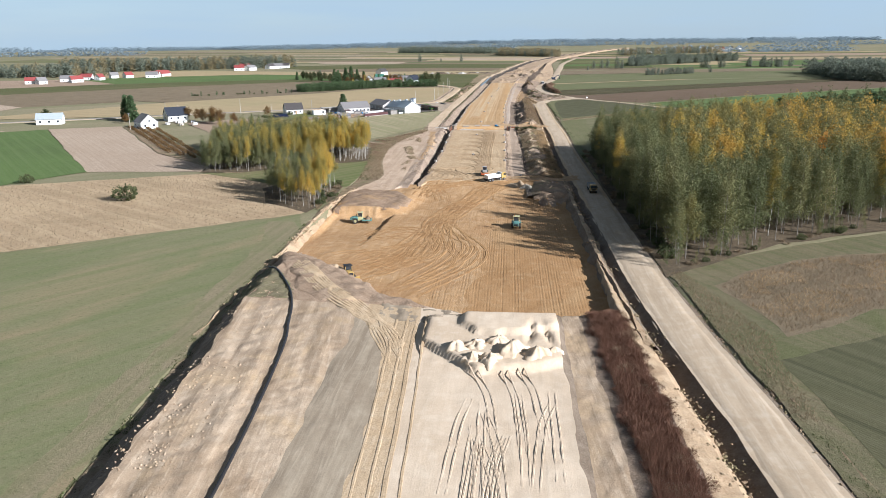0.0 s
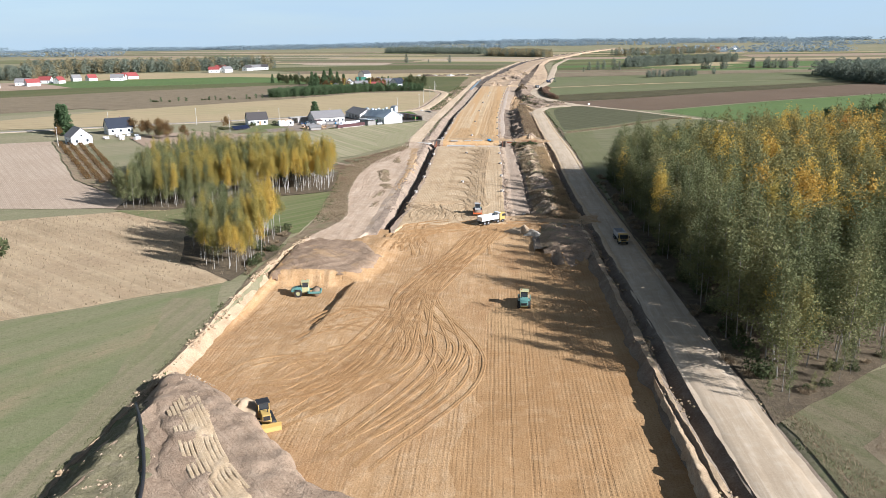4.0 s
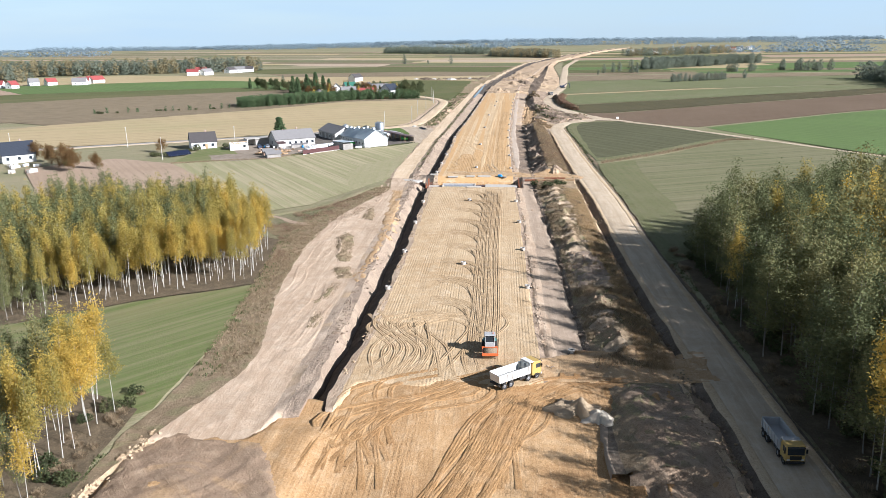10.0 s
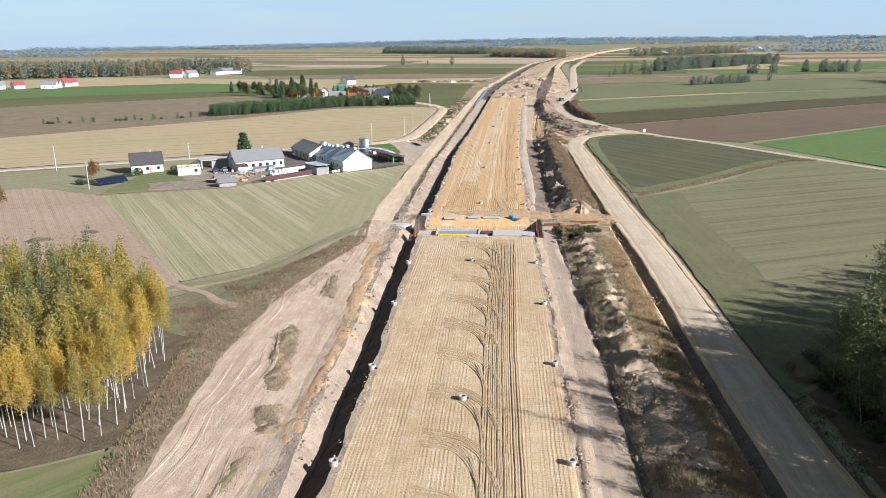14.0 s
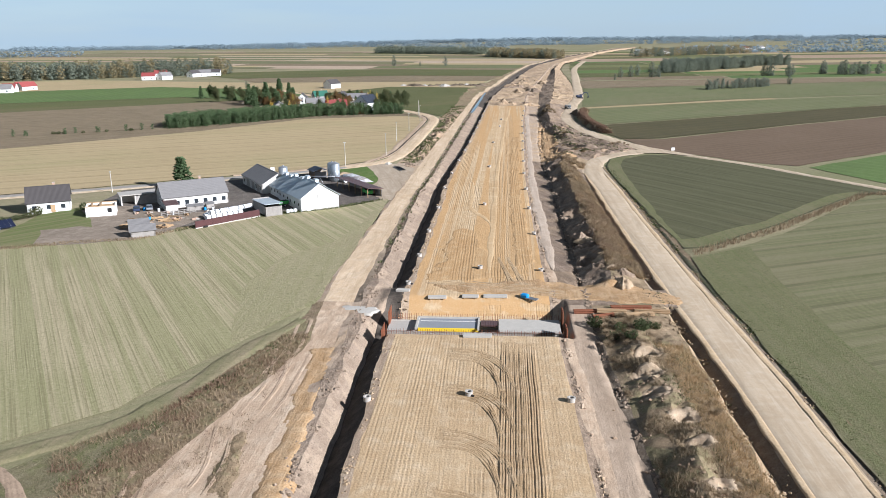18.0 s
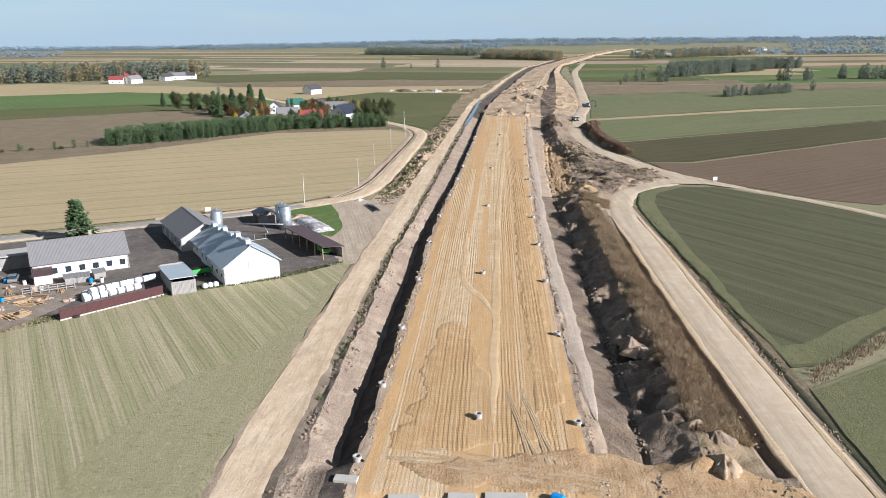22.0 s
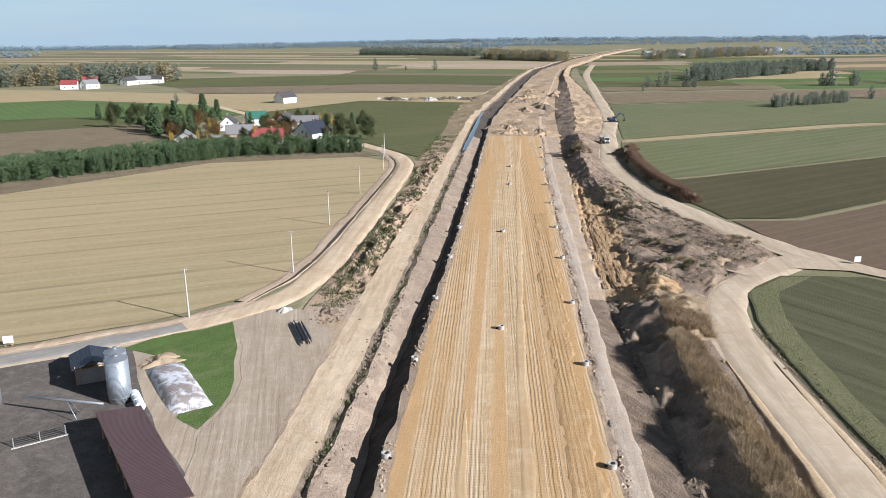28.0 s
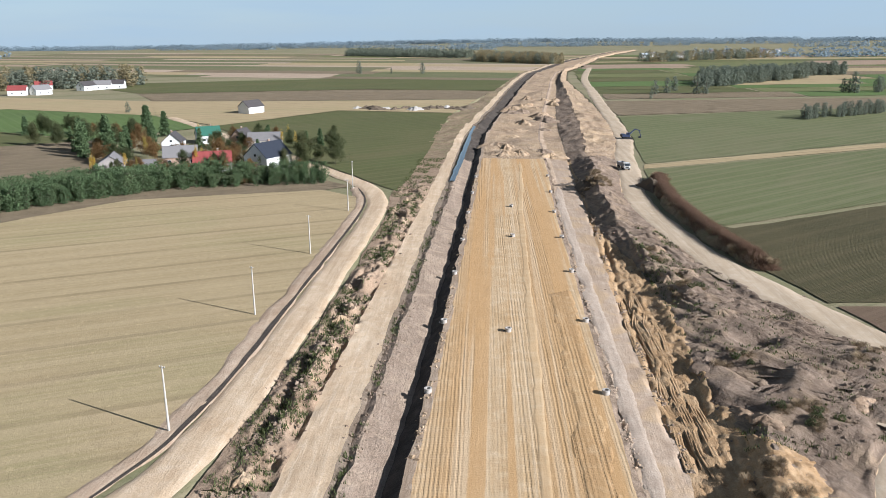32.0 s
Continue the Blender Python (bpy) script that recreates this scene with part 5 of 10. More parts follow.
overlay("ochre_scrape", [(-40.5, 392), (-37.2, 394), (-35.6, 376), (-33.9, 342), (-34.2, 322), (-34.6, 300), (-36.4, 302), (-36.0, 322), (-37.2, 345), (-39.6, 373)], M["rut_ochre"], "ochre scraped earth beside the drainage ditch", lambda X, Y: 0.08 * fractal(X, Y * 0.3, 1.6, 3, 50), 1.4, 0.05)
overlay("bare_hollow", [(8.2, 320.5), (12, 323), (15.2, 321.5), (15.6, 308), (15.4, 299), (12, 296.5), (8, 297.5), (7.4, 310)], M["lip"], "bare pale earth dug out of the weedy berm", lambda X, Y: 0.3 * fractal(X, Y, 2.2, 4, 51), 1.2, 0.08)
# ---- farmland, west side ----
patch("meadow", [(-58, 204), (-53.5, 190), (-52.6, 165), (-50.2, 103), (-47.2, 60), (-46, -85), (-420, -85), (-420, -60)], M["grass"], 0.05, "pale green mown meadow with worn patches")
patch("worn_meadow_edge", [(-57, 196), (-54, 188), (-52.8, 165), (-51.2, 120), (-48.5, 62), (-52.5, 60), (-56, 110), (-58, 150), (-61, 185), (-64, 197)], M["worn"], 0.056, "worn brownish strip along the meadow edge", 1.6)
patch("fallow", [(-58, 205), (-56, 215), (-60, 240), (-75, 268), (-101, 271), (-171, 241), (-345, 165), (-420, 130), (-420, -59)], M["dry"], 0.06, "dry straw-coloured fallow grass")
patch("crop_field", [(-269, 386), (-251, 399), (-156, 269), (-171, 242), (-345, 166), (-420, 131), (-420, 270)], M["green"], 0.07, "bright green crop strip")
patch("ploughed_field", [(-251, 400), (-216, 414), (-150, 315), (-104, 272), (-156, 269)], M["plough_pale"], 0.08, "pale bare ploughed strip")
patch("orchard_ground", [(-215, 414), (-193, 398), (-118, 296), (-106, 274), (-150, 316)], M["brush"], 0.085, "dark weedy plot with rows of bushes")
patch("clearing", [(-112, 268.5), (-98, 269.5), (-78, 284.5), (-53.5, 300), (-52.5, 272), (-52.5, 246), (-62, 238)], M["glade"], 0.09, "green clearing between birch groves")
patch("wood_floor", [(-113, 270), (-98, 270), (-78, 285), (-54, 300.5), (-60, 332), (-72, 350), (-122, 362), (-135, 330), (-118, 296)], M["woodfloor"], 0.10, "brown leaf litter below the birches", category="ground")
patch("wood_floor", [(-57, 206), (-72, 219), (-80, 240), (-74, 252), (-62, 250), (-54.5, 246), (-53, 225)], M["woodfloor"], 0.11, "brown leaf litter below the young trees", category="ground")
patch("ploughed_field", [(-122, 364), (-75, 354), (-74, 362), (-134, 444), (-163, 455), (-185, 430), (-150, 380)], M["plough_pink"], 0.10, "pinkish bare ploughed plot")
patch("stubble_field", [(-134, 443), (-88, 379), (-73.5, 361.5), (-62, 372), (-54, 392), (-47.5, 408.5), (-44.5, 414), (-45.5, 431), (-44, 490), (-44.5, 504), (-57, 491), (-66, 486), (-75, 479.5), (-112, 452), (-122, 448)], M["stubble"], 0.09, "striped pale green stubble field", wob=0.3)
patch("headland", [(-57, 401), (-60.8, 420), (-61, 428), (-59.5, 440), (-56.5, 447), (-50.5, 455), (-47.5, 470), (-46, 490), (-44.3, 490), (-45.3, 431), (-45, 416), (-48.2, 409.5), (-54, 394)], M["headland"], 0.105, "greener unstriped headland of the stubble field", 0.6)
patch("weedy_verge", [(-82, 353), (-74, 351), (-64, 360), (-54.5, 371.5), (-45.2, 399), (-42.5, 405), (-42.5, 385), (-52, 352), (-56, 330), (-68, 336)], M["weedy"], 0.115, "brown weedy ground beside the side strip", 1.2, category="verge")
ribbon("field_path", [(-92, 349.5), (-77, 355.5), (-70, 359), (-61, 367.5), (-56, 376), (-51, 392), (-45.5, 405)], 3.0, M["worn"], 0.125, 0.03, 0.6, 1.5, 7, "trodden grassy path below the stubble field", 0.04, 0.2)
ribbon("field_path", [(-74, 359), (-66, 354.6), (-58.5, 348.6), (-51.0, 346)], 3.0, M["plough_pink"], 0.15, 0.03, 0.9, 1.5, 7, "bare trodden path through the weeds", 0.04, 0.2)
patch("lawn", [(-137, 480), (-131, 490), (-122, 478), (-115, 466), (-109, 452.5), (-122, 448), (-134, 445)], M["glade"], 0.128, "rough green lawn beside the farmyard", category="grass")
patch("dirt_plot", [(-127, 463), (-119, 467), (-108, 465.5), (-101.5, 456), (-109.6, 450.5), (-120, 449.5)], M["yard_dirt"], 0.137, "bare grey dirt plot beside the lawn", 1.0, category="plot")
patch("farmyard", [(-76, 481), (-57, 492), (-47, 503), (-48, 512), (-58, 524), (-73, 549), (-90, 539), (-104, 530), (-130, 514), (-128, 478), (-98, 466), (-88, 470)], M["yard"], 0.11, "dark trodden farmyard with mud and grit", category="yard")
patch("yard_dirt", [(-92, 472), (-90, 486), (-98, 484), (-106, 485), (-116, 492), (-128, 490), (-127, 474), (-112, 453), (-99, 455), (-94, 464)], M["yard_dirt"], 0.125, "pale brown trodden dirt of the farmyard", category="yard")
patch("sandy_plot", [(-77, 553), (-62, 566), (-50, 567), (-42.4, 560), (-42.2, 503), (-48, 500), (-60, 522)], M["apron"], 0.085, "sandy ground between yard and lane", category="plot")
patch("verge_grass", [(-74, 548), (-70, 554), (-60, 560.5), (-57, 553), (-54.4, 544.5), (-52.2, 538.8), (-52.3, 524), (-56, 526.5), (-60, 538), (-66, 546)], M["lush"], 0.13, "bright green grass around the tarpaulin heap", 0.9, category="grass")
patch("bare_plot", [(-51.5, 523), (-48, 506), (-43.5, 503), (-42.2, 540), (-42.6, 556), (-48, 562), (-56, 561.5), (-56.2, 553), (-53.6, 544.5), (-51.4, 538.8)], M["apron"], 0.126, "bare beige plot with curved wheel marks", 0.9, category="plot")
patch("straw_field", [(-92, 549), (-76, 558.5), (-60, 575), (-56, 590), (-54.2, 620), (-52, 698), (-56, 728), (-68, 738), (-122, 722), (-166, 662), (-260, 570), (-345, 440), (-240, 470), (-156, 511)], M["straw"], 0.06, "pale yellow stubble field with drilling marks")
patch("heath", [(-68, 738), (-60, 744), (-75, 758), (-128, 742), (-180, 690), (-290, 585), (-260, 570), (-166, 662), (-122, 722)], M["heath"], 0.07, "brown heath strip along the hedge")
patch("fallow", [(-180, 690), (-128, 742), (-150, 790), (-200, 850), (-330, 760), (-480, 620), (-350, 530)], M["heath"], 0.05, "brown fallow with tufts")
patch("crop_field", [(-200, 850), (-260, 880), (-420, 800), (-560, 690), (-480, 620), (-330, 760)], M["crop"], 0.06, "pale green young crop strip")
patch("crop_field", [(-200, 852), (-165, 900), (-215, 960), (-330, 1000), (-520, 900), (-420, 802), (-260, 881)], M["green"], 0.07, "green crop strip beyond the hamlet")
patch("straw_field", [(-215, 962), (-330, 1001), (-520, 902), (-640, 1000), (-480, 1120), (-260, 1060)], M["straw"], 0.06, "pale stubble strip beyond the hamlet")
patch("crop_field", [(-44, 735), (-41, 800), (-39, 920), (-36, 975), (-110, 990), (-160, 905), (-80, 790)], M["crop"], 0.08, "green crop field beside the works")
patch("ploughed_field", [(-36, 978), (-22, 1075), (-170, 1060), (-260, 1060), (-215, 963), (-160, 908), (-110, 993)], M["straw"], 0.08, "pale stripe field with a lone barn")
patch("ploughed_field", [(-22, 1080), (-8, 1160), (-120, 1180), (-300, 1130), (-260, 1064), (-170, 1064)], M["heath"], 0.07, "brown rough field with heaps of topsoil")
patch("crop_field", [(-8, 1165), (12, 1330), (-180, 1340), (-420, 1250), (-300, 1133), (-120, 1183)], M["crop"], 0.06, "green crop strip")
# pale crop tones dominate so the far fields look lightened by haze
far_mix = ("drilled", "heath", "straw", "plough_pink", "glade", "crop_pale", "straw", "drilled", "plough_pale", "crop_pale")
fm = random.Random(8)
y = 1333.0
while y < 2300:       # narrow strips of mixed farmland west of the far works
    dy = fm.uniform(28, 75)
    xs_ = [float(left_edge(y)) - 3, -120 - fm.uniform(0, 80), -330 - fm.uniform(0, 120), -620 - fm.uniform(0, 150), -1100]
    for xa, xb in zip(xs_, xs_[1:]):
        sl = -0.22
        key = fm.choice(far_mix)
        patch("field_strip", [(xa, y + sl * (xa + 100)), (xa + 8, y + dy - 2 + sl * (xa + 100)), (xb + 2, y + dy - 2 + sl * (xb + 100)), (xb + 2, y + sl * (xb + 100))], M[key], 0.06 + 0.004 * fm.random(), "far strip of mixed farmland", 1.0)
    y += dy
patch("ploughed_field", [(-560, 690), (-420, 560), (-345, 440), (-350, 530), (-480, 620)], M["plough_pale"], 0.05, "pale bare field")
patch("ploughed_field", [(-345, 438), (-269, 390), (-420, 275), (-700, 330), (-700, 520)], M["plough_pale"], 0.05, "pale bare field with drag marks")
patch("crop_field", [(-560, 692), (-420, 803), (-520, 900), (-760, 800), (-720, 560)], M["plough_pink"], 0.05, "pinkish bare field")

# ---- farmland, east side ----
patch("grass_strip", [(33.5, 157), (35.8, 112), (39, 60), (47.5, 60), (72, 130), (150, 146), (330, 110), (330, 135), (150, 170), (100, 195), (66, 178)], M["verge"], 0.045, "pale green grass strips round the fallow plot", category="grass")
patch("ploughed_field", [(41.5, 111), (44.5, 60), (47, -85), (420, -85), (420, 60), (150, 143), (72, 128.5)], M["crop_stripe"], 0.065, "dark green field with ploughed rows")
patch("fallow", [(41, 147.5), (46.2, 121), (66, 134.5), (110, 145), (126, 150), (104, 178), (74, 171), (62, 166), (50, 157)], M["heath"], 0.07, "brown tufted fallow plot", wob=0.8)
patch("ploughed_field", [(112, 182), (150, 215), (320, 200), (420, 64), (160, 152), (132, 152)], M["plough_dark"], 0.06, "brown ploughed field by the wood")
patch("wood_floor", [(32.5, 152), (36, 155), (63, 179), (100, 197), (150, 228), (210, 250), (212, 440), (195, 450), (140, 406), (100, 374), (75, 346), (42, 328), (31.5, 318), (30.5, 260)], M["woodfloor"], 0.10, "leaf litter below the mixed wood", category="ground")
patch("crop_field", [(29, 316), (42, 327), (75, 345), (100, 373), (140, 407), (165, 428), (128, 487), (111, 512), (97, 513), (56, 467), (36, 450), (29, 446)], M["crop_pale"], 0.07, "grey green winter crop with drill lines")
patch("headland", [(29.5, 318), (29, 445), (36, 449), (44.5, 456), (42.5, 430), (42, 400), (43, 329)], M["headland_east"], 0.085, "greener headland of the crop along the haul road", 0.7)
patch("crop_field", [(29.5, 453), (35, 454), (54, 472), (94, 514), (107, 517), (94, 539), (76, 568.5), (57, 590), (40, 590), (31, 581), (27.5, 565), (27, 530)], M["crop_stripe"], 0.08, "grey green crop with dark rows")
patch("headland", [(27.3, 530), (27.8, 565), (31.5, 580.5), (40, 589), (46, 589.5), (36.5, 580), (32.2, 566), (30.6, 520), (30.6, 461), (34.3, 462), (55.6, 480), (87.6, 515), (96, 519), (94, 515), (54, 473), (35, 455), (29.7, 454)], M["headland_east"], 0.095, "paler headland around the crop", 0.5)
patch("crop_field", [(136, 484), (113, 527), (98, 562), (200, 638), (420, 770), (420, 300), (275, 285), (200, 390)], M["green"], 0.06, "green crop field")
patch("ploughed_field", [(50, 610), (60, 598), (80, 573), (95, 565), (199, 642), (420, 776), (420, 878), (256, 766), (142, 692), (62, 637), (44.5, 636)], M["plough_dark"], 0.07, "reddish brown ploughed field")
patch("crop_field", [(44, 638), (62, 640), (142, 695), (256, 769), (420, 882), (420, 905), (177, 767), (44, 692), (35.5, 700), (35.5, 669)], M["olive"], 0.08, "olive brown stubble with low plants")
patch("crop_field", [(33, 702), (43, 695), (177, 770), (420, 908), (420, 938), (185, 847), (150, 830), (39, 777), (33, 732)], M["drilled"], 0.06, "green crop field")
patch("straw_field", [(39.5, 779), (150, 833), (186, 850), (184, 856), (155, 847), (41, 788)], M["straw"], 0.07, "pale narrow stubble strip")
patch("crop_field", [(42, 790), (155, 850), (190, 858), (420, 945), (420, 1060), (190, 1000), (60, 955), (51, 860), (44, 812)], M["drilled"], 0.06, "green crop field with a drain")
patch("straw_field", [(61, 962), (190, 1003), (420, 1064), (420, 1110), (190, 1080), (66, 1060)], M["heath"], 0.07, "brownish stubble strip")
y = 1066.0
while y < 2100:       # strips east of the far works
    dy = fm.uniform(35, 90)
    x0 = float(right_edge_far(y)) + 14
    xs_ = [x0, x0 + fm.uniform(90, 170), x0 + fm.uniform(260, 420), 900]
    for xa, xb in zip(xs_, xs_[1:]):
        key = fm.choice(("crop", "green", "glade", "heath", "crop", "straw", "glade", "plough_pink"))
        sl = 0.16
        patch("field_strip", [(xa, y + sl * xa), (xa + 4, y + dy - 2 + sl * xa), (xb - 2, y + dy - 2 + sl * xb), (xb - 2, y + sl * xb)], M[key], 0.06 + 0.004 * fm.random(), "far strip of mixed farmland", 1.0)
    y += dy
patch("crop_field", [(420, 300), (420, 770), (1100, 1070), (1100, 300)], M["green"], 0.05, "far green field", wob=2)
patch("ploughed_field", [(420, 776), (420, 878), (1100, 1250), (1100, 1076)], M["plough_dark"], 0.05, "far brown ploughed field", wob=2)
patch("crop_field", [(420, 885), (420, 1110), (700, 1230), (1300, 1450), (1100, 1256)], M["crop"], 0.05, "far green field", wob=2)
# ---- plants ----
def tube(path, radii, sides=6):
    """A tapered round limb along a path: vertices and faces."""
    v, f = [], []
    for i, (p, r) in enumerate(zip(path, radii)):
        d = Vector(path[min(i + 1, len(path) - 1)]) - Vector(path[max(i - 1, 0)])
        q = d.to_track_quat("Z", "Y")
        for s in range(sides):
            a = 2 * math.pi * s / sides
            v.append(tuple(Vector(p) + q @ Vector((r * math.cos(a), r * math.sin(a), 0))))
    for i in range(len(path) - 1):
        for s in range(sides):
            a, b = i * sides + s, i * sides + (s + 1) % sides
            f.append((a, b, b + sides, a + sides))
    f.append(tuple(range((len(path) - 1) * sides, len(path) * sides)))
    return v, f


def merge(parts):
    v, f = [], []
    for pv, pf in parts:
        o = len(v)
        v.extend(pv)
        f.extend(tuple(i + o for i in face) for face in pf)
    return v, f


def leaf_quads(centres, size, rng, flat_z=1.0, aspect=0.7):
    """One small bent leaf spray at each centre."""
    n = len(centres)
    u = rng.normal(size=(n, 3))
    u[:, 2] *= flat_z
    u /= np.linalg.norm(u, axis=1)[:, None]
    w = rng.normal(size=(n, 3))
    w -= (w * u).sum(1)[:, None] * u
    w /= np.linalg.norm(w, axis=1)[:, None]
    s = size * rng.uniform(0.6, 1.35, (n, 1))
    k = np.cross(u, w) * s * 0.25
    c = centres
    v = np.stack([c - u * s - w * s * aspect, c - u * s * 0.6 + w * s * aspect + k, c + u * s], 1).reshape(-1, 3)
    return v, np.arange(n * 3).reshape(-1, 3)


def tree_parts(kind, seed, high=17.0, spread=2.2, bare=0.42, sprays=50, per=11, size=0.36):
    """Trunk with limbs, and a crown of leaf sprays gathered at the limb ends."""
    rng = np.random.default_rng(seed)
    lean = rng.normal(0, 0.025, 2)
    bend = rng.normal(0, 0.25, 2)
    spot = lambda t: (lean[0] * high * t + bend[0] * math.sin(2.6 * t), lean[1] * high * t + bend[1] * math.sin(2.1 * t), high * t)
    r0 = 0.0036 * high + 0.012
    ts = np.linspace(0, 0.97, 8)
    parts = [tube([spot(t) for t in ts], [r0 * (1 - 0.88 * t) * (1.2 if t == 0 else 1) for t in ts], 6)]
    tips = []
    if kind in ("spruce", "pine"):
        whorls = 16 if kind == "spruce" else 9
        for i in range(whorls):
            t = bare + (0.98 - bare) * i / whorls
            reach = spread * ((1 - t) / (1 - bare)) ** 0.8 * rng.uniform(0.85, 1.15) + 0.25
            if kind == "pine":
                reach = spread * math.sqrt(max(0.12, 1 - ((t - bare - 0.25) / (1.05 - bare)) ** 2)) * rng.uniform(0.7, 1.1)
            for j in range(7 if kind == "spruce" else 6):
                a = rng.uniform(0, 2 * math.pi)
                b = Vector(spot(t))
                e = b + Vector((math.cos(a) * reach, math.sin(a) * reach, reach * (-0.25 if kind == "spruce" else 0.25)))
                if j < 3:
                    parts.append(tube([b, e], [0.04, 0.012], 3))
                for q in np.linspace(0.25, 1.0, 4):
                    tips.append(b.lerp(e, q))
        tips = np.array([tuple(t) for t in tips])
        c = np.repeat(tips, 5, 0) + rng.normal(0, 0.16 * spread / 1.6, (len(tips) * 5, 3))
        return merge(parts), leaf_quads(c, size, rng, 0.35)
    limbs = 12
    for i in range(limbs):
        t = bare + (0.95 - bare) * (i + rng.uniform(0, 1)) / limbs
        a = i * 2.4 + rng.uniform(-0.5, 0.5)
        u = (t - bare) / (1 - bare)
        reach = spread * (0.5 + 0.85 * math.sin(math.pi * min(1, 0.3 + u * 0.7))) * (1.1 - 0.55 * u) * rng.uniform(0.6, 1.15)
        b = Vector(spot(t * 0.93))
        e = b + Vector((math.cos(a) * reach, math.sin(a) * reach, reach * rng.uniform(0.35, 0.95)))
        m = b.lerp(e, 0.5) + Vector((0, 0, -0.12 * reach))
        parts.append(tube([b, m, e], [r0 * 0.34 * (1.1 - u), r0 * 0.2 * (1.1 - u) + 0.008, 0.008], 3))
        tips += [b.lerp(e, q) for q in (0.45, 0.7, 1.0)]
    tips += [Vector(spot(t)) for t in np.linspace(bare + 0.15, 1.0, 7)]
    tips = np.array([tuple(t) for t in tips])
    pick = tips[rng.integers(0, len(tips), sprays)] + rng.normal(0, 0.34 * spread / 2, (sprays, 3))
    c = np.repeat(pick, per, 0) + rng.normal(0, 0.42, (sprays * per, 3)) * np.array([1, 1, 1.3]) - np.array([0, 0, 0.25])
    return merge(parts), leaf_quads(c, size, rng)


def clump_parts(seed, high=12.0, spread=3.4, clumps=18, bare=0.08, leaves=30):
    """A tree seen from afar: trunk, and a crown of uneven leaf clumps with gaps between them."""
    rng = np.random.default_rng(seed)
    trunk = tube([(0, 0, 0), (0.1, 0.1, high * 0.5), (0.2, 0, high * 0.8)], [0.03 * high, 0.02 * high, 0.01 * high], 5)
    V = []
    for i in range(clumps):
        u = (i + 0.5) / clumps
        a, r = i * 2.4 + rng.uniform(-0.4, 0.4), spread * math.sin(math.pi * (0.18 + 0.74 * u)) * rng.uniform(0.35, 0.8)
        size = spread * rng.uniform(0.30, 0.48) * (1.2 - 0.4 * u)
        at = np.array([r * math.cos(a), r * math.sin(a), high * (bare + (1 - bare) * u) - size * 0.5])
        d = rng.normal(size=(leaves, 3))
        d /= np.linalg.norm(d, axis=1)[:, None]
        w = np.cross(d, rng.normal(size=(leaves, 3)))
        w /= np.linalg.norm(w, axis=1)[:, None]
        q = np.cross(d, w)
        mid = at + d * size * rng.uniform(0.6, 1.15, (leaves, 1)) * np.array([1, 1, 0.85])
        k = size * rng.uniform(0.22, 0.42, (leaves, 1)) * (24 / leaves) ** 0.4
        V.append(np.stack([mid - w * k - q * k * 0.6, mid + w * k - q * k * 0.6 + d * k * 0.3, mid + q * k], 1).reshape(-1, 3))
    v = np.concatenate(V)
    return trunk, (v, np.arange(len(v)).reshape(-1, 3))


def bush_parts(seed, high=2.5, spread=2.0, count=420, size=0.24):
    rng = np.random.default_rng(seed)
    parts = []
    for i in range(7):
        a = rng.uniform(0, 2 * math.pi)
        parts.append(tube([(0.1 * math.cos(a), 0.1 * math.sin(a), 0), (spread * 0.6 * math.cos(a), spread * 0.6 * math.sin(a), high * rng.uniform(0.5, 0.9))], [0.05, 0.01], 3))
    d = rng.normal(size=(count, 3))
    d /= np.linalg.norm(d, axis=1)[:, None]
    rad = rng.uniform(0.45, 1.0, (count, 1)) ** 0.5 * (1 + 0.25 * np.sin(3 * np.arctan2(d[:, 1:2], d[:, 0:1]) + seed))
    c = d * rad * np.array([spread, spread, high * 0.5]) + np.array([0, 0, high * 0.52])
    c[:, 2] = np.maximum(c[:, 2], 0.1)
    return merge(parts), leaf_quads(c, size, rng)


def twig_parts(seed, high=1.6, spread=1.3, count=260):
    """A dry bush of thin upright twigs."""
    rng = np.random.default_rng(seed)
    parts = []
    for i in range(5):
        a = rng.uniform(0, 2 * math.pi)
        parts.append(tube([(0, 0, 0), (spread * 0.5 * math.cos(a), spread * 0.5 * math.sin(a), high * 0.8)], [0.04, 0.008], 3))
    a, r = rng.uniform(0, 6.28, count), spread * np.sqrt(rng.random(count))
    b = np.stack([r * np.cos(a), r * np.sin(a), high * rng.uniform(0.0, 0.5, count)], 1)
    d = np.stack([np.cos(a) * 0.5 + rng.normal(0, 0.4, count), np.sin(a) * 0.5 + rng.normal(0, 0.4, count), rng.uniform(0.5, 1.3, count)], 1)
    tip = b + d * high * rng.uniform(0.25, 0.55, (count, 1)) * (1.15 - 0.6 * (r / spread)[:, None])
    w = np.stack([-np.sin(a), np.cos(a), a * 0], 1) * rng.uniform(0.014, 0.04, (count, 1))
    v = np.stack([b - w, b + w, tip], 1).reshape(-1, 3)
    return merge(parts), (v, np.arange(count * 3).reshape(-1, 3))


TREES = {}


def make_kind(kind, variants, builder, leaf, bark):
    TREES[kind] = []
    for i in range(variants):
        (tv, tf), (cv, cf) = builder(i)
        TREES[kind].append((mesh_of(kind + "_trunk", tv, tf, bark), mesh_of(kind + "_crown", cv, cf, leaf), (np.array(tv), tf, cv, cf)))


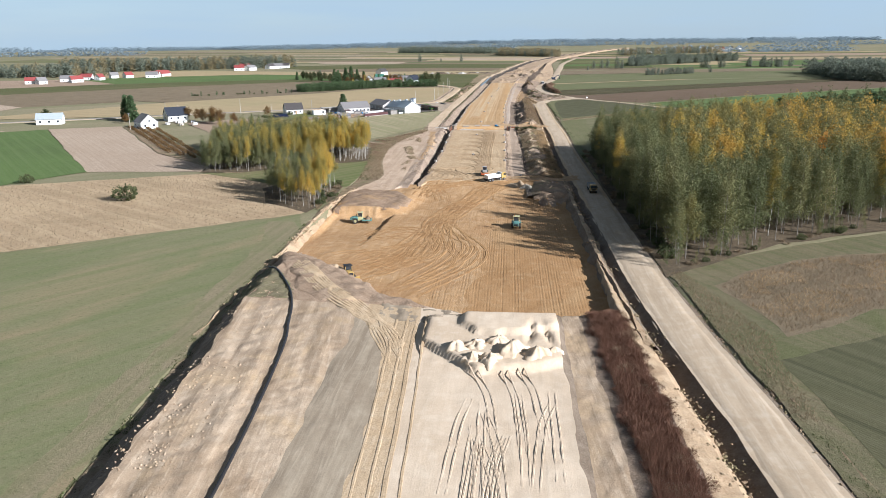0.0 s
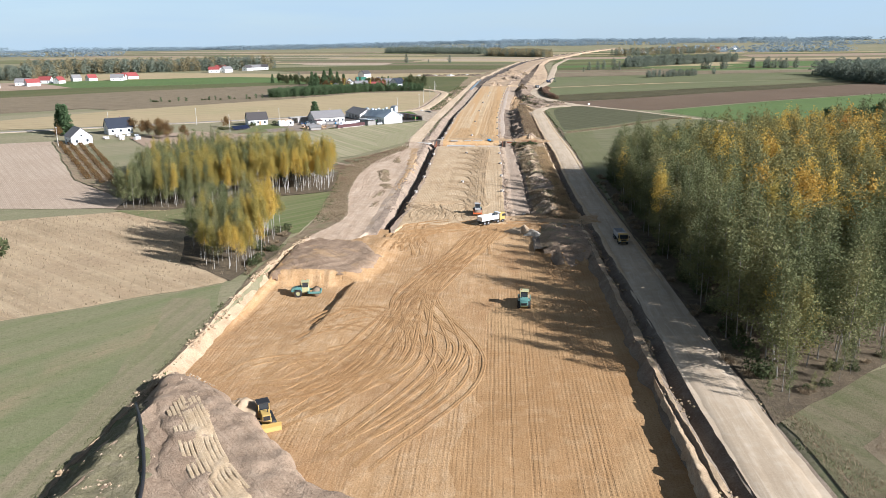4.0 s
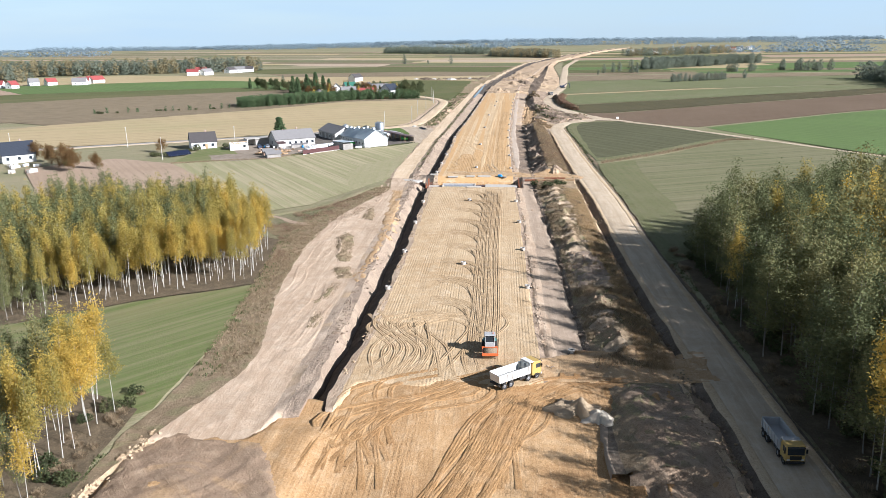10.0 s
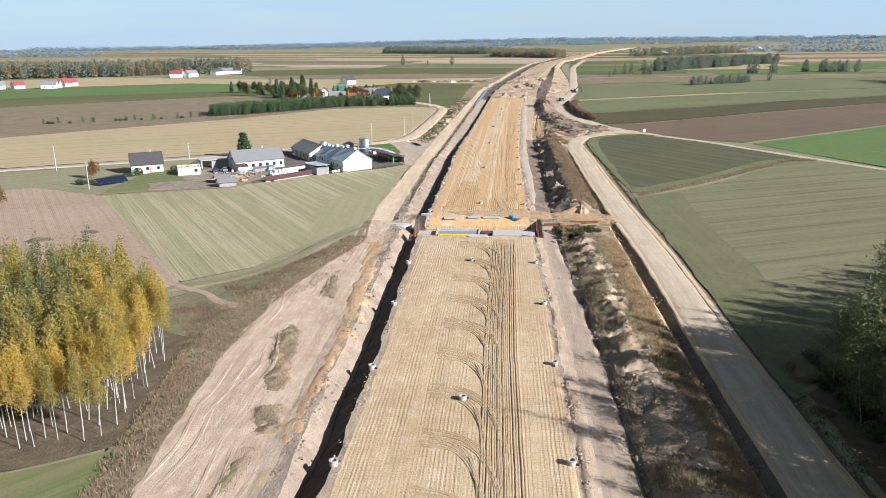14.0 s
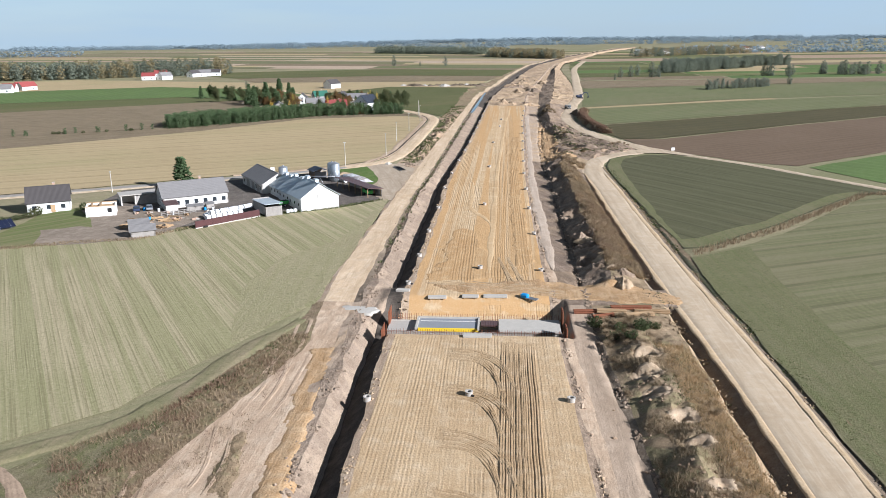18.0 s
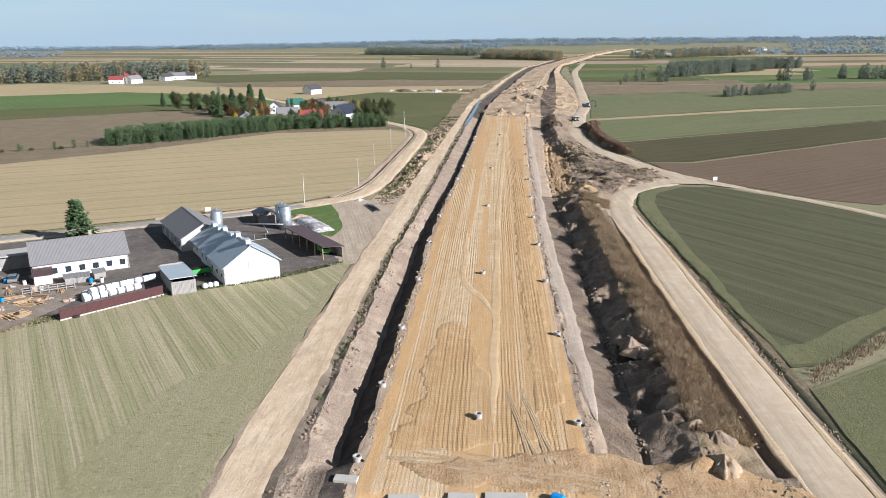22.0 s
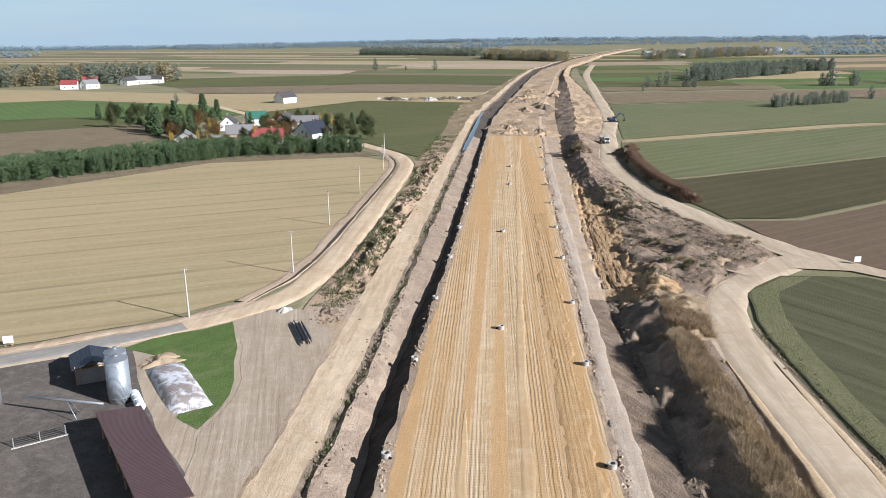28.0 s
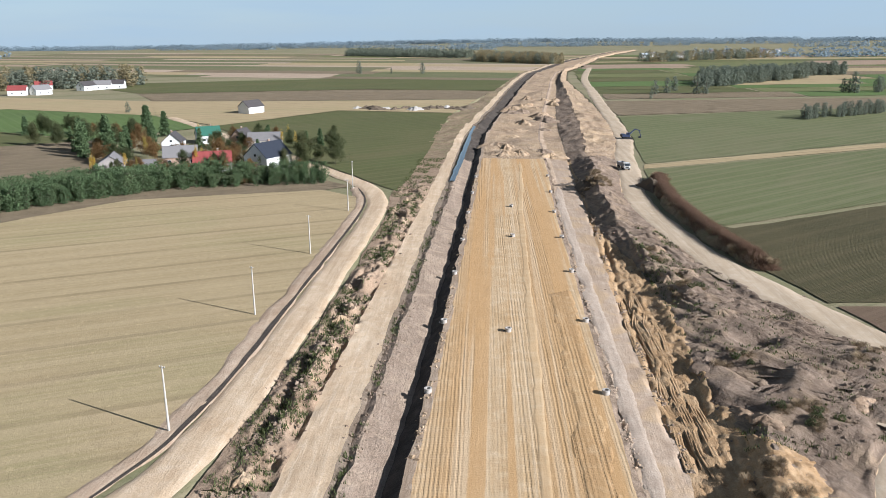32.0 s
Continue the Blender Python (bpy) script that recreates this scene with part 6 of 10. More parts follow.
make_kind("birch", 8, lambda i: tree_parts("leafy", 10 + i, 16.5, 1.3, 0.47, 300, 8, 0.14), M["leaf_birch"], M["birch"])
make_kind("alder", 8, lambda i: tree_parts("leafy", 40 + i, 17.5, 1.75, 0.2, 340, 8, 0.135), M["leaf_alder"], M["grey_bark"])
make_kind("olive_tree", 4, lambda i: tree_parts("leafy", 200 + i, 16.5, 2.5, 0.3, 330, 9, 0.17), M["leaf_olive"], M["grey_bark"])
make_kind("gold_tree", 4, lambda i: tree_parts("leafy", 210 + i, 17.0, 2.7, 0.3, 330, 9, 0.17), M["leaf_gold"], M["birch"])
make_kind("orange_tree", 3, lambda i: tree_parts("leafy", 220 + i, 16.5, 2.8, 0.3, 330, 9, 0.17), M["leaf_orange"], M["grey_bark"])
make_kind("broadleaf", 4, lambda i: tree_parts("leafy", 70 + i, 11.0, 3.3, 0.18, 420, 10, 0.22), M["leaf_dark"], M["bark"])
make_kind("rusty_tree", 3, lambda i: tree_parts("leafy", 80 + i, 9.0, 3.0, 0.16, 340, 10, 0.19), M["leaf_rust"], M["bark"])
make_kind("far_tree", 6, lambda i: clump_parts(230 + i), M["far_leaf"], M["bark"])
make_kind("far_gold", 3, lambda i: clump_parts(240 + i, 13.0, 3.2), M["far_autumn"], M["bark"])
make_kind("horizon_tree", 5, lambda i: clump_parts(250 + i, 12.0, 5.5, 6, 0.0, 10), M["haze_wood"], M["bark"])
make_kind("spruce", 3, lambda i: tree_parts("spruce", 90 + i, 15.0, 3.0, 0.08, size=0.5), M["needle"], M["bark"])
make_kind("young_pine", 4, lambda i: tree_parts("pine", 100 + i, 6.4, 1.75, 0.05, size=0.17), M["needle"], M["bark"])
make_kind("shrub", 4, lambda i: bush_parts(110 + i), M["leaf_dark"], M["bark"])
make_kind("dry_shrub", 4, lambda i: twig_parts(120 + i, 1.5, 1.4, 600), M["twig"], M["bark"])
make_kind("fruit_bush", 3, lambda i: bush_parts(140 + i, 1.3, 1.2, 260, 0.16), M["leaf_rust"], M["bark"])
make_kind("brushwood", 4, lambda i: twig_parts(150 + i, 1.7, 1.6, 640), M["twig"], M["bark"])
make_kind("red_shrub", 4, lambda i: twig_parts(130 + i, 1.3, 1.6, 900), M["russet_twig"], M["bark"])

tree_rng = np.random.default_rng(5)
KIND_LABEL = {
    "birch": ("slender white-barked birch with thin autumn crown", "birch tree"),
    "alder": ("tall alder with dull grey-green crown", "alder tree"),
    "broadleaf": ("round dark green broadleaf tree", "tree"),
    "far_tree": ("round green tree in the fields, colour paled for haze", "tree"),
    "far_gold": ("round tree turning yellow in the fields", "tree"),
    "olive_tree": ("broad olive green tree of the wood", "tree"),
    "gold_tree": ("broad tree with golden autumn crown", "tree"),
    "orange_tree": ("broad tree with orange autumn crown", "tree"),
    "rusty_tree": ("bushy tree with rusty brown leaves", "tree"),
    "spruce": ("dark conical spruce with low boughs", "spruce tree"),
    "young_pine": ("young dark green pine in the hedge", "pine tree"),
    "shrub": ("dense green shrub at the field edge", "shrub"),
    "fruit_bush": ("brown low fruit bush in a row", "bush"),
    "brushwood": ("tangled dry brown brushwood", "shrub"),
    "red_shrub": ("dense reddish brown leafless bush", "shrub"),
    "dry_shrub": ("dry brown brushwood shrub", "shrub"),
}


def plant(kind, x, y, scale=1.0, z=0.0, group="", wide=None, label=""):
    trunk, crown, _ = TREES[kind][int(tree_rng.integers(0, len(TREES[kind])))]
    ob = new(kind)
    s = scale * (tree_rng.uniform(0.66, 1.14) if kind in ("birch", "alder") else tree_rng.uniform(0.8, 1.12))
    w = s if wide is None else wide * tree_rng.uniform(0.9, 1.1)
    ob.matrix_world = pose(x, y, z, 0, 0, float(tree_rng.uniform(0, 360))) @ Matrix.Diagonal((w, w, s, 1))
    for name, me in (("trunk", trunk), ("crown", crown)):
        p = new(name, me)
        p.parent = ob
    text, cat = KIND_LABEL[kind]
    return tagged(ob, label or text, cat, group)


def inside_polygon(x, y, poly):
    r = np.zeros(len(x), bool)
    for (ax, ay), (bx, by) in zip(poly, poly[1:] + poly[:1]):
        hit = ((ay > y) != (by > y)) & (x < (bx - ax) * (y - ay) / (by - ay + 1e-9) + ax)
        r ^= hit
    return r


def scatter(poly, spacing, seed=0, jitter=0.45):
    rng = np.random.default_rng(seed)
    p = np.array(poly)
    xs, ys = np.meshgrid(np.arange(p[:, 0].min(), p[:, 0].max(), spacing), np.arange(p[:, 1].min(), p[:, 1].max(), spacing))
    x = xs.ravel() + rng.uniform(-jitter, jitter, xs.size) * spacing
    y = ys.ravel() + rng.uniform(-jitter, jitter, xs.size) * spacing
    ok = inside_polygon(x, y, poly)
    return x[ok], y[ok]


def stand(name, spots, kinds, label, category="woodland", scale=1.0, thin=1.0, trunks=True, wide=1.0, seed=1, lift=0.0):
    """Many trees that nobody could count, as one mass. kinds: names to draw from."""
    rng = np.random.default_rng(seed)
    V, F, MI, o = [], [], [], 0
    leaf = TREES[kinds[0]][0][1].materials[0]
    mats = [M["bark"], M["birch"]] + [TREES[k][0][1].materials[0] for k in dict.fromkeys(kinds)]
    slot = {k: 2 + i for i, k in enumerate(dict.fromkeys(kinds))}
    for x, y in spots:
        kind = kinds[int(rng.integers(0, len(kinds)))]
        tv, tf, cv, cf = TREES[kind][int(rng.integers(0, len(TREES[kind])))][2]
        a, s = rng.uniform(0, 6.28), scale * rng.uniform(0.7, 1.15)
        R = np.array([[math.cos(a), -math.sin(a), 0], [math.sin(a), math.cos(a), 0], [0, 0, 1]])
        keep = cf if thin >= 1 else cf[rng.random(len(cf)) < thin]
        vv = cv.reshape(-1, 3, 3)[keep[:, 0] // 3].reshape(-1, 3)
        size_up = 1.0 if thin >= 1 else thin ** -0.36
        if size_up > 1:
            q = vv.reshape(-1, 3, 3)
            mid = q.mean(1, keepdims=True)
            vv = (mid + (q - mid) * size_up).reshape(-1, 3)
        vv = (vv * np.array([s * wide, s * wide, s])) @ R.T + np.array([x, y, lift])
        V.append(vv)
        F.extend((np.arange(len(vv)).reshape(-1, 3) + o).tolist())
        MI.extend([slot[kind]] * (len(vv) // 3))
        o += len(vv)
        if trunks:
            n = 8 * 6
            V.append((tv[:n] * s) @ R.T + np.array([x, y, 0]))
            body = [t for t in tf if max(t) < n and len(t) == 4]
            F.extend([tuple(i + o for i in t) for t in body])
            MI.extend([1 if kind == "birch" else 0] * len(body))
            o += n
    me = bpy.data.meshes.new(name)
    me.from_pydata(np.concatenate(V).tolist(), [], F)
    for m in mats:
        me.materials.append(m)
    me.polygons.foreach_set("material_index", MI)
    me.update()
    return tagged(new(name, me), label, category, kind="stuff")


def edge_distance(x, y, line):
    """How far points lie from an open line."""
    best = np.full(len(x), 1e9)
    for (ax, ay), (bx, by) in zip(line, line[1:]):
        dx, dy = bx - ax, by - ay
        t = np.clip(((x - ax) * dx + (y - ay) * dy) / (dx * dx + dy * dy), 0, 1)
        best = np.minimum(best, np.hypot(x - ax - t * dx, y - ay - t * dy))
    return best


# the mixed wood east of the haul road
wood_e = [(34.5, 157), (63, 182), (97, 200), (150, 231), (215, 255), (215, 440), (196, 444), (140, 400), (100, 368), (75, 346), (52, 336), (40, 327), (33.8, 318.5), (32.6, 262), (33.2, 200)]
x, y = scatter(wood_e, 3.8, 11)
d = edge_distance(x, y, [(97, 200), (63, 182), (34.5, 157), (33.2, 200), (32.6, 262), (33.8, 318.5), (40, 327), (52, 336)])
order = np.argsort(d)
for i in order[:220]:
    pick = tree_rng.random()
    kind = "birch" if pick < (0.05 if x[i] < 45 else 0.09) else "olive_tree" if pick > 0.9 and d[i] > 3 else "alder"
    plant(kind, float(x[i]), float(y[i]), (1.1 if kind != "olive_tree" else 1.0) * (0.95 if y[i] > 300 else 1.0), group="trees of the mixed wood", wide=1.25 if kind == "alder" and x[i] < 62 and y[i] > 165 else None)
stand("mixed_wood", [(x[i], y[i]) for i in order[220:350]], ["alder", "alder", "olive_tree", "alder", "birch"], "dense green belt just inside the mixed wood", scale=1.08, thin=0.8, wide=1.2, seed=10)
rest = np.array([(x[i], y[i]) for i in order[350:]])
warm = 0.36 + 0.45 * fractal(rest[:, 0], rest[:, 1], 22, 3, 91) + 0.30 * step(55, 90, rest[:, 0]) * step(200, 240, rest[:, 1]) - 0.25 * (rest[:, 0] > 140)
east = rest[:, 0] > 128
green_part, warm_part, fiery = warm < 0.52, (warm >= 0.52) & (warm < 0.92), warm >= 0.92
stand("mixed_wood", rest[green_part & ~east], ["alder", "olive_tree", "alder", "olive_tree", "birch"], "dull green interior of the mixed wood", scale=1.08, thin=0.30, seed=2)
stand("mixed_wood", rest[warm_part & ~east], ["olive_tree", "gold_tree", "olive_tree", "birch", "alder"], "yellowing interior of the mixed wood", scale=1.08, thin=0.30, seed=6)
stand("mixed_wood", rest[fiery & ~east], ["gold_tree", "orange_tree", "gold_tree", "olive_tree", "gold_tree"], "golden and orange interior of the mixed wood", scale=1.1, thin=0.32, seed=8)
stand("mixed_wood", rest[east & (rest[:, 1] < 380)], ["olive_tree", "gold_tree", "alder", "olive_tree"], "far part of the mixed autumn wood", scale=1.08, thin=0.13, trunks=False, seed=3)
stand("mixed_wood", rest[east & (rest[:, 1] >= 380)], ["spruce", "alder", "spruce"], "dark conifers at the far end of the wood", scale=1.1, thin=0.2, trunks=False, seed=9)
for i in range(16):
    t = tree_rng.random()
    plant("alder", 33.5 + 63 * t + float(tree_rng.normal(0, 1.2)), 156.5 + 44 * t + float(tree_rng.normal(0, 1.2)), float(tree_rng.uniform(0.2, 0.45)), group="young trees along the wood", label="young alder at the edge of the wood")
for i in range(70):
    t = tree_rng.random()
    if i % 3 == 1:
        plant("shrub" if i % 2 else "brushwood", 35 + 62 * t + float(tree_rng.uniform(0, 4)), 159.5 + 43 * t + float(tree_rng.uniform(0, 3)), float(tree_rng.uniform(0.35, 0.7)), group="undergrowth of the wood")
    else:
        plant("shrub", 34.2 + float(tree_rng.uniform(0, 3)), 165 + 165 * t, float(tree_rng.uniform(0.5, 1.1)), group="undergrowth of the wood")
for i in range(30):
    plant("dry_shrub", 32.0 + float(tree_rng.normal(0, 0.5)), 165 + 165 * float(tree_rng.random()), 0.8, group="brush along the wood")

# birch groves west of the works
grove_w = [(-113, 271), (-98, 271.5), (-78, 287), (-55.5, 302), (-58, 318), (-63, 331), (-75, 343), (-118, 354), (-130, 330), (-117, 296)]
x, y = scatter(grove_w, 2.4, 12)
d = edge_distance(x, y, [(-117, 296), (-113, 271), (-98, 271.5), (-78, 287), (-55.5, 302), (-58, 318), (-63, 331)])
order = np.argsort(d)
for i in order[:200]:
    kind = "birch" if tree_rng.random() < np.interp(x[i], [-108, -92, -80], [0.05, 0.3, 0.95]) else "alder"
    plant(kind, float(x[i]), float(y[i]), 0.80 if kind == "birch" else 0.70, group="trees of the western grove")
rest = [(x[i], y[i]) for i in order[200:]]
stand("birch_grove", [p for p in rest if p[0] > -93], ["birch", "birch", "birch", "alder"], "interior of the yellow birch grove", scale=0.82, thin=0.5, seed=4)
stand("alder_grove", [p for p in rest if p[0] <= -93], ["alder", "alder", "birch"], "interior of the dark alder grove", scale=0.72, thin=0.3, seed=5)
clump = [(-57, 208.5), (-69, 219), (-77, 237), (-72, 249), (-62, 249), (-56, 245), (-54.5, 225)]
x, y = scatter(clump, 2.8, 13)
for i in range(len(x)):
    kind = "birch" if tree_rng.random() < np.interp(x[i], [-74, -64, -58], [0.05, 0.5, 0.9]) else "alder"
    plant(kind, float(x[i]), float(y[i]), float(np.interp(y[i], [208, 228, 250], [0.55, 0.72, 0.86])), group="trees of the young clump")
for i in range(40):
    t = tree_rng.random()
    plant("dry_shrub" if i % 3 else "shrub", -54.2 - 8 * t * tree_rng.random(), 206 + 45 * t, 0.6, group="undergrowth of the young clump")

# single trees and bushes in the fields
plant("shrub", -116.2, 220.5, 2.2, label="round dull green bush alone in dry grass")
plant("shrub", -165, 247, 1.2, label="low green bush at the crop edge")
for px, py, s in ((-221, 440, 1.12), (-226, 446, 1.2), (-231, 449, 1.0)):
    plant("spruce", px, py, s, group="spruces by the white cottage")
plant("rusty_tree", -222, 432, 0.7)
for px, py, s in ((-163, 425, 1.0), (-170, 431, 1.05), (-178, 436, 0.9), (-157, 430, 0.8), (-185, 446, 0.7), (-193, 450, 0.75)):
    plant("rusty_tree", px, py, s, group="rusty trees by the cottages")
plant("spruce", -173, 438, 0.6)
plant("broadleaf", -276, 441, 0.8)
plant("rusty_tree", -151, 473, 0.75)
plant("spruce", -111.5, 519, 0.66, wide=1.0, label="broad dark pine behind the long house")
for px, py in ((-139, 482), (-128, 487), (-150, 462)):
    plant("shrub", px, py, 0.8, group="garden shrubs")
# rows of bushes in the orchard plot
for r in range(4):
    a, b = Vector((-208 + r * 6, 408 - r * 2, 0)), Vector((-146 + r * 8.5, 318 - r * 7, 0))
    for j in range(26):
        q = a.lerp(b, j / 25)
        plant("fruit_bush", q.x, q.y, 0.95, group="orchard rows", label="brown low fruit bush in a row")
# pine hedge and the hamlet's trees
hedge = [(-183, 676), (-150, 704), (-120, 735), (-95, 744), (-70, 749)]
hp = path_points(hedge, 1.6)
deep = []
for i, (px, py) in enumerate(hp):
    for r in range(6 if px < -125 else 4 if px < -105 else 2):
        if r in (2, 4):
            deep.append((px - 0.9 * r + float(tree_rng.normal(0, 0.9)), py + 2.3 * r + float(tree_rng.normal(0, 0.9))))
        elif tree_rng.random() < 0.88:
            plant("young_pine", px - 0.9 * r + float(tree_rng.normal(0, 0.9)), py + 2.3 * r + float(tree_rng.normal(0, 0.9)), float(tree_rng.uniform(0.65, 1.25)) * (0.95 if px < -105 else 0.7), group="pine hedge")
for i, (px, py) in enumerate(hp):
    for r in (6, 7, 8, 9) if px < -128 else (4, 5, 6) if px < -100 else (2, 3):
        deep.append((px - 0.9 * r + float(tree_rng.normal(0, 1.2)), py + 2.3 * r + float(tree_rng.normal(0, 1.2))))
for kind, px, py, s in (("broadleaf", -83.5, 782.6, 1.0), ("spruce", -179, 807, 0.95), ("spruce", -172, 812, 1.0), ("spruce", -167, 819, 0.9), ("spruce", -176, 800, 0.8), ("rusty_tree", -160, 790, 0.8), ("rusty_tree", -151, 801, 0.9), ("rusty_tree", -145, 793, 0.75), ("broadleaf", -156, 783, 0.7), ("rusty_tree", -113, 766, 0.6), ("broadleaf", -127, 776, 0.55), ("rusty_tree", -101, 771, 0.55), ("broadleaf", -204, 832, 1.0), ("broadleaf", -215, 833, 0.9), ("broadleaf", -96, 790, 0.7), ("spruce", -186, 815, 0.9)):
    plant(kind, px, py, s, group="trees round the hamlet's houses")
stand("pine_thicket", deep, ["young_pine"], "inner rows of the young pine hedge", "pines", 1.0, trunks=False, seed=33)
for i in range(26):
    t = float(tree_rng.random())
    plant("young_pine" if i % 2 else "shrub", -183 - 90 * t, 676 - 45 * t + float(tree_rng.normal(0, 1.0)), 0.55, group="low bushes along the heath")
for kind, px, py, s in (("spruce", -160, 800, 0.75), ("spruce", -153, 812, 0.8), ("spruce", -168, 806, 0.75), ("spruce", -140, 830, 0.7), ("broadleaf", -185, 835, 0.95), ("broadleaf", -176, 845, 0.8), ("broadleaf", -196, 842, 0.8), ("rusty_tree", -165, 790, 1.0), ("rusty_tree", -158, 782, 0.9), ("birch", -148, 795, 0.5), ("broadleaf", -150, 782, 0.7), ("rusty_tree", -136, 800, 0.7), ("rusty_tree", -110, 778, 0.75), ("rusty_tree", -104, 782, 0.6), ("broadleaf", -96, 790, 0.6), ("broadleaf", -118, 800, 0.6), ("rusty_tree", -130, 845, 0.8), ("broadleaf", -122, 858, 0.6), ("rusty_tree", -112, 850, 0.7), ("broadleaf", -73, 786, 1.05), ("broadleaf", -88, 770, 0.45), ("shrub", -80, 762, 1.2), ("shrub", -74, 760, 1.1), ("shrub", -94, 764, 1.2), ("broadleaf", -206, 860, 0.7), ("spruce", -207, 848, 0.5), ("birch", -125, 790, 0.45), ("broadleaf", -130, 815, 0.6)):
    plant(kind, px, py, s, group="trees of the hamlet")
for i in range(34):
    px, py = -155 + 75 * float(tree_rng.random()), 768 + 85 * float(tree_rng.random())
    plant(("broadleaf", "rusty_tree", "broadleaf", "spruce", "shrub", "birch")[i % 6], px, py, (0.55, 0.6, 0.7, 0.5, 1.2, 0.5)[i % 6], group="trees of the hamlet")
for kind, px, py, s in (("broadleaf", -194, 831, 0.8), ("spruce", -190, 846, 0.85), ("rusty_tree", -186, 850, 1.1), ("broadleaf", -182, 858, 1.0), ("spruce", -176, 862, 0.95), ("spruce", -171, 868, 0.9), ("rusty_tree", -170, 838, 1.0), ("broadleaf", -176, 826, 0.9), ("rusty_tree", -178, 815, 0.8), ("rusty_tree", -166, 822, 0.9), ("broadleaf", -161, 830, 0.8), ("rusty_tree", -115, 779, 1.0), ("rusty_tree", -110, 783, 0.9), ("rusty_tree", -168, 795, 0.7), ("broadleaf", -228, 868, 0.8), ("broadleaf", -234, 872, 0.85), ("spruce", -240, 868, 0.6), ("broadleaf", -216, 870, 0.8), ("rusty_tree", -208, 872, 0.75), ("broadleaf", -222, 876, 0.7), ("rusty_tree", -140, 768, 0.55), ("broadleaf", -97, 774, 0.55), ("broadleaf", -90, 778, 0.6), ("broadleaf", -84, 781, 0.55), ("broadleaf", -122, 832, 0.6), ("broadleaf", -116, 838, 0.65)):
    plant(kind, px, py, s, group="trees of the hamlet")
for i in range(60):
    t = float(tree_rng.random())
    px = -150 + 78 * t
    py = np.interp(px, [-150, -120, -95, -70], [712, 742, 751, 756]) + float(tree_rng.normal(0, 1.5))
    plant("shrub" if i % 3 else "fruit_bush", px, float(py), 0.9 if i % 3 else 1.3, group="bushes along the hedge")
for i in range(16):
    px = -158 + 60 * float(tree_rng.random())
    plant(("rusty_tree", "birch", "broadleaf")[i % 3], px, float(np.interp(px, [-158, -98], [764, 764]) + tree_rng.uniform(-4, 5)), (0.5, 0.42, 0.42)[i % 3], group="trees of the hamlet")
# far trees east
for kind, px, py, s in (("far_tree", 117, 1125, 1.1), ("far_tree", 130, 1140, 1.1), ("far_tree", 141, 1161, 1.0), ("far_tree", 150, 1126, 1.35), ("far_tree", 157, 1126, 1.3), ("far_tree", 105, 1080, 0.5), ("far_tree", 249, 1006, 0.9), ("far_tree", -167, 1450, 1.2), ("far_tree", -90, 1446, 1.1), ("far_tree", -128, 1452, 0.7), ("far_tree", -240, 980, 0.6), ("far_tree", 368, 972, 1.0)):
    plant(kind, px, py, s, group="lone trees in the fields")
x, y = scatter([(160, 940), (226, 980), (224, 986), (158, 948)], 4.0, 14)
for i in range(len(x)):
    plant("far_tree", float(x[i]), float(y[i]), 0.65, group="tree row by the drain")


def woods(name, poly, spacing, kinds, label, scale=1.0, thin=0.35, seed=7, wide=1.3, lift=0.0):
    x, y = scatter(poly, spacing, seed)
    return stand(name, list(zip(x, y)), kinds, label, scale=scale, thin=thin, trunks=False, seed=seed, wide=wide, lift=lift)


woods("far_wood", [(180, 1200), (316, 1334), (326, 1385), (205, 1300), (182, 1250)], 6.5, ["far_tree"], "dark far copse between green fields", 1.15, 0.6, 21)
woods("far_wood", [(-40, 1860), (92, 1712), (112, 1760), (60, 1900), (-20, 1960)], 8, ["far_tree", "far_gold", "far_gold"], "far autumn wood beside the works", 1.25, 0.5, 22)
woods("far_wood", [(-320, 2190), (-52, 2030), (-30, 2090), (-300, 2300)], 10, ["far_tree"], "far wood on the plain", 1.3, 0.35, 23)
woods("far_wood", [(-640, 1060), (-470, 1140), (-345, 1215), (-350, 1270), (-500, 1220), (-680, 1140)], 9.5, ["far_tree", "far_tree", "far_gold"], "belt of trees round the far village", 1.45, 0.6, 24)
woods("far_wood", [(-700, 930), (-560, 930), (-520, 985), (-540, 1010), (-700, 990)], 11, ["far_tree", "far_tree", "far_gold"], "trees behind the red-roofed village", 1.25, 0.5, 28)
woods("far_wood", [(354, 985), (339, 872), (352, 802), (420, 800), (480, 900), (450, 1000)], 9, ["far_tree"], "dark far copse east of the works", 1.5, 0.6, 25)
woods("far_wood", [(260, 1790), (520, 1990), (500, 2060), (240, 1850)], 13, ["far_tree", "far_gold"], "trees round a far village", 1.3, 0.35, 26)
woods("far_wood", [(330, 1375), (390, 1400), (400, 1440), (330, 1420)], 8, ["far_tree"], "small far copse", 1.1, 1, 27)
for cx, cy, n in ((277, 1144, 3), (300, 1142, 3), (345, 1171, 3), (362, 1169, 5), (380, 1167, 5), (394, 1166, 3)):
    for j in range(n):
        plant("far_tree", cx + float(tree_rng.normal(0, 5)), cy + float(tree_rng.normal(0, 5)), float(tree_rng.uniform(0.9, 1.3)), group="tree clumps in the eastern fields")
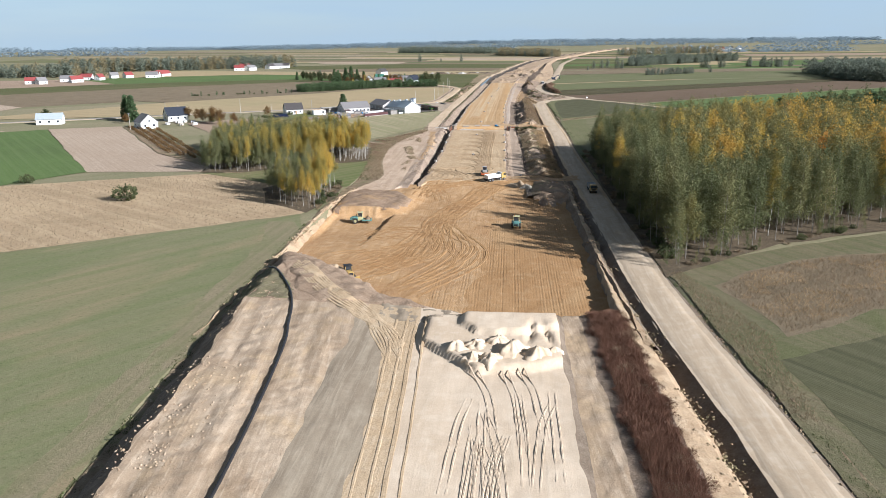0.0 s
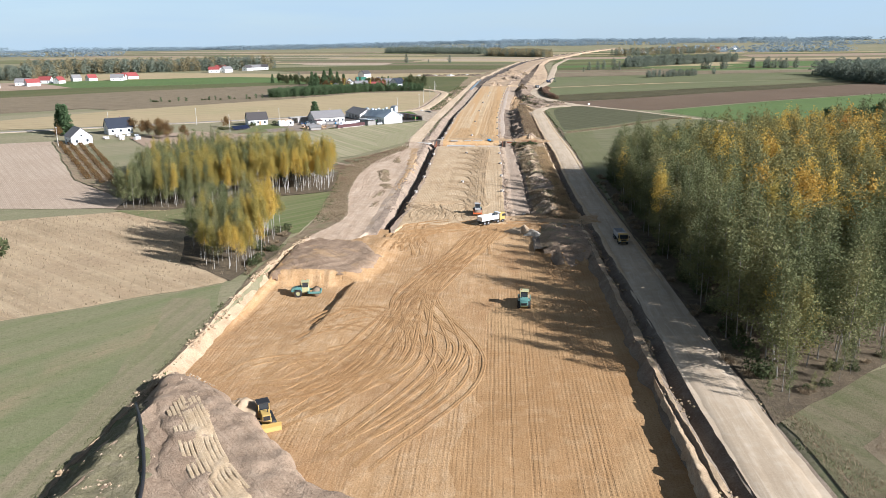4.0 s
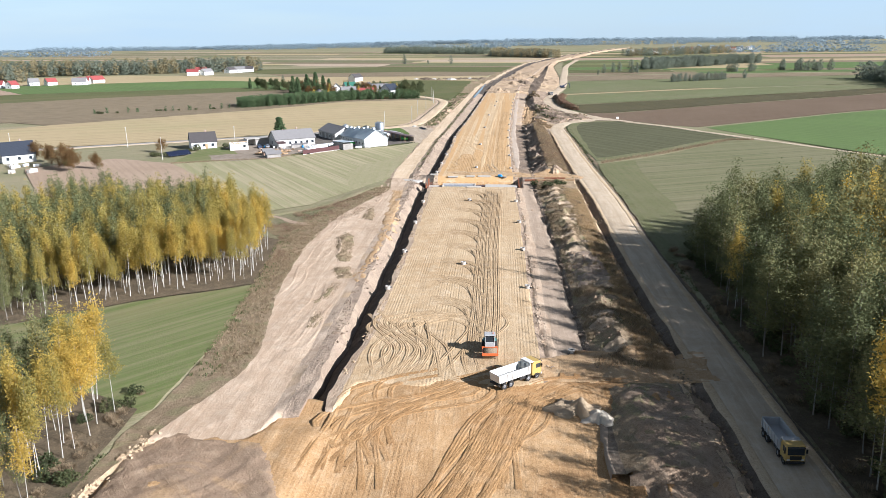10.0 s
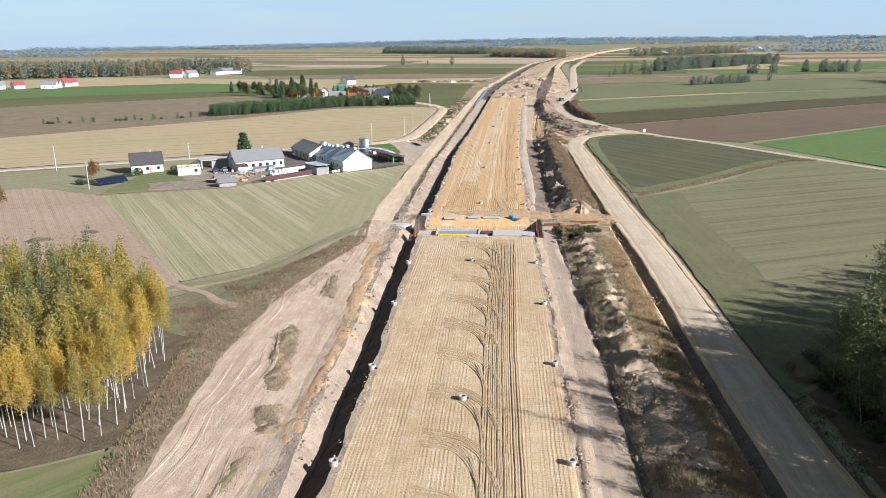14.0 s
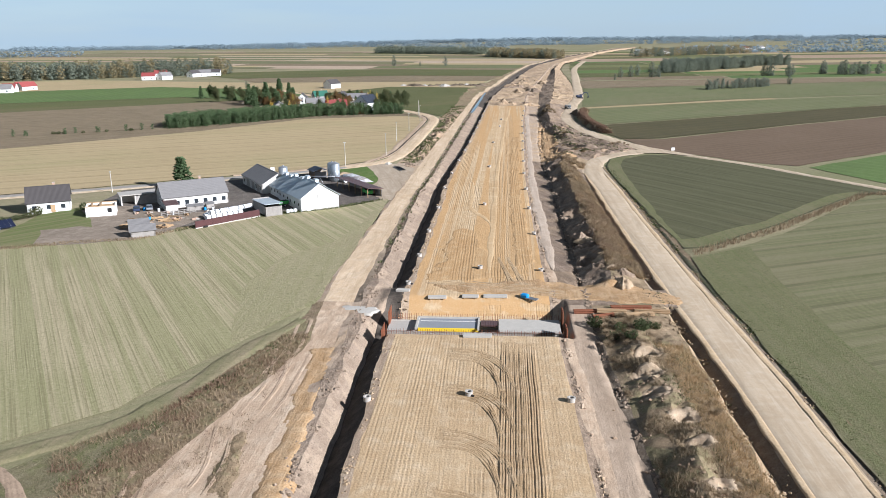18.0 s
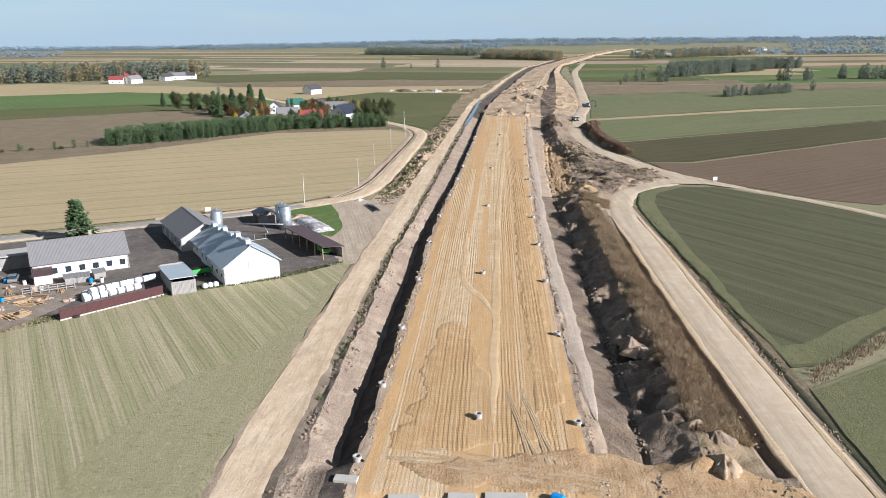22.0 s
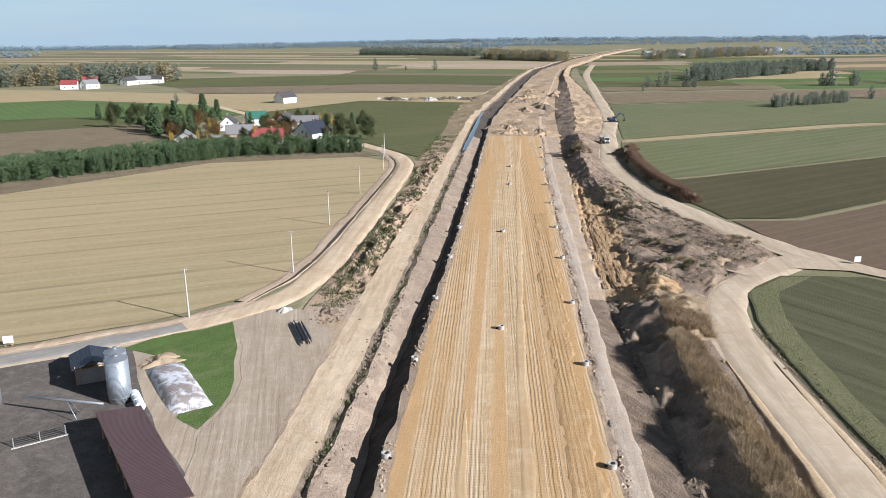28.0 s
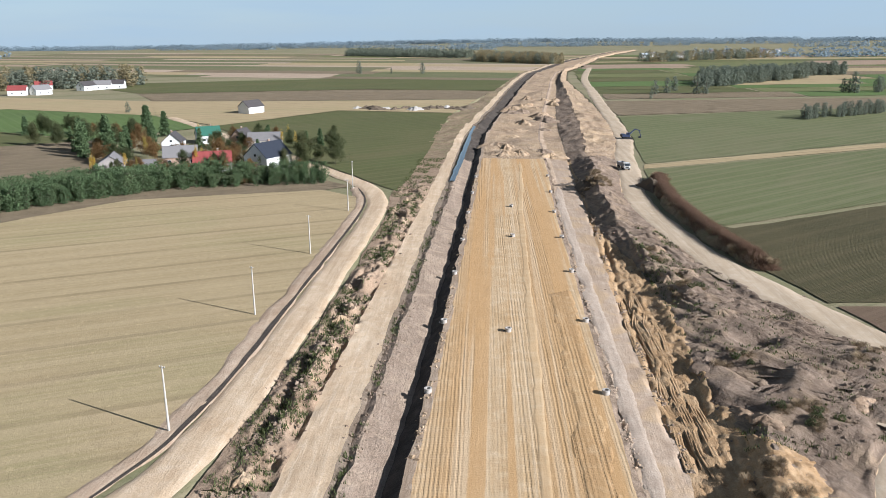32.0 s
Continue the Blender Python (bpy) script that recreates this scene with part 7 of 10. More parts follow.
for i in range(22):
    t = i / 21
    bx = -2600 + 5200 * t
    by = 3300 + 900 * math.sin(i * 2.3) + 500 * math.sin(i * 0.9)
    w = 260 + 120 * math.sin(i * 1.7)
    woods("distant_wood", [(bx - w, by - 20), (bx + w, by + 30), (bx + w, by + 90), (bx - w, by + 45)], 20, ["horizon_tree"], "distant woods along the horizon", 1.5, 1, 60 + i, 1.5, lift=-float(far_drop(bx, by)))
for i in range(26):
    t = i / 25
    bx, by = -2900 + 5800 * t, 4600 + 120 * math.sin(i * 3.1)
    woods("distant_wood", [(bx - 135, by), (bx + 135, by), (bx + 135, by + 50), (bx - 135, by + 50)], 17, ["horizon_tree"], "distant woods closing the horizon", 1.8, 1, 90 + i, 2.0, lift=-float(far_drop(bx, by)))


# dry weeds along the works
def weeds(name, x, y, z, material, label, high=0.6, blades=6, seed=3, wide=0.05, lean=0.25):
    """Tufts of thin blades as one mass."""
    rng = np.random.default_rng(seed)
    n = len(x) * blades
    bx = np.repeat(x, blades) + rng.normal(0, 0.22, n)
    by = np.repeat(y, blades) + rng.normal(0, 0.22, n)
    bz = np.repeat(z, blades)
    h = high * rng.uniform(0.5, 1.5, n)
    a = rng.uniform(0, 6.28, n)
    w = wide * rng.uniform(0.8, 2.0, n)
    tx, ty = bx + rng.normal(0, lean, n) * h, by + rng.normal(0, lean, n) * h
    v = np.stack([np.stack([bx - np.cos(a) * w, by - np.sin(a) * w, bz - 0.1], 1), np.stack([bx + np.cos(a) * w, by + np.sin(a) * w, bz - 0.1], 1), np.stack([tx, ty, bz + h], 1)], 1).reshape(-1, 3)
    me = mesh_of(name, v, np.arange(n * 3).reshape(-1, 3), material)
    return tagged(new(name, me), label, "weeds", kind="stuff")


wr = np.random.default_rng(77)


def strip_spots(n, y0, y1, fa, fb, clumps=True, seed=0):
    y = wr.uniform(y0, y1, int(n * 1.8))
    u = wr.random(len(y))
    x = fa(y) * (1 - u) + fb(y) * u
    ok = fractal(x, y, 5.0, 3, 30 + seed) > (-0.05 if clumps else -9)
    return x[ok][:n], y[ok][:n]


def levels(x, y):
    return np.array([ground_at(p, q) for p, q in zip(x, y)])


def keep_off(x, y, spots, grow=1.0):
    """Leave out what falls into the dug hollows."""
    ok = np.ones(len(x), bool)
    for hx, hy, rx, ry in spots:
        ok &= ((x - hx) / (rx * grow)) ** 2 + ((y - hy) / (ry * grow)) ** 2 > 1
    return x[ok], y[ok]


x, y = strip_spots(2600, 256, 398, lambda y: left_edge(y) + 0.3, lambda y: serv_l(y) - 0.3)
weeds("dry_weeds", x, y, levels(x, y), M["twig"], "dry brown weeds along the side strip", 0.28, 6, 3, 0.03, 0.6)
for outline, tall in (([(-69, 347), (-65, 350.5), (-53.4, 344), (-51.2, 322), (-50.4, 311), (-49.2, 295), (-53.4, 300), (-56, 313), (-59.5, 332), (-66, 341)], 0.42), ([(-60.6, 353.6), (-51.4, 348.3), (-45.6, 358.5), (-42.6, 381), (-43.2, 398), (-52.5, 379), (-57, 370), (-64, 360)], 0.5)):
    x, y = scatter(outline, 0.34, 43)
    bare = fractal(x, y, 5, 3, 44)
    red = fractal(x, y, 3, 3, 45) > -0.02
    ok = (bare > -0.28) & ~red
    weeds("dry_weeds", x[ok], y[ok], x[ok] * 0 + 0.1, M["twig"], "dense brown weeds beside the field path", tall, 5, 4, 0.022, 0.6)
    ok = (bare > -0.28) & red
    weeds("dry_weeds", x[ok], y[ok], x[ok] * 0 + 0.1, M["red_twig"], "reddish brown weeds beside the field path", tall, 5, 5, 0.022, 0.6)
    ok = (bare < 0.12) & (wr.random(len(x)) < 0.5)
    weeds("green_weeds", x[ok], y[ok], x[ok] * 0 + 0.08, M["weed_green"], "green weeds among the brown growth", 0.22, 4, 6, 0.03, 0.6)
for outline in GULLY:
    x, y = scatter(outline, 0.5, 46)
    weeds("dry_weeds", x, y, levels(x, y), M["twig"], "brown weeds on a ridge in the side strip", 0.25, 5, 7, 0.025, 0.6)
x, y = strip_spots(400, 256, 398, lambda y: left_edge(y) + 0.3, lambda y: serv_l(y) - 0.3, True, 4)
weeds("green_weeds", x, y, x * 0 + 0.2, M["weed_green"], "green weeds along the side strip", 0.3)
DUG = [(hx, hy, hs * 1.35, hs * 1.05) for hx, hy, hs in HOLLOWS] + [(11.5, 309.5, 3.9, 12.0)]
x, y = keep_off(*strip_spots(15000, 262, 396, lambda y: grav_r(y) * 0.38 + berm_outer(y) * 0.62, lambda y: berm_outer(y) - 0.1, False), DUG)
weeds("dry_grass", x, y, levels(x, y), M["dead_grass"], "tawny dry grass over the back of the berm", 0.34, 5, 8, 0.02, 0.7)
x, y = keep_off(*strip_spots(6500, 262, 396, lambda y: grav_r(y) + 1.2, lambda y: grav_r(y) * 0.25 + berm_outer(y) * 0.75), DUG)
weeds("dry_weeds", x, y, levels(x, y), M["twig"], "dry weeds on the topsoil berm", 0.4, 6, 9, 0.024, 0.5)
x, y = keep_off(*strip_spots(1500, 262, 396, lambda y: grav_r(y) * 0.5 + berm_outer(y) * 0.5, lambda y: berm_outer(y) - 1.2, True, 3), DUG)
weeds("green_weeds", x, y, levels(x, y), M["weed_green"], "green weeds along the berm", 0.25, 5, 10, 0.025, 0.5)
for i in range(120):
    yy = 431 + 142 * i / 119 + float(tree_rng.normal(0, 0.8))
    xa, xb = float(grav_r(yy)), float(berm_outer(np.array(yy)))
    u = float(np.clip(tree_rng.normal(0.68, 0.10), 0.5, 0.9))
    plant("dry_shrub", xa + (xb - xa) * u, yy, float(tree_rng.uniform(0.4, 0.62)), ground_at(xa + (xb - xa) * u, yy) - 0.15, group="brush along the berm", wide=float(tree_rng.uniform(0.8, 1.1)))
for mat, n, tone, sd in (("twig", 11000, "tan", 11), ("red_twig", 3200, "reddish", 12), ("dead_grass", 5000, "straw-coloured", 13)):
    x, y = strip_spots(n, 430, 566, lambda y: grav_r(y) * 0.52 + berm_outer(y) * 0.48, lambda y: berm_outer(y) - 0.1, mat != "twig", sd)
    x, y = keep_off(x, y, BITES, 0.95)
    weeds("berm_brush", x, y, levels(x, y), M[mat], f"{tone} dry brush matted over the berm", 0.75 if mat != "dead_grass" else 0.6, 7, sd, 0.022, 0.6)
for i in range(26):
    yy = 268 + 128 * float(tree_rng.random())
    xa, xb = float(grav_r(yy)), float(berm_outer(np.array(yy)))
    plant("dry_shrub", xa + (xb - xa) * float(tree_rng.uniform(0.6, 0.95)), yy, 0.6, 0.5, group="brush along the berm")
for i in range(60):
    yy = 54 + 73 * i / 59
    mid = np.interp(yy, [54, 125], [19.5, 16.8])
    plant("red_shrub" if i % 5 else "dry_shrub", float(mid + tree_rng.uniform(-2.6, 2.6)), yy, float(tree_rng.uniform(0.6, 1.05)), 0.7, group="brush beside the sand fill", wide=1.2)
bx_, by_ = tree_rng.uniform(-2.6, 2.6, 120), tree_rng.uniform(54, 127, 120)
stand("red_brush", list(zip(np.interp(by_, [54, 125], [19.5, 16.8]) + bx_, by_)), ["red_shrub"], "dense reddish brush beside the sand fill", "brush", 0.85, trunks=False, seed=31, lift=0.7)
for i in range(30):
    yy = 400 + float(tree_rng.uniform(-6, 9))
    xx = 8.5 + float(tree_rng.normal(0, 2.4))
    plant("dry_shrub", xx, yy, 0.8, 0.4, group="brush by the culvert")
x, y = strip_spots(5000, 54, 126, c([(54, 16.6), (126, 14.4)]), c([(54, 22.2), (126, 19.2)]), False)
weeds("dry_brush", x, y, levels(x, y), M["russet_twig"], "dense russet brush beside the sand fill", 1.0, 7, 15, 0.022, 0.5)
x, y = scatter([(42, 147), (46.6, 122.5), (66, 135.5), (110, 146), (124, 150), (104, 176), (74, 169.5), (62, 164), (50, 155.5)], 0.75, 47)
for mat, side in (("dead_grass", 1), ("twig", -1)):
    ok = side * fractal(x, y, 7, 3, 48) > -0.15
    weeds("tall_grass", x[ok], y[ok], x[ok] * 0 + 0.07, M[mat], "tall dry grass on the fallow plot", 0.5, 6, 16, 0.028, 0.6)
x, y = scatter([(33.6, 155), (35.6, 118), (37.5, 92), (40.4, 92), (41.4, 112), (43.6, 120), (38.4, 146), (36.2, 156)], 0.6, 49)
weeds("tall_grass", x, y, x * 0 + 0.05, M["twig"], "rough dry grass between haul road and fallow", 0.4, 5, 17, 0.028, 0.6)
x, y = strip_spots(600, 432, 740, lambda y: serv_r(y) + 0.2, lambda y: ditch_l(y) + 0.2)
weeds("green_weeds", x, y, x * 0 - 0.05, M["weed_green"], "green weeds in the gully", 0.35)
x, y = strip_spots(2600, 568, 800, lambda y: left_edge(y) + 0.5, lambda y: serv_l(y) - 0.5)
weeds("green_weeds", x, y, levels(x, y), M["weed_green"], "weeds among spoil beside the lane", 0.4)
x, y = strip_spots(700, 60, 235, lambda y: left_edge(y) - 0.8, lambda y: left_edge(y) + 1.2)
weeds("green_weeds", x, y, x * 0, M["weed_green"], "rough grass along the meadow edge", 0.2)
x, y = strip_spots(1200, 60, 565, lambda y: road_mid(y) + road_half + 1.3, lambda y: road_mid(y) + road_half + 3.6)
weeds("green_weeds", x, y, x * 0, M["weed_green"], "rough grass along the haul road", 0.2)
x, y = scatter([(31, 447.5), (55, 468.5), (97, 513.5), (108, 515), (107, 518), (95, 515.5), (54, 471), (31, 451)], 0.8, 41)
weeds("dry_weeds", x, y, x * 0, M["twig"], "dry weeds on a field boundary", 0.8)
x, y = scatter([(-58, 206), (-56, 214), (-75, 266), (-101, 270), (-165, 243), (-200, 228), (-150, 140), (-117, 162)], 1.9, 42)
weeds("dry_tufts", x, y, x * 0, M["twig"], "tufts of dry grass on the fallow", 0.5, 4)


def lumps(name, x, y, size, material, label, seed=1, up=0.0):
    """Loose clods of earth, each its own uneven lump, as one mass."""
    rng = np.random.default_rng(seed)
    base = np.array([(1, 0, 0), (0, 1, 0), (-1, 0, 0), (0, -1, 0), (0, 0, 1), (0, 0, -1), (0.6, 0.6, 0.6), (-0.6, 0.6, 0.5)])
    tri = np.array([(0, 6, 4), (6, 1, 4), (0, 1, 6), (1, 7, 4), (7, 2, 4), (1, 2, 7), (2, 3, 4), (3, 0, 4), (1, 0, 5), (2, 1, 5), (3, 2, 5), (0, 3, 5)])
    n = len(x)
    s = size * rng.uniform(0.4, 1.5, (n, 1, 1)) * rng.uniform(0.7, 1.3, (n, 1, 3))
    v = base[None] * s * rng.uniform(0.7, 1.3, (n, len(base), 1))
    a = rng.uniform(0, 6.28, n)
    ca, sa = np.cos(a)[:, None], np.sin(a)[:, None]
    z = np.array([ground_at(px, py) for px, py in zip(x, y)])
    v = np.stack([v[..., 0] * ca - v[..., 1] * sa + x[:, None], v[..., 0] * sa + v[..., 1] * ca + y[:, None], v[..., 2] * 0.7 + z[:, None] + up], -1).reshape(-1, 3)
    f = (tri[None] + (np.arange(n) * len(base))[:, None, None]).reshape(-1, 3)
    return tagged(new(name, mesh_of(name, v, f, material)), label, "clods", kind="stuff")


def line_spots(n, y0, y1, fx, spread):
    y = wr.uniform(y0, y1, n)
    x = fx(y) + wr.normal(0, spread, n)
    ok = fractal(x * 0, y, 4.0, 3, 71) > -0.25
    return x[ok], y[ok]


x, y = line_spots(2600, 262, 760, lambda y: plat_r(y) + 1.1, 0.35)
lumps("edge_clods", x, y, 0.17, M["gravel"], "crumbled clods along the embankment edge", 1)
x, y = line_spots(2200, 258, 760, lambda y: plat_l(y) + 0.4, 0.4)
lumps("edge_clods", x, y, 0.17, M["bank"], "pale clods along the ditch edge", 2)
x, y = line_spots(1800, 262, 760, lambda y: grav_r(y) + 0.6, 0.3)
lumps("edge_clods", x, y, 0.25, M["berm"], "dark clods at the foot of the berm", 3)
x, y = line_spots(2400, 262, 760, lambda y: ditch_l(y) - 0.4, 0.7)
lumps("edge_clods", x, y, 0.2, M["berm"], "earth clods on the ditch lip", 4)
x, y = line_spots(1800, 56, 562, lambda y: road_mid(y) + road_half + 0.9, 0.35)
lumps("edge_clods", x, y, 0.2, M["brush"], "clods along the haul road gutter", 5)
x, y = line_spots(2600, 56, 556, lambda y: road_mid(y) - road_half - 2.2, 0.9)
lumps("edge_clods", x, y, 0.2, M["brush"], "clods along the roadside ditch", 6)
x, y = line_spots(1500, 56, 160, lambda y: left_edge(y) + 7.5, 3.2)
lumps("edge_clods", x, y, 0.15, M["spoil"], "clods on the near spoil bank", 7)
x, y = line_spots(1300, 262, 398, lambda y: grav_r(y) * 0.6 + berm_outer(y) * 0.4, 2.4)
lumps("edge_clods", x, y, 0.2, M["topsoil"], "clods over the topsoil berm", 8)
x, y = line_spots(1500, 586, 700, lambda y: grav_r(y) * 0.35 + right_edge_far(y) * 0.65, 5.0)
lumps("edge_clods", x, y, 0.2, M["bend_spoil"], "clods over the spoil at the bend", 9)
x, y = line_spots(2200, 560, 760, lambda y: left_edge(y) * 0.5 + serv_l(y) * 0.5, 1.6)
lumps("edge_clods", x, y, 0.25, M["berm"], "clods between lane and side road", 10)
x, y = line_spots(900, 130, 240, lambda y: pit_left(y) - 0.3, 0.5)
lumps("edge_clods", x, y, 0.25, M["bank"], "clods along the edge of the cut", 11)

# growth over the bend spoil and the banks beside the haul road
for (cx, cy, rx, ry, n, kinds) in ((18, 610, 3, 5, 8, "mix"), (19.5, 640, 3.4, 4.5, 12, "mix"), (22, 592, 4, 5, 16, "mix"), (38.5, 612, 4, 5, 7, "dry"), (17, 664, 2.5, 4, 6, "mix"), (17, 742, 5.0, 9, 40, "dry"), (12, 575, 3, 5, 14, "dry")):
    for i in range(n):
        r, a = math.sqrt(tree_rng.random()), float(tree_rng.uniform(0, 6.28))
        px, py = cx + rx * r * math.cos(a), cy + ry * r * math.sin(a)
        lift = max(0.0, 3.2 * (1 - r)) if cy == 742 else 0.0
        plant("shrub" if kinds == "mix" and i % 3 == 0 else "brushwood", px, py, 0.35 if kinds == "mix" and i % 3 == 0 else float(tree_rng.uniform(0.4, 0.75)), ground_at(px, py) - 0.1 + lift, group="growth over the spoil")
for i in range(80):
    t = float(tree_rng.random())
    bank_x = np.interp(658 + 102 * t, [658, 672, 692, 715, 738, 760], [40.2, 37.5, 35.8, 35.3, 36.6, 40])
    plant("brushwood", float(bank_x + tree_rng.normal(0, 1.1)), 658 + 102 * t, float(tree_rng.uniform(0.6, 1.1)), 1.3, group="brush on the roadside bank", wide=0.9)
t = tree_rng.random(9000)
side = np.clip(tree_rng.normal(0, 0.42, 9000), -1, 1)
y = 657 + 104 * t
x = np.interp(y, [658, 672, 692, 715, 738, 760], [40.2, 37.5, 35.8, 35.3, 36.6, 40]) + 2.7 * side
weeds("bank_brush", x, y, 0.05 + 2.3 * np.clip(np.minimum(t, 1 - t) * 16, 0, 1) * (1 - side ** 2), M["red_twig"], "dense dark brush over the roadside bank", 0.9, 7, 14, 0.02, 0.55)
x, y = strip_spots(900, 584, 690, lambda y: grav_r(y) + 7.5, lambda y: right_edge_far(y) - 1.0, True, 9)
weeds("green_weeds", x, y, np.array([ground_at(p, q) for p, q in zip(x, y)]), M["weed_green"], "green weeds over the spoil at the bend", 0.35)
x, y = strip_spots(2600, 262, 398, lambda y: left_edge(y) + 0.2, lambda y: serv_l(y) - 0.2, False, 11)
weeds("dry_weeds", x, y, np.array([ground_at(p, q) for p, q in zip(x, y)]), M["twig"], "brown weeds beside the side strip", 0.3)

for i in range(16):
    px, py = 9 + float(tree_rng.normal(0, 2.6)), 402 + float(tree_rng.normal(0, 3.2))
    plant("shrub" if i % 2 else "brushwood", px, py, float(tree_rng.uniform(0.4, 0.8)), ground_at(px, py) - 0.1, group="growth by the culvert")
# ---- building blocks ----
def block(sx, sy, sz, at=(0, 0, 0), bevel=0.0, turn=(0, 0, 0)):
    """A box standing on at (its base centre), with softened edges."""
    bm = bmesh.new()
    bmesh.ops.create_cube(bm, size=1.0)
    bmesh.ops.scale(bm, vec=(sx, sy, sz), verts=bm.verts)
    if bevel:
        bmesh.ops.bevel(bm, geom=bm.edges[:], offset=bevel, segments=1, affect="EDGES", profile=0.6)
    bmesh.ops.transform(bm, matrix=pose(at[0], at[1], at[2] + sz / 2, *turn), verts=bm.verts)
    return bm


def drum(r, length, at=(0, 0, 0), axis="Z", seg=16, inner=0.0, top=None):
    """A round body centred on at. inner: makes it a hollow ring."""
    bm = bmesh.new()
    turn = {"Z": pose(0, 0, 0), "X": pose(0, 0, 0, 0, 90, 0), "Y": pose(0, 0, 0, 90, 0, 0)}[axis]
    if inner:
        ring = []
        for rr, z in ((r, -0.5), (r if top is None else top, 0.5), (inner, 0.5), (inner, -0.5)):
            ring.append([bm.verts.new((rr * math.cos(2 * math.pi * i / seg), rr * math.sin(2 * math.pi * i / seg), z * length)) for i in range(seg)])
        for a, b in zip(ring, ring[1:] + ring[:1]):
            for i in range(seg):
                bm.faces.new((a[i], a[(i + 1) % seg], b[(i + 1) % seg], b[i]))
    else:
        bmesh.ops.create_cone(bm, cap_ends=True, segments=seg, radius1=r, radius2=r if top is None else top, depth=length)
    bmesh.ops.transform(bm, matrix=Matrix.Translation(at) @ turn, verts=bm.verts)
    return bm


def prism(outline, width, at=(0, 0, 0), axis="Y", bevel=0.0):
    """An outline in x and z, drawn out sideways."""
    bm = bmesh.new()
    a = [bm.verts.new((x, -width / 2, z)) for x, z in outline]
    b = [bm.verts.new((x, width / 2, z)) for x, z in outline]
    bm.faces.new(a), bm.faces.new(b[::-1])
    n = len(outline)
    for i in range(n):
        bm.faces.new((a[i], b[i], b[(i + 1) % n], a[(i + 1) % n]))
    bmesh.ops.recalc_face_normals(bm, faces=bm.faces)
    if bevel:
        bmesh.ops.bevel(bm, geom=bm.edges[:], offset=bevel, segments=1, affect="EDGES", profile=0.6)
    m = Matrix.Translation(at) @ (pose(0, 0, 0, 0, 0, 90) if axis == "X" else pose(0, 0, 0))
    bmesh.ops.transform(bm, matrix=m, verts=bm.verts)
    return bm


def joined(*bms):
    out = bmesh.new()
    for b in bms:
        me = bpy.data.meshes.new("tmp")
        b.to_mesh(me)
        out.from_mesh(me)
        bpy.data.meshes.remove(me)
        b.free()
    return out


def part(name, bm, material, parent, label="", smooth=False):
    """One mesh object under a thing or under a part."""
    me = bpy.data.meshes.new(name)
    bm.to_mesh(me)
    bm.free()
    me.materials.append(material)
    if smooth:
        me.polygons.foreach_set("use_smooth", [True] * len(me.polygons))
    ob = new(name, me)
    ob.parent = parent
    return tagged(ob, label)


def thing(name, label, category, m=None, group=""):
    ob = new(name)
    if m is not None:
        ob.matrix_world = m
    return tagged(ob, label, category, group)


def again(name, src, parent, m):
    """The same mesh once more under a parent."""
    ob = new(name, src.data)
    ob.parent = parent
    ob.matrix_basis = m
    for child in src.children:
        again(child.name.split(".")[0], child, ob, child.matrix_basis.copy())
    return ob


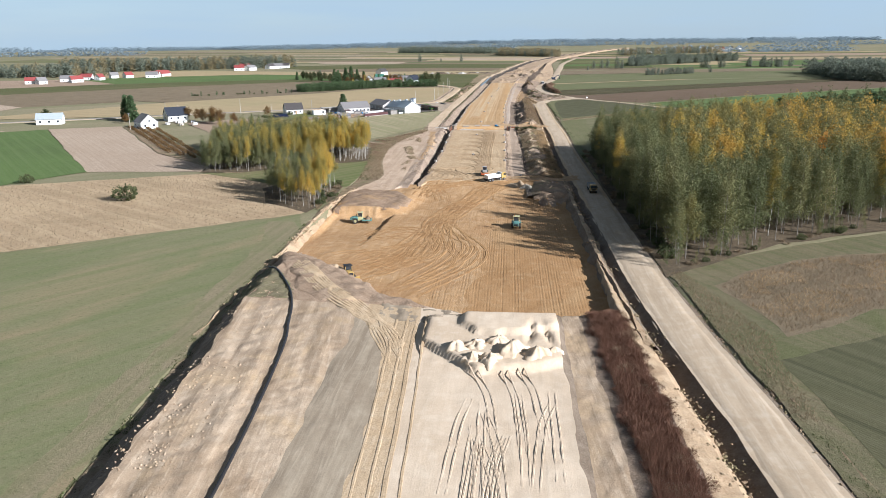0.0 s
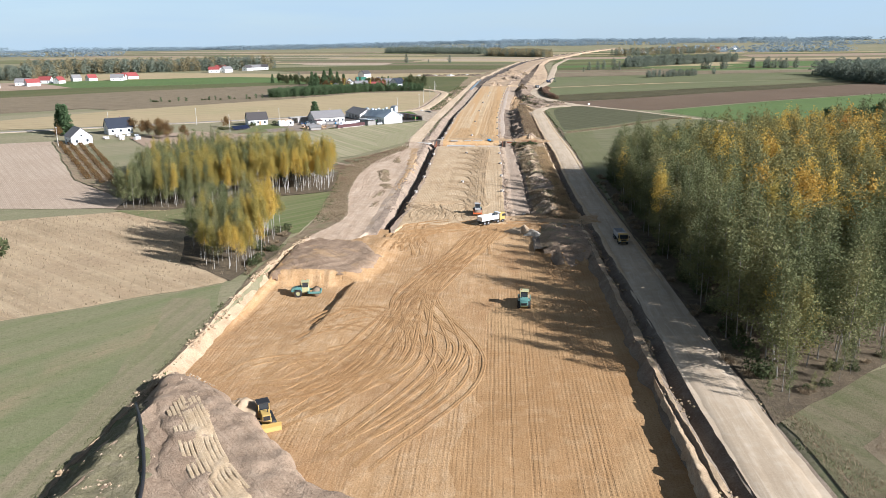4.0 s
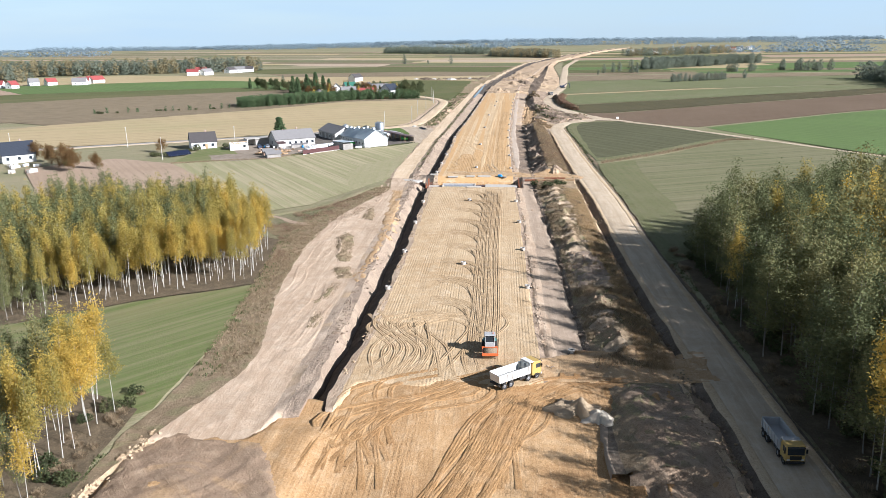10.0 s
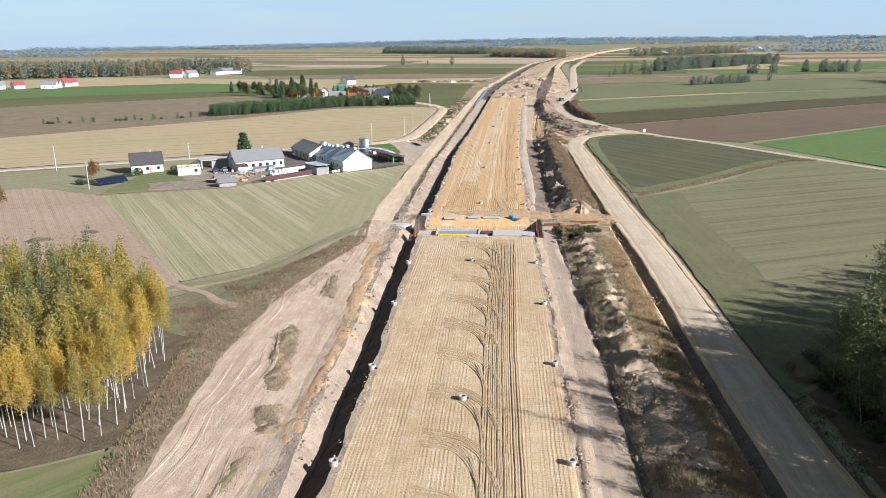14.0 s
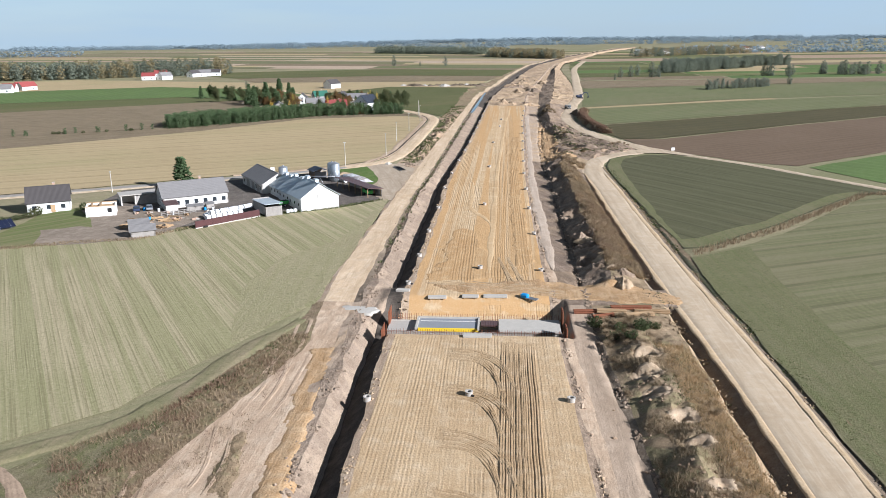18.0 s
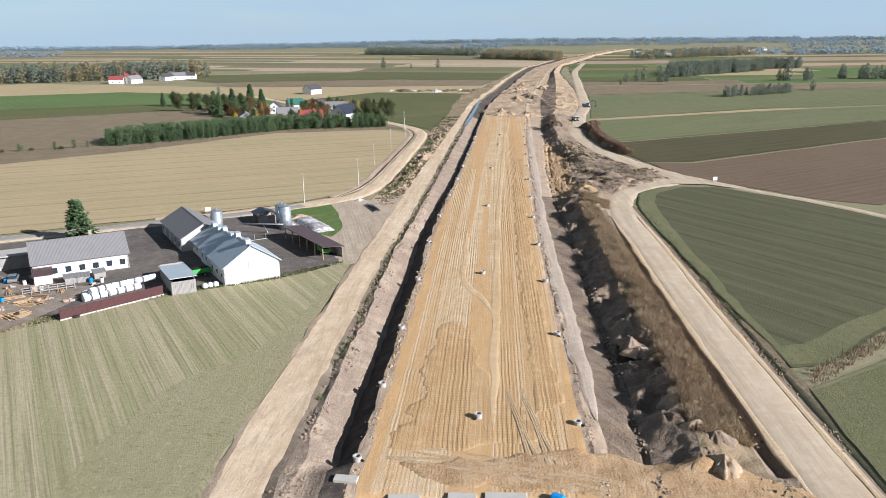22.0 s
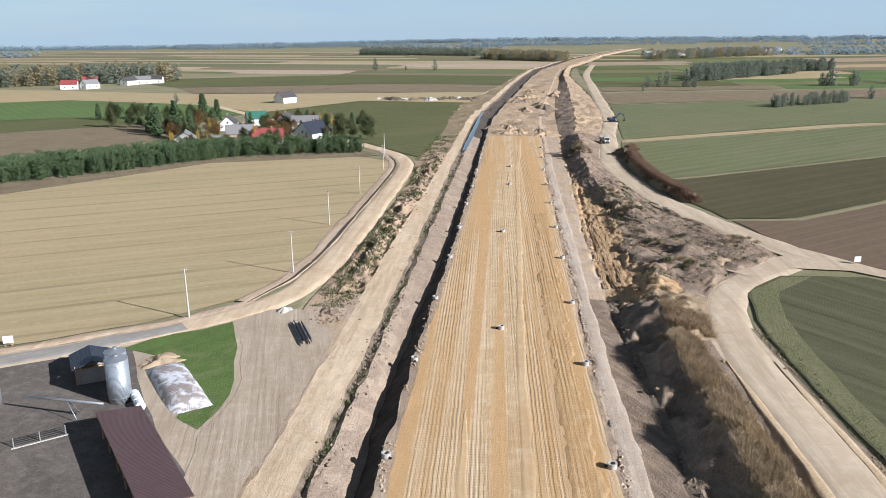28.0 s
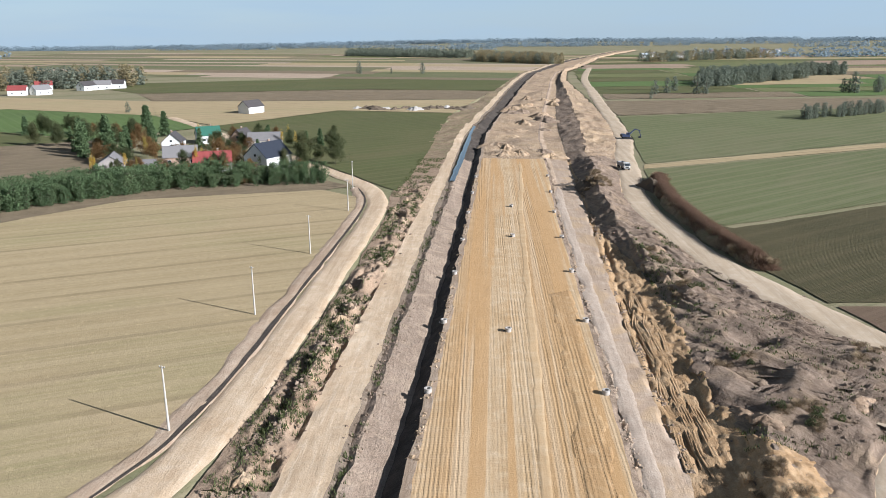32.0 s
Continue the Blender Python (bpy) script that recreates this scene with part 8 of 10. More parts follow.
P = {
    "white_wall": plain("white_render", (0.74, 0.73, 0.69), 0.85, var=0.2, scale=0.5, dirty=0.2, spec=0.2),
    "grey_wall": plain("grey_render", (0.58, 0.55, 0.50), 0.9, var=0.35, scale=0.5, dirty=0.3, spec=0.2),
    "brick_wall": plain("pale_brick", (0.42, 0.29, 0.21), 0.9, var=0.4, scale=0.8, dirty=0.3, spec=0.2),
    "roof_grey": sheet("blue_grey_metal_roof", (0.44, 0.485, 0.495), 0.35, 0.5, 0.15),
    "roof_dark": sheet("dark_brown_roof", (0.075, 0.066, 0.062), 0.3, 0.6, 0.05),
    "roof_asbestos": sheet("weathered_grey_corrugated_roof", (0.20, 0.188, 0.178), 0.25, 0.85, 0.0),
    "roof_black": sheet("anthracite_tile_roof", (0.035, 0.04, 0.052), 0.3, 0.45, 0.05),
    "roof_red": sheet("red_metal_roof", (0.29, 0.07, 0.062), 0.3, 0.5, 0.1),
    "roof_green": sheet("green_metal_roof", (0.045, 0.145, 0.10), 0.3, 0.5, 0.1),
    "roof_plum": sheet("maroon_metal_roof", (0.105, 0.062, 0.058), 0.28, 0.5, 0.15),
    "planks": sheet("weathered_boards", (0.34, 0.31, 0.275), 0.22, 0.85, 0.0, dirty=0.6),
    "fence": sheet("maroon_fence_sheet", (0.085, 0.034, 0.032), 0.2, 0.55, 0.1),
    "zinc": sheet("corrugated_zinc", (0.50, 0.54, 0.57), 0.16, 0.38, 0.65, axis="Z"),
    "wood": plain("raw_timber", (0.42, 0.28, 0.15), 0.8, var=0.4, dirty=0.2),
    "concrete": plain("fresh_concrete", (0.47, 0.435, 0.375), 0.9, var=0.4, dirty=0.5, bump=0.01),
    "concrete_old": plain("dusty_concrete", (0.42, 0.385, 0.335), 0.9, var=0.3, dirty=0.4, bump=0.01),
    # near-black paint that stands for the shade inside openings
    "dark": plain("dark_opening", (0.015, 0.014, 0.013), 0.8, var=0.2, dirty=0.1),
    "glass": plain("window_glass", (0.03, 0.036, 0.042), 0.08, var=0.1, dirty=0.05, spec=0.7),
    "frame": plain("white_window_frame", (0.70, 0.70, 0.68), 0.5, var=0.1, dirty=0.1),
    "steel": plain("galvanised_steel", (0.45, 0.46, 0.47), 0.4, 0.7, dirty=0.25),
    "rust": plain("rusty_steel", (0.235, 0.085, 0.04), 0.85, 0.1, var=0.5, dirty=0.4, dirt=(0.12, 0.05, 0.03)),
    "rubber": plain("tyre_rubber", (0.022, 0.021, 0.020), 0.85, var=0.3, dirty=0.5, scale=3),
    "white_paint": plain("dusty_white_paint", (0.66, 0.64, 0.59), 0.45, dirty=0.35, scale=0.9),
    "grey_paint": plain("dusty_grey_paint", (0.40, 0.39, 0.375), 0.5, dirty=0.4, scale=0.9),
    "yellow": plain("amber_machine_paint", (0.45, 0.30, 0.085), 0.5, dirty=0.4, scale=0.9),
    "lemon": plain("pale_yellow_paint", (0.46, 0.43, 0.22), 0.4, dirty=0.25, scale=0.9),
    "teal": plain("teal_machine_paint", (0.115, 0.25, 0.215), 0.45, dirty=0.45, scale=0.9),
    "orange": plain("red_orange_paint", (0.58, 0.13, 0.035), 0.45, dirty=0.3, scale=0.9),
    "blue": plain("bright_blue_sheet", (0.02, 0.25, 0.58), 0.4, dirty=0.1),
    "navy": plain("dark_blue_paint", (0.03, 0.045, 0.09), 0.4, dirty=0.2),
    "green": plain("farm_green_paint", (0.06, 0.36, 0.06), 0.4, dirty=0.25),
    "black": plain("black_plastic", (0.018, 0.018, 0.019), 0.5, dirty=0.25),
    "white_film": plain("white_wrap_film", (0.72, 0.72, 0.71), 0.35, var=0.15, dirty=0.12, bump=0.02),
    "panel": plain("solar_panel", (0.012, 0.016, 0.035), 0.15, var=0.1, dirty=0.05, spec=0.6),
    "lamp_glass": plain("headlight_glass", (0.6, 0.6, 0.58), 0.15, dirty=0.1),
    "formwork": plain("yellow_formwork_panel", (0.78, 0.55, 0.03), 0.5, dirty=0.15),
    "deck": plain("grey_formwork_deck", (0.24, 0.25, 0.265), 0.7, dirty=0.35),
    "damp": plain("heap_soil", (0.24, 0.175, 0.115), 0.95, var=0.5, dirty=0.5, scale=0.7, bump=0.12, spec=0.1, dirt=(0.36, 0.28, 0.19)),
    "heap_sand": plain("heap_sand", (0.43, 0.32, 0.205), 0.95, var=0.4, dirty=0.45, scale=0.6, bump=0.12, spec=0.1, dirt=(0.33, 0.23, 0.14)),
    "heap_white": plain("heap_white_sand", (0.57, 0.485, 0.375), 0.95, var=0.3, dirty=0.3, scale=0.6, bump=0.1, spec=0.1, dirt=(0.42, 0.33, 0.24)),
    "clods": plain("turf_clods", (0.15, 0.115, 0.08), 0.95, var=0.5, dirty=0.5, scale=1.1, bump=0.15, spec=0.1, dirt=(0.30, 0.245, 0.18)),
}

k = Mat("stained_white_tarpaulin", 0.5, spec=0.3)
kn = k.noise(0.55, 5, 0.65, at=k.pos(local=True), distort=0.6)
k.bump(k.noise(1.5, 4, 0.6, at=k.pos(local=True)), 0.1, 0.8)
P["tarp"] = k.color(k.mix(k.range(kn, 0.44, 0.56), (0.62, 0.62, 0.63), (0.30, 0.25, 0.22)))


def window(parent, x, y, z, w, h, face, mat="glass"):
    """A window set into a wall. face: -1 or 1 for the long sides (along y), 'a' or 'b' for the gables (along x)."""
    if face in (-1, 1):
        fr = joined(block(w + 0.16, 0.1, 0.08, (x, y, z - 0.08)), block(w + 0.16, 0.1, 0.08, (x, y, z + h)), block(0.08, 0.1, h, (x - w / 2 - 0.04, y, z)), block(0.08, 0.1, h, (x + w / 2 + 0.04, y, z)))
        pane = block(w, 0.06, h, (x, y, z))
    else:
        fr = joined(block(0.1, w + 0.16, 0.08, (x, y, z - 0.08)), block(0.1, w + 0.16, 0.08, (x, y, z + h)), block(0.1, 0.08, h, (x, y - w / 2 - 0.04, z)), block(0.1, 0.08, h, (x, y + w / 2 + 0.04, z)))
        pane = block(0.06, w, h, (x, y, z))
    f = part("window", fr, P["frame"], parent)
    part("pane", pane, P[mat], f)


def house(name, x, y, turn, length, width, eave, ridge, wall, roof, label, windows=(3, 3, 1, 1), chimney=False, over=0.35, door=None, group="", category="house"):
    """A gabled building: its long side runs along its own x from the corner-centre; turn is the heading of that side."""
    h = thing(name, label, category, pose(x, y, 0, 0, 0, turn), group)
    t = 0.3
    hw = width / 2
    body = joined(
        block(length, t, eave + 0.4, (0, -hw + t / 2, -0.4)),
        block(length, t, eave + 0.4, (0, hw - t / 2, -0.4)))
    part("wall", body, P[wall], h)
    for s in (-1, 1):
        part("gable", prism([(-hw, -0.4), (hw, -0.4), (hw, eave), (0, ridge), (-hw, eave)], t, (s * (length / 2 - t / 2), 0, 0), "X"), P[wall], h)
    rise = ridge - eave
    slope = math.hypot(hw, rise)
    ang = math.degrees(math.atan2(rise, hw))
    for s in (-1, 1):
        sl = slope + over
        bm = block(length + 2 * over, sl, 0.14, (0, 0, 0))
        mid = Vector((0, s * (hw + over * math.cos(radians(ang))) / 2, (eave - over * math.sin(radians(ang)) + ridge) / 2 + 0.08))
        r = part("roof", bm, P[roof], h)
        r.matrix_basis = pose(mid.x, mid.y, mid.z, -s * ang, 0, 0)
    part("ridge_cap", prism([(-0.2, 0), (0, 0.13), (0.2, 0)], length + 2 * over, (0, 0, ridge + 0.16), "X").copy() if False else block(length + 2 * over, 0.36, 0.1, (0, 0, ridge + 0.14), 0.03), P[roof], h)
    wz = min(1.0, eave * 0.35)
    wh = min(1.2, eave * 0.4)
    for s, n in ((-1, windows[0]), (1, windows[1])):
        for i in range(n):
            window(h, -length / 2 + length * (i + 0.5) / n, s * (hw + 0.0), wz, min(1.1, length / n * 0.5), wh, s)
    for s, n in ((-1, windows[2]), (1, windows[3])):
        for i in range(n):
            window(h, s * (length / 2), -hw + width * (i + 0.5) / n, wz, 1.1, wh, "g")
        if n and ridge - eave > 1.8:
            window(h, s * (length / 2), 0, eave + 0.2, 0.9, 0.9, "g")
    if door:
        part("door", block(1.1, 0.12, 2.1, (door, -hw - 0.03, 0.02), 0.01), P["wood"], h)
    if chimney:
        cp = part("chimney", block(0.6, 0.6, 1.6, (length * 0.15, hw * 0.2, ridge - 0.8), 0.02), P["brick_wall"], h)
        part("chimney_cap", block(0.75, 0.75, 0.12, (length * 0.15, hw * 0.2, ridge + 0.8), 0.02), P["concrete"], cp)
    return h


def heap(name, x, y, r, high, material, label, seed=0, z=0.0, stretch=1.0, turn=0.0, category="mound", group=""):
    """A tipped heap of soil with an uneven outline."""
    n, m = 36, 14
    verts = [(0, 0, high)]
    for i in range(1, m):
        u = i / (m - 1)
        for j in range(n):
            a = 2 * math.pi * j / n
            k = 1 + 0.24 * math.sin(2 * a + seed) + 0.17 * math.sin(3 * a + 2 * seed) + 0.14 * math.sin(7 * a + seed) + 0.08 * math.sin(13 * a + 3 * seed)
            px, py = r * u * k * math.cos(a) * stretch, r * u * k * math.sin(a)
            hz = high * (1 - u) ** 0.85 + float(fractal(px + seed * 9, py, 1.6, 4, 6)) * 0.34 * high * math.sin(math.pi * min(1, u + 0.12))
            verts.append((px, py, hz - (0.35 if i == m - 1 else 0)))
    faces = [(0, 1 + j, 1 + (j + 1) % n) for j in range(n)]
    for i in range(m - 2):
        for j in range(n):
            a, b = 1 + i * n + j, 1 + i * n + (j + 1) % n
            faces.append((a, a + n, b + n, b))
    ob = new(name, mesh_of(name, verts, faces, material, True))
    ob.matrix_world = pose(x, y, z, 0, 0, turn)
    return tagged(ob, label, category, group)


def rod(name, points, r, material, parent=None, sides=8, label=""):
    v, f = tube([tuple(p) for p in points], [r] * len(points), sides)
    f.append(tuple(range(sides))[::-1])
    ob = new(name, mesh_of(name, v, f, material, True))
    if parent is not None:
        ob.parent = parent
    return tagged(ob, label)


def wheel(parent, x, y, r, w, name="wheel", rim="steel"):
    t = part(name, drum(r, w, (0, 0, 0), "Y", 18, inner=r * 0.56), P["rubber"], parent, smooth=False)
    t.matrix_basis = pose(x, y, r)
    part("rim", joined(drum(r * 0.57, w * 0.7, (0, 0, 0), "Y", 14), drum(r * 0.22, w * 1.02, (0, 0, 0), "Y", 8)), P[rim], t)
    return t
# ---- machines on the works ----
def dump_truck(label, m, cab="yellow", body="white_paint", nose="white_paint", group="tipper trucks"):
    """A four-axle tipper; it faces its own +x."""
    t = thing("tipper_truck", label, "truck", m @ Matrix.Diagonal((0.87, 0.87, 0.87, 1)), group)
    part("chassis", joined(block(8.6, 0.9, 0.3, (0, 0, 0.75), 0.03), block(0.3, 2.3, 0.25, (-4.3, 0, 0.6), 0.03), block(1.2, 2.2, 0.5, (0.6, 0, 0.55), 0.05)), P["black"], t)
    c = part("cab", prism([(2.45, 0.75), (4.45, 0.75), (4.5, 1.7), (4.3, 2.95), (2.75, 3.05), (2.45, 2.6)], 2.45, (0, 0, 0), bevel=0.06), P[cab], t)
    part("windscreen", prism([(4.49, 1.75), (4.53, 1.75), (4.35, 2.72), (4.31, 2.72)], 2.15), P["glass"], c)
    for s in (-1, 1):
        part("side_window", block(0.95, 0.03, 0.75, (3.75, s * 1.235, 1.85), 0.01), P["glass"], c)
        part("headlight", block(0.06, 0.4, 0.22, (4.5, s * 0.9, 0.95), 0.02), P["lamp_glass"], c)
        part("mirror", block(0.12, 0.22, 0.6, (4.35, s * 1.42, 1.9), 0.02), P["black"], c)
        part("step", block(0.7, 0.12, 0.5, (3.4, s * 1.2, 0.45), 0.02), P["black"], c)
    part("grille", block(0.06, 1.5, 0.55, (4.5, 0, 1.05), 0.01), P["black"], c)
    part("bumper", block(0.18, 2.4, 0.35, (4.5, 0, 0.5), 0.04), P[nose], c)
    part("sun_visor", block(0.35, 2.2, 0.06, (4.5, 0, 2.75), 0.01, (0, 15, 0)), P["black"], c)
    b = part("tipper_body", joined(
        block(6.4, 2.3, 0.14, (-1.15, 0, 1.15), 0.02),
        block(6.4, 0.12, 1.35, (-1.15, 1.2, 1.2), 0.02, (-4, 0, 0)), block(6.4, 0.12, 1.35, (-1.15, -1.2, 1.2), 0.02, (4, 0, 0)),
        block(0.12, 2.4, 1.75, (2.08, 0, 1.15), 0.02), block(1.0, 2.3, 0.1, (2.5, 0, 2.95), 0.02)), P[body], t, "dusty steel tipping body")
    part("tailgate", block(0.1, 2.42, 1.3, (-4.38, 0, 1.2), 0.02, (0, -6, 0)), P[body], b)
    for i in range(6):
        for s in (-1, 1):
            part("stake", block(0.12, 0.1, 1.3, (-3.9 + i * 1.1, s * 1.3, 1.2), 0.01, (-s * 4, 0, 0)), P[body], b)
    part("hoist", drum(0.12, 1.5, (1.9, 0, 1.9), "Z", 8), P["steel"], t)
    for x in (3.6, 1.75, -2.0, -3.35):
        for s in (-1, 1):
            wheel(t, x, s * 1.05, 0.52, 0.34 if x > 0 else 0.5)
    part("mudguard", joined(*[block(2.5, 0.45, 0.06, (-2.65, s * 1.05, 1.1), 0.02) for s in (-1, 1)]), P["black"], t)
    return t


def roller(label, m, paint="teal", accent="lemon", yoke="teal", group="soil rollers"):
    """A single-drum roller; its drum leads along its own +x."""
    t = thing("soil_roller", label, "roller", m, group)
    d = part("drum", drum(0.78, 2.1, (2.2, 0, 0.78), "Y", 28), P["damp"], t, "drum caked with damp sand", True)
    part("drum_yoke", joined(*[block(2.6, 0.14, 0.42, (1.9, s * 1.15, 0.7), 0.03) for s in (-1, 1)], block(0.2, 2.44, 0.42, (3.2, 0, 0.7), 0.03), block(0.3, 2.44, 0.5, (0.75, 0, 0.7), 0.03)), P[yoke], t)
    part("frame", block(3.2, 1.2, 0.45, (-0.9, 0, 0.7), 0.04), P[accent], t)
    h = part("engine_hood", prism([(-2.7, 0.95), (-0.55, 0.95), (-0.55, 1.95), (-1.6, 1.9), (-2.6, 1.6)], 1.5, bevel=0.08), P[paint], t)
    part("vent_grille", block(0.05, 1.0, 0.4, (-2.68, 0, 1.05), 0.01), P["black"], h)
    part("exhaust", drum(0.06, 0.7, (-0.9, 0.5, 2.2), "Z", 8), P["black"], h)
    part("cab", joined(block(1.35, 1.5, 1.0, (0.15, 0, 0.9), 0.05), *[block(0.09, 0.09, 1.1, (0.15 + a * 0.62, b * 0.68, 1.85), 0.01) for a in (-1, 1) for b in (-1, 1)]), P[accent], t)
    part("cab_glass", block(1.2, 1.36, 1.05, (0.15, 0, 1.88), 0.02), P["glass"], t)
    part("cab_roof", block(1.6, 1.7, 0.14, (0.15, 0, 2.95), 0.05), P[accent], t)
    part("beacon", drum(0.08, 0.16, (0.15, 0.5, 3.16), "Z", 8), P["orange"], t)
    for s in (-1, 1):
        wheel(t, -1.25, s * 0.95, 0.76, 0.55, rim="lemon" if accent == "lemon" else "steel")
        part("fender", block(1.2, 0.4, 0.07, (-1.25, s * 0.85, 1.55), 0.02), P[paint], t)
        part("cab_step", block(0.5, 0.1, 0.35, (0.3, s * 0.8, 0.5), 0.02), P["black"], t)
    return t


def bulldozer(label, m):
    t = thing("bulldozer", label, "bulldozer", m)
    for s in (-1, 1):
        k = part("track", prism([(-1.7, 0.0), (1.5, 0.0), (1.9, 0.45), (1.5, 0.95), (-1.6, 0.95), (-2.0, 0.45)], 0.6, (0, s * 0.95, 0), bevel=0.06), P["black"], t)
        part("track_frame", block(2.6, 0.1, 0.35, (-0.1, s * 1.27, 0.3), 0.02), P["yellow"], k)
        for i in range(5):
            part("track_roller", drum(0.13, 0.08, (-1.2 + i * 0.55, s * 1.29, 0.18), "Y", 10), P["steel"], k)
    part("hull", block(3.1, 1.3, 0.8, (0, 0, 0.5), 0.06), P["yellow"], t)
    h = part("engine_hood", prism([(0.2, 1.2), (1.75, 1.2), (1.75, 1.95), (0.2, 2.1)], 1.15, bevel=0.05), P["yellow"], t)
    part("radiator", block(0.05, 0.9, 0.6, (1.76, 0, 1.25)), P["black"], h)
    part("exhaust", drum(0.06, 0.9, (1.0, 0.3, 2.4), "Z", 8), P["black"], h)
    part("cab", joined(block(1.4, 1.5, 0.5, (-0.6, 0, 1.25), 0.04), *[block(0.1, 0.1, 1.2, (-0.6 + a * 0.62, b * 0.68, 1.7)) for a in (-1, 1) for b in (-1, 1)]), P["yellow"], t)
    part("cab_glass", block(1.28, 1.36, 1.1, (-0.6, 0, 1.72), 0.02), P["glass"], t)
    part("cab_roof", block(1.6, 1.7, 0.14, (-0.6, 0, 2.85), 0.05), P["black"], t)
    b = part("blade", prism([(2.55, 0.02), (2.75, 0.0), (2.62, 0.6), (2.8, 1.2), (2.62, 1.2), (2.42, 0.6)], 3.3, bevel=0.02), P["yellow"], t, "worn yellow dozer blade")
    part("push_arm", joined(*[block(2.4, 0.16, 0.25, (1.4, s * 1.4, 0.35), 0.02) for s in (-1, 1)]), P["yellow"], t)
    part("ripper", block(0.3, 1.4, 0.7, (-2.1, 0, 0.5), 0.03), P["black"], t)
    return t


def excavator(label, m, paint="navy"):
    t = thing("excavator", label, "excavator", m)
    for s in (-1, 1):
        part("track", prism([(-1.9, 0.0), (1.9, 0.0), (2.25, 0.45), (1.9, 0.9), (-1.9, 0.9), (-2.25, 0.45)], 0.6, (0, s * 1.15, 0), bevel=0.05), P["black"], t)
    part("undercarriage", block(1.8, 1.8, 0.5, (0, 0, 0.5), 0.04), P["black"], t)
    hs = part("house", joined(block(3.6, 2.7, 1.0, (-0.7, 0, 1.1), 0.08), block(1.3, 2.6, 0.5, (-1.9, 0, 2.0), 0.08)), P[paint], t)
    part("counterweight", block(0.7, 2.7, 1.2, (-2.6, 0, 1.1), 0.15), P["black"], hs)
    cb = part("cab", block(1.6, 1.0, 1.7, (0.6, 0.8, 1.2), 0.08), P[paint], t)
    part("cab_glass", joined(block(0.04, 0.85, 1.1, (1.42, 0.8, 1.6)), block(1.2, 0.04, 0.9, (0.6, 1.32, 1.8))), P["glass"], cb)
    bo = part("boom", joined(block(3.4, 0.4, 0.5, (2.2, 0, 3.2), 0.05, (0, -42, 0)), block(2.8, 0.36, 0.42, (4.6, 0, 4.0), 0.05, (0, 18, 0))), P[paint], t)
    part("stick", block(2.8, 0.3, 0.36, (5.9, 0, 2.3), 0.04, (0, 70, 0)), P[paint], t)
    part("bucket", prism([(5.4, 0.5), (6.3, 0.7), (6.3, 1.3), (5.6, 1.4), (5.2, 0.95)], 1.2, bevel=0.04), P["black"], t)
    part("boom_ram", rod_bm((1.4, 0.25, 2.0), (3.3, 0.25, 4.1), 0.09), P["steel"], bo)
    return t


def rod_bm(a, b, r, seg=8):
    a, b = Vector(a), Vector(b)
    bm = bmesh.new()
    bmesh.ops.create_cone(bm, cap_ends=True, segments=seg, radius1=r, radius2=r, depth=(b - a).length)
    q = (b - a).to_track_quat("Z", "Y").to_matrix().to_4x4()
    bmesh.ops.transform(bm, matrix=Matrix.Translation((a + b) / 2) @ q, verts=bm.verts)
    return bm


def on(x, y, turn=0.0, up=0.02):
    return pose(x, y, ground_at(x, y) + up, 0, 0, turn)


dump_truck("white tipper truck with amber cab on ochre sand", on(-4.6, 256.8, 40), "yellow", "white_paint", "white_paint")
dump_truck("grey tipper truck with amber cab on the haul road", pose(26.2, 240.5, 0.19, 0, 0, -88), "yellow", "grey_paint", "black")
dump_truck("grey tipper truck on the far haul road", pose(31.8, 778, 0.26, 0, 0, -80), "white_paint", "grey_paint", "black")
roller("teal and yellow soil roller facing the birch grove", on(-41.2, 205.4, 8), "teal", "lemon", "teal")
roller("teal soil roller with pale cab in the tree shade", on(2.2, 198.8, 88), "teal", "lemon", "teal")
roller("blue soil roller with red-orange drum frame", on(-8.4, 267.0, -88), "teal", "grey_paint", "orange")
bulldozer("amber bulldozer beside the topsoil heap", on(-33.2, 151.5, -62))
excavator("dark blue excavator beside the far haul road", pose(47.5, 858, 0.1, 0, 0, 5), "navy")

# ---- drainage shafts along the embankment ----
ring_src = None


def shaft(x, y, tall=0.6, r=0.5):
    global ring_src
    m = on(x, y, (x * 37 + y * 11) % 360, -0.05)
    if ring_src is None:
        t = thing("drain_shaft", "pale concrete drain shaft ring standing in sand", "drain shaft", m, "drain shafts")
        part("shaft_ring", drum(r, tall, (0, 0, tall / 2), "Z", 20, inner=r - 0.11), P["concrete_old"], t)
        # near-black disc paints the shade down inside the ring
        part("shaft_bottom", drum(r - 0.1, 0.06, (0, 0, 0.2), "Z", 20), P["dark"], t)
        part("pipe_stub", drum(0.14, 0.5, (r + 0.1, 0, 0.22), "X", 12, inner=0.11), P["black"], t)
        part("shaft_collar", drum(r + 0.05, 0.1, (0, 0, tall + 0.04), "Z", 20, inner=r - 0.16), P["concrete_old"], t)
        ring_src = t
        return t
    return copy_thing(ring_src, m)


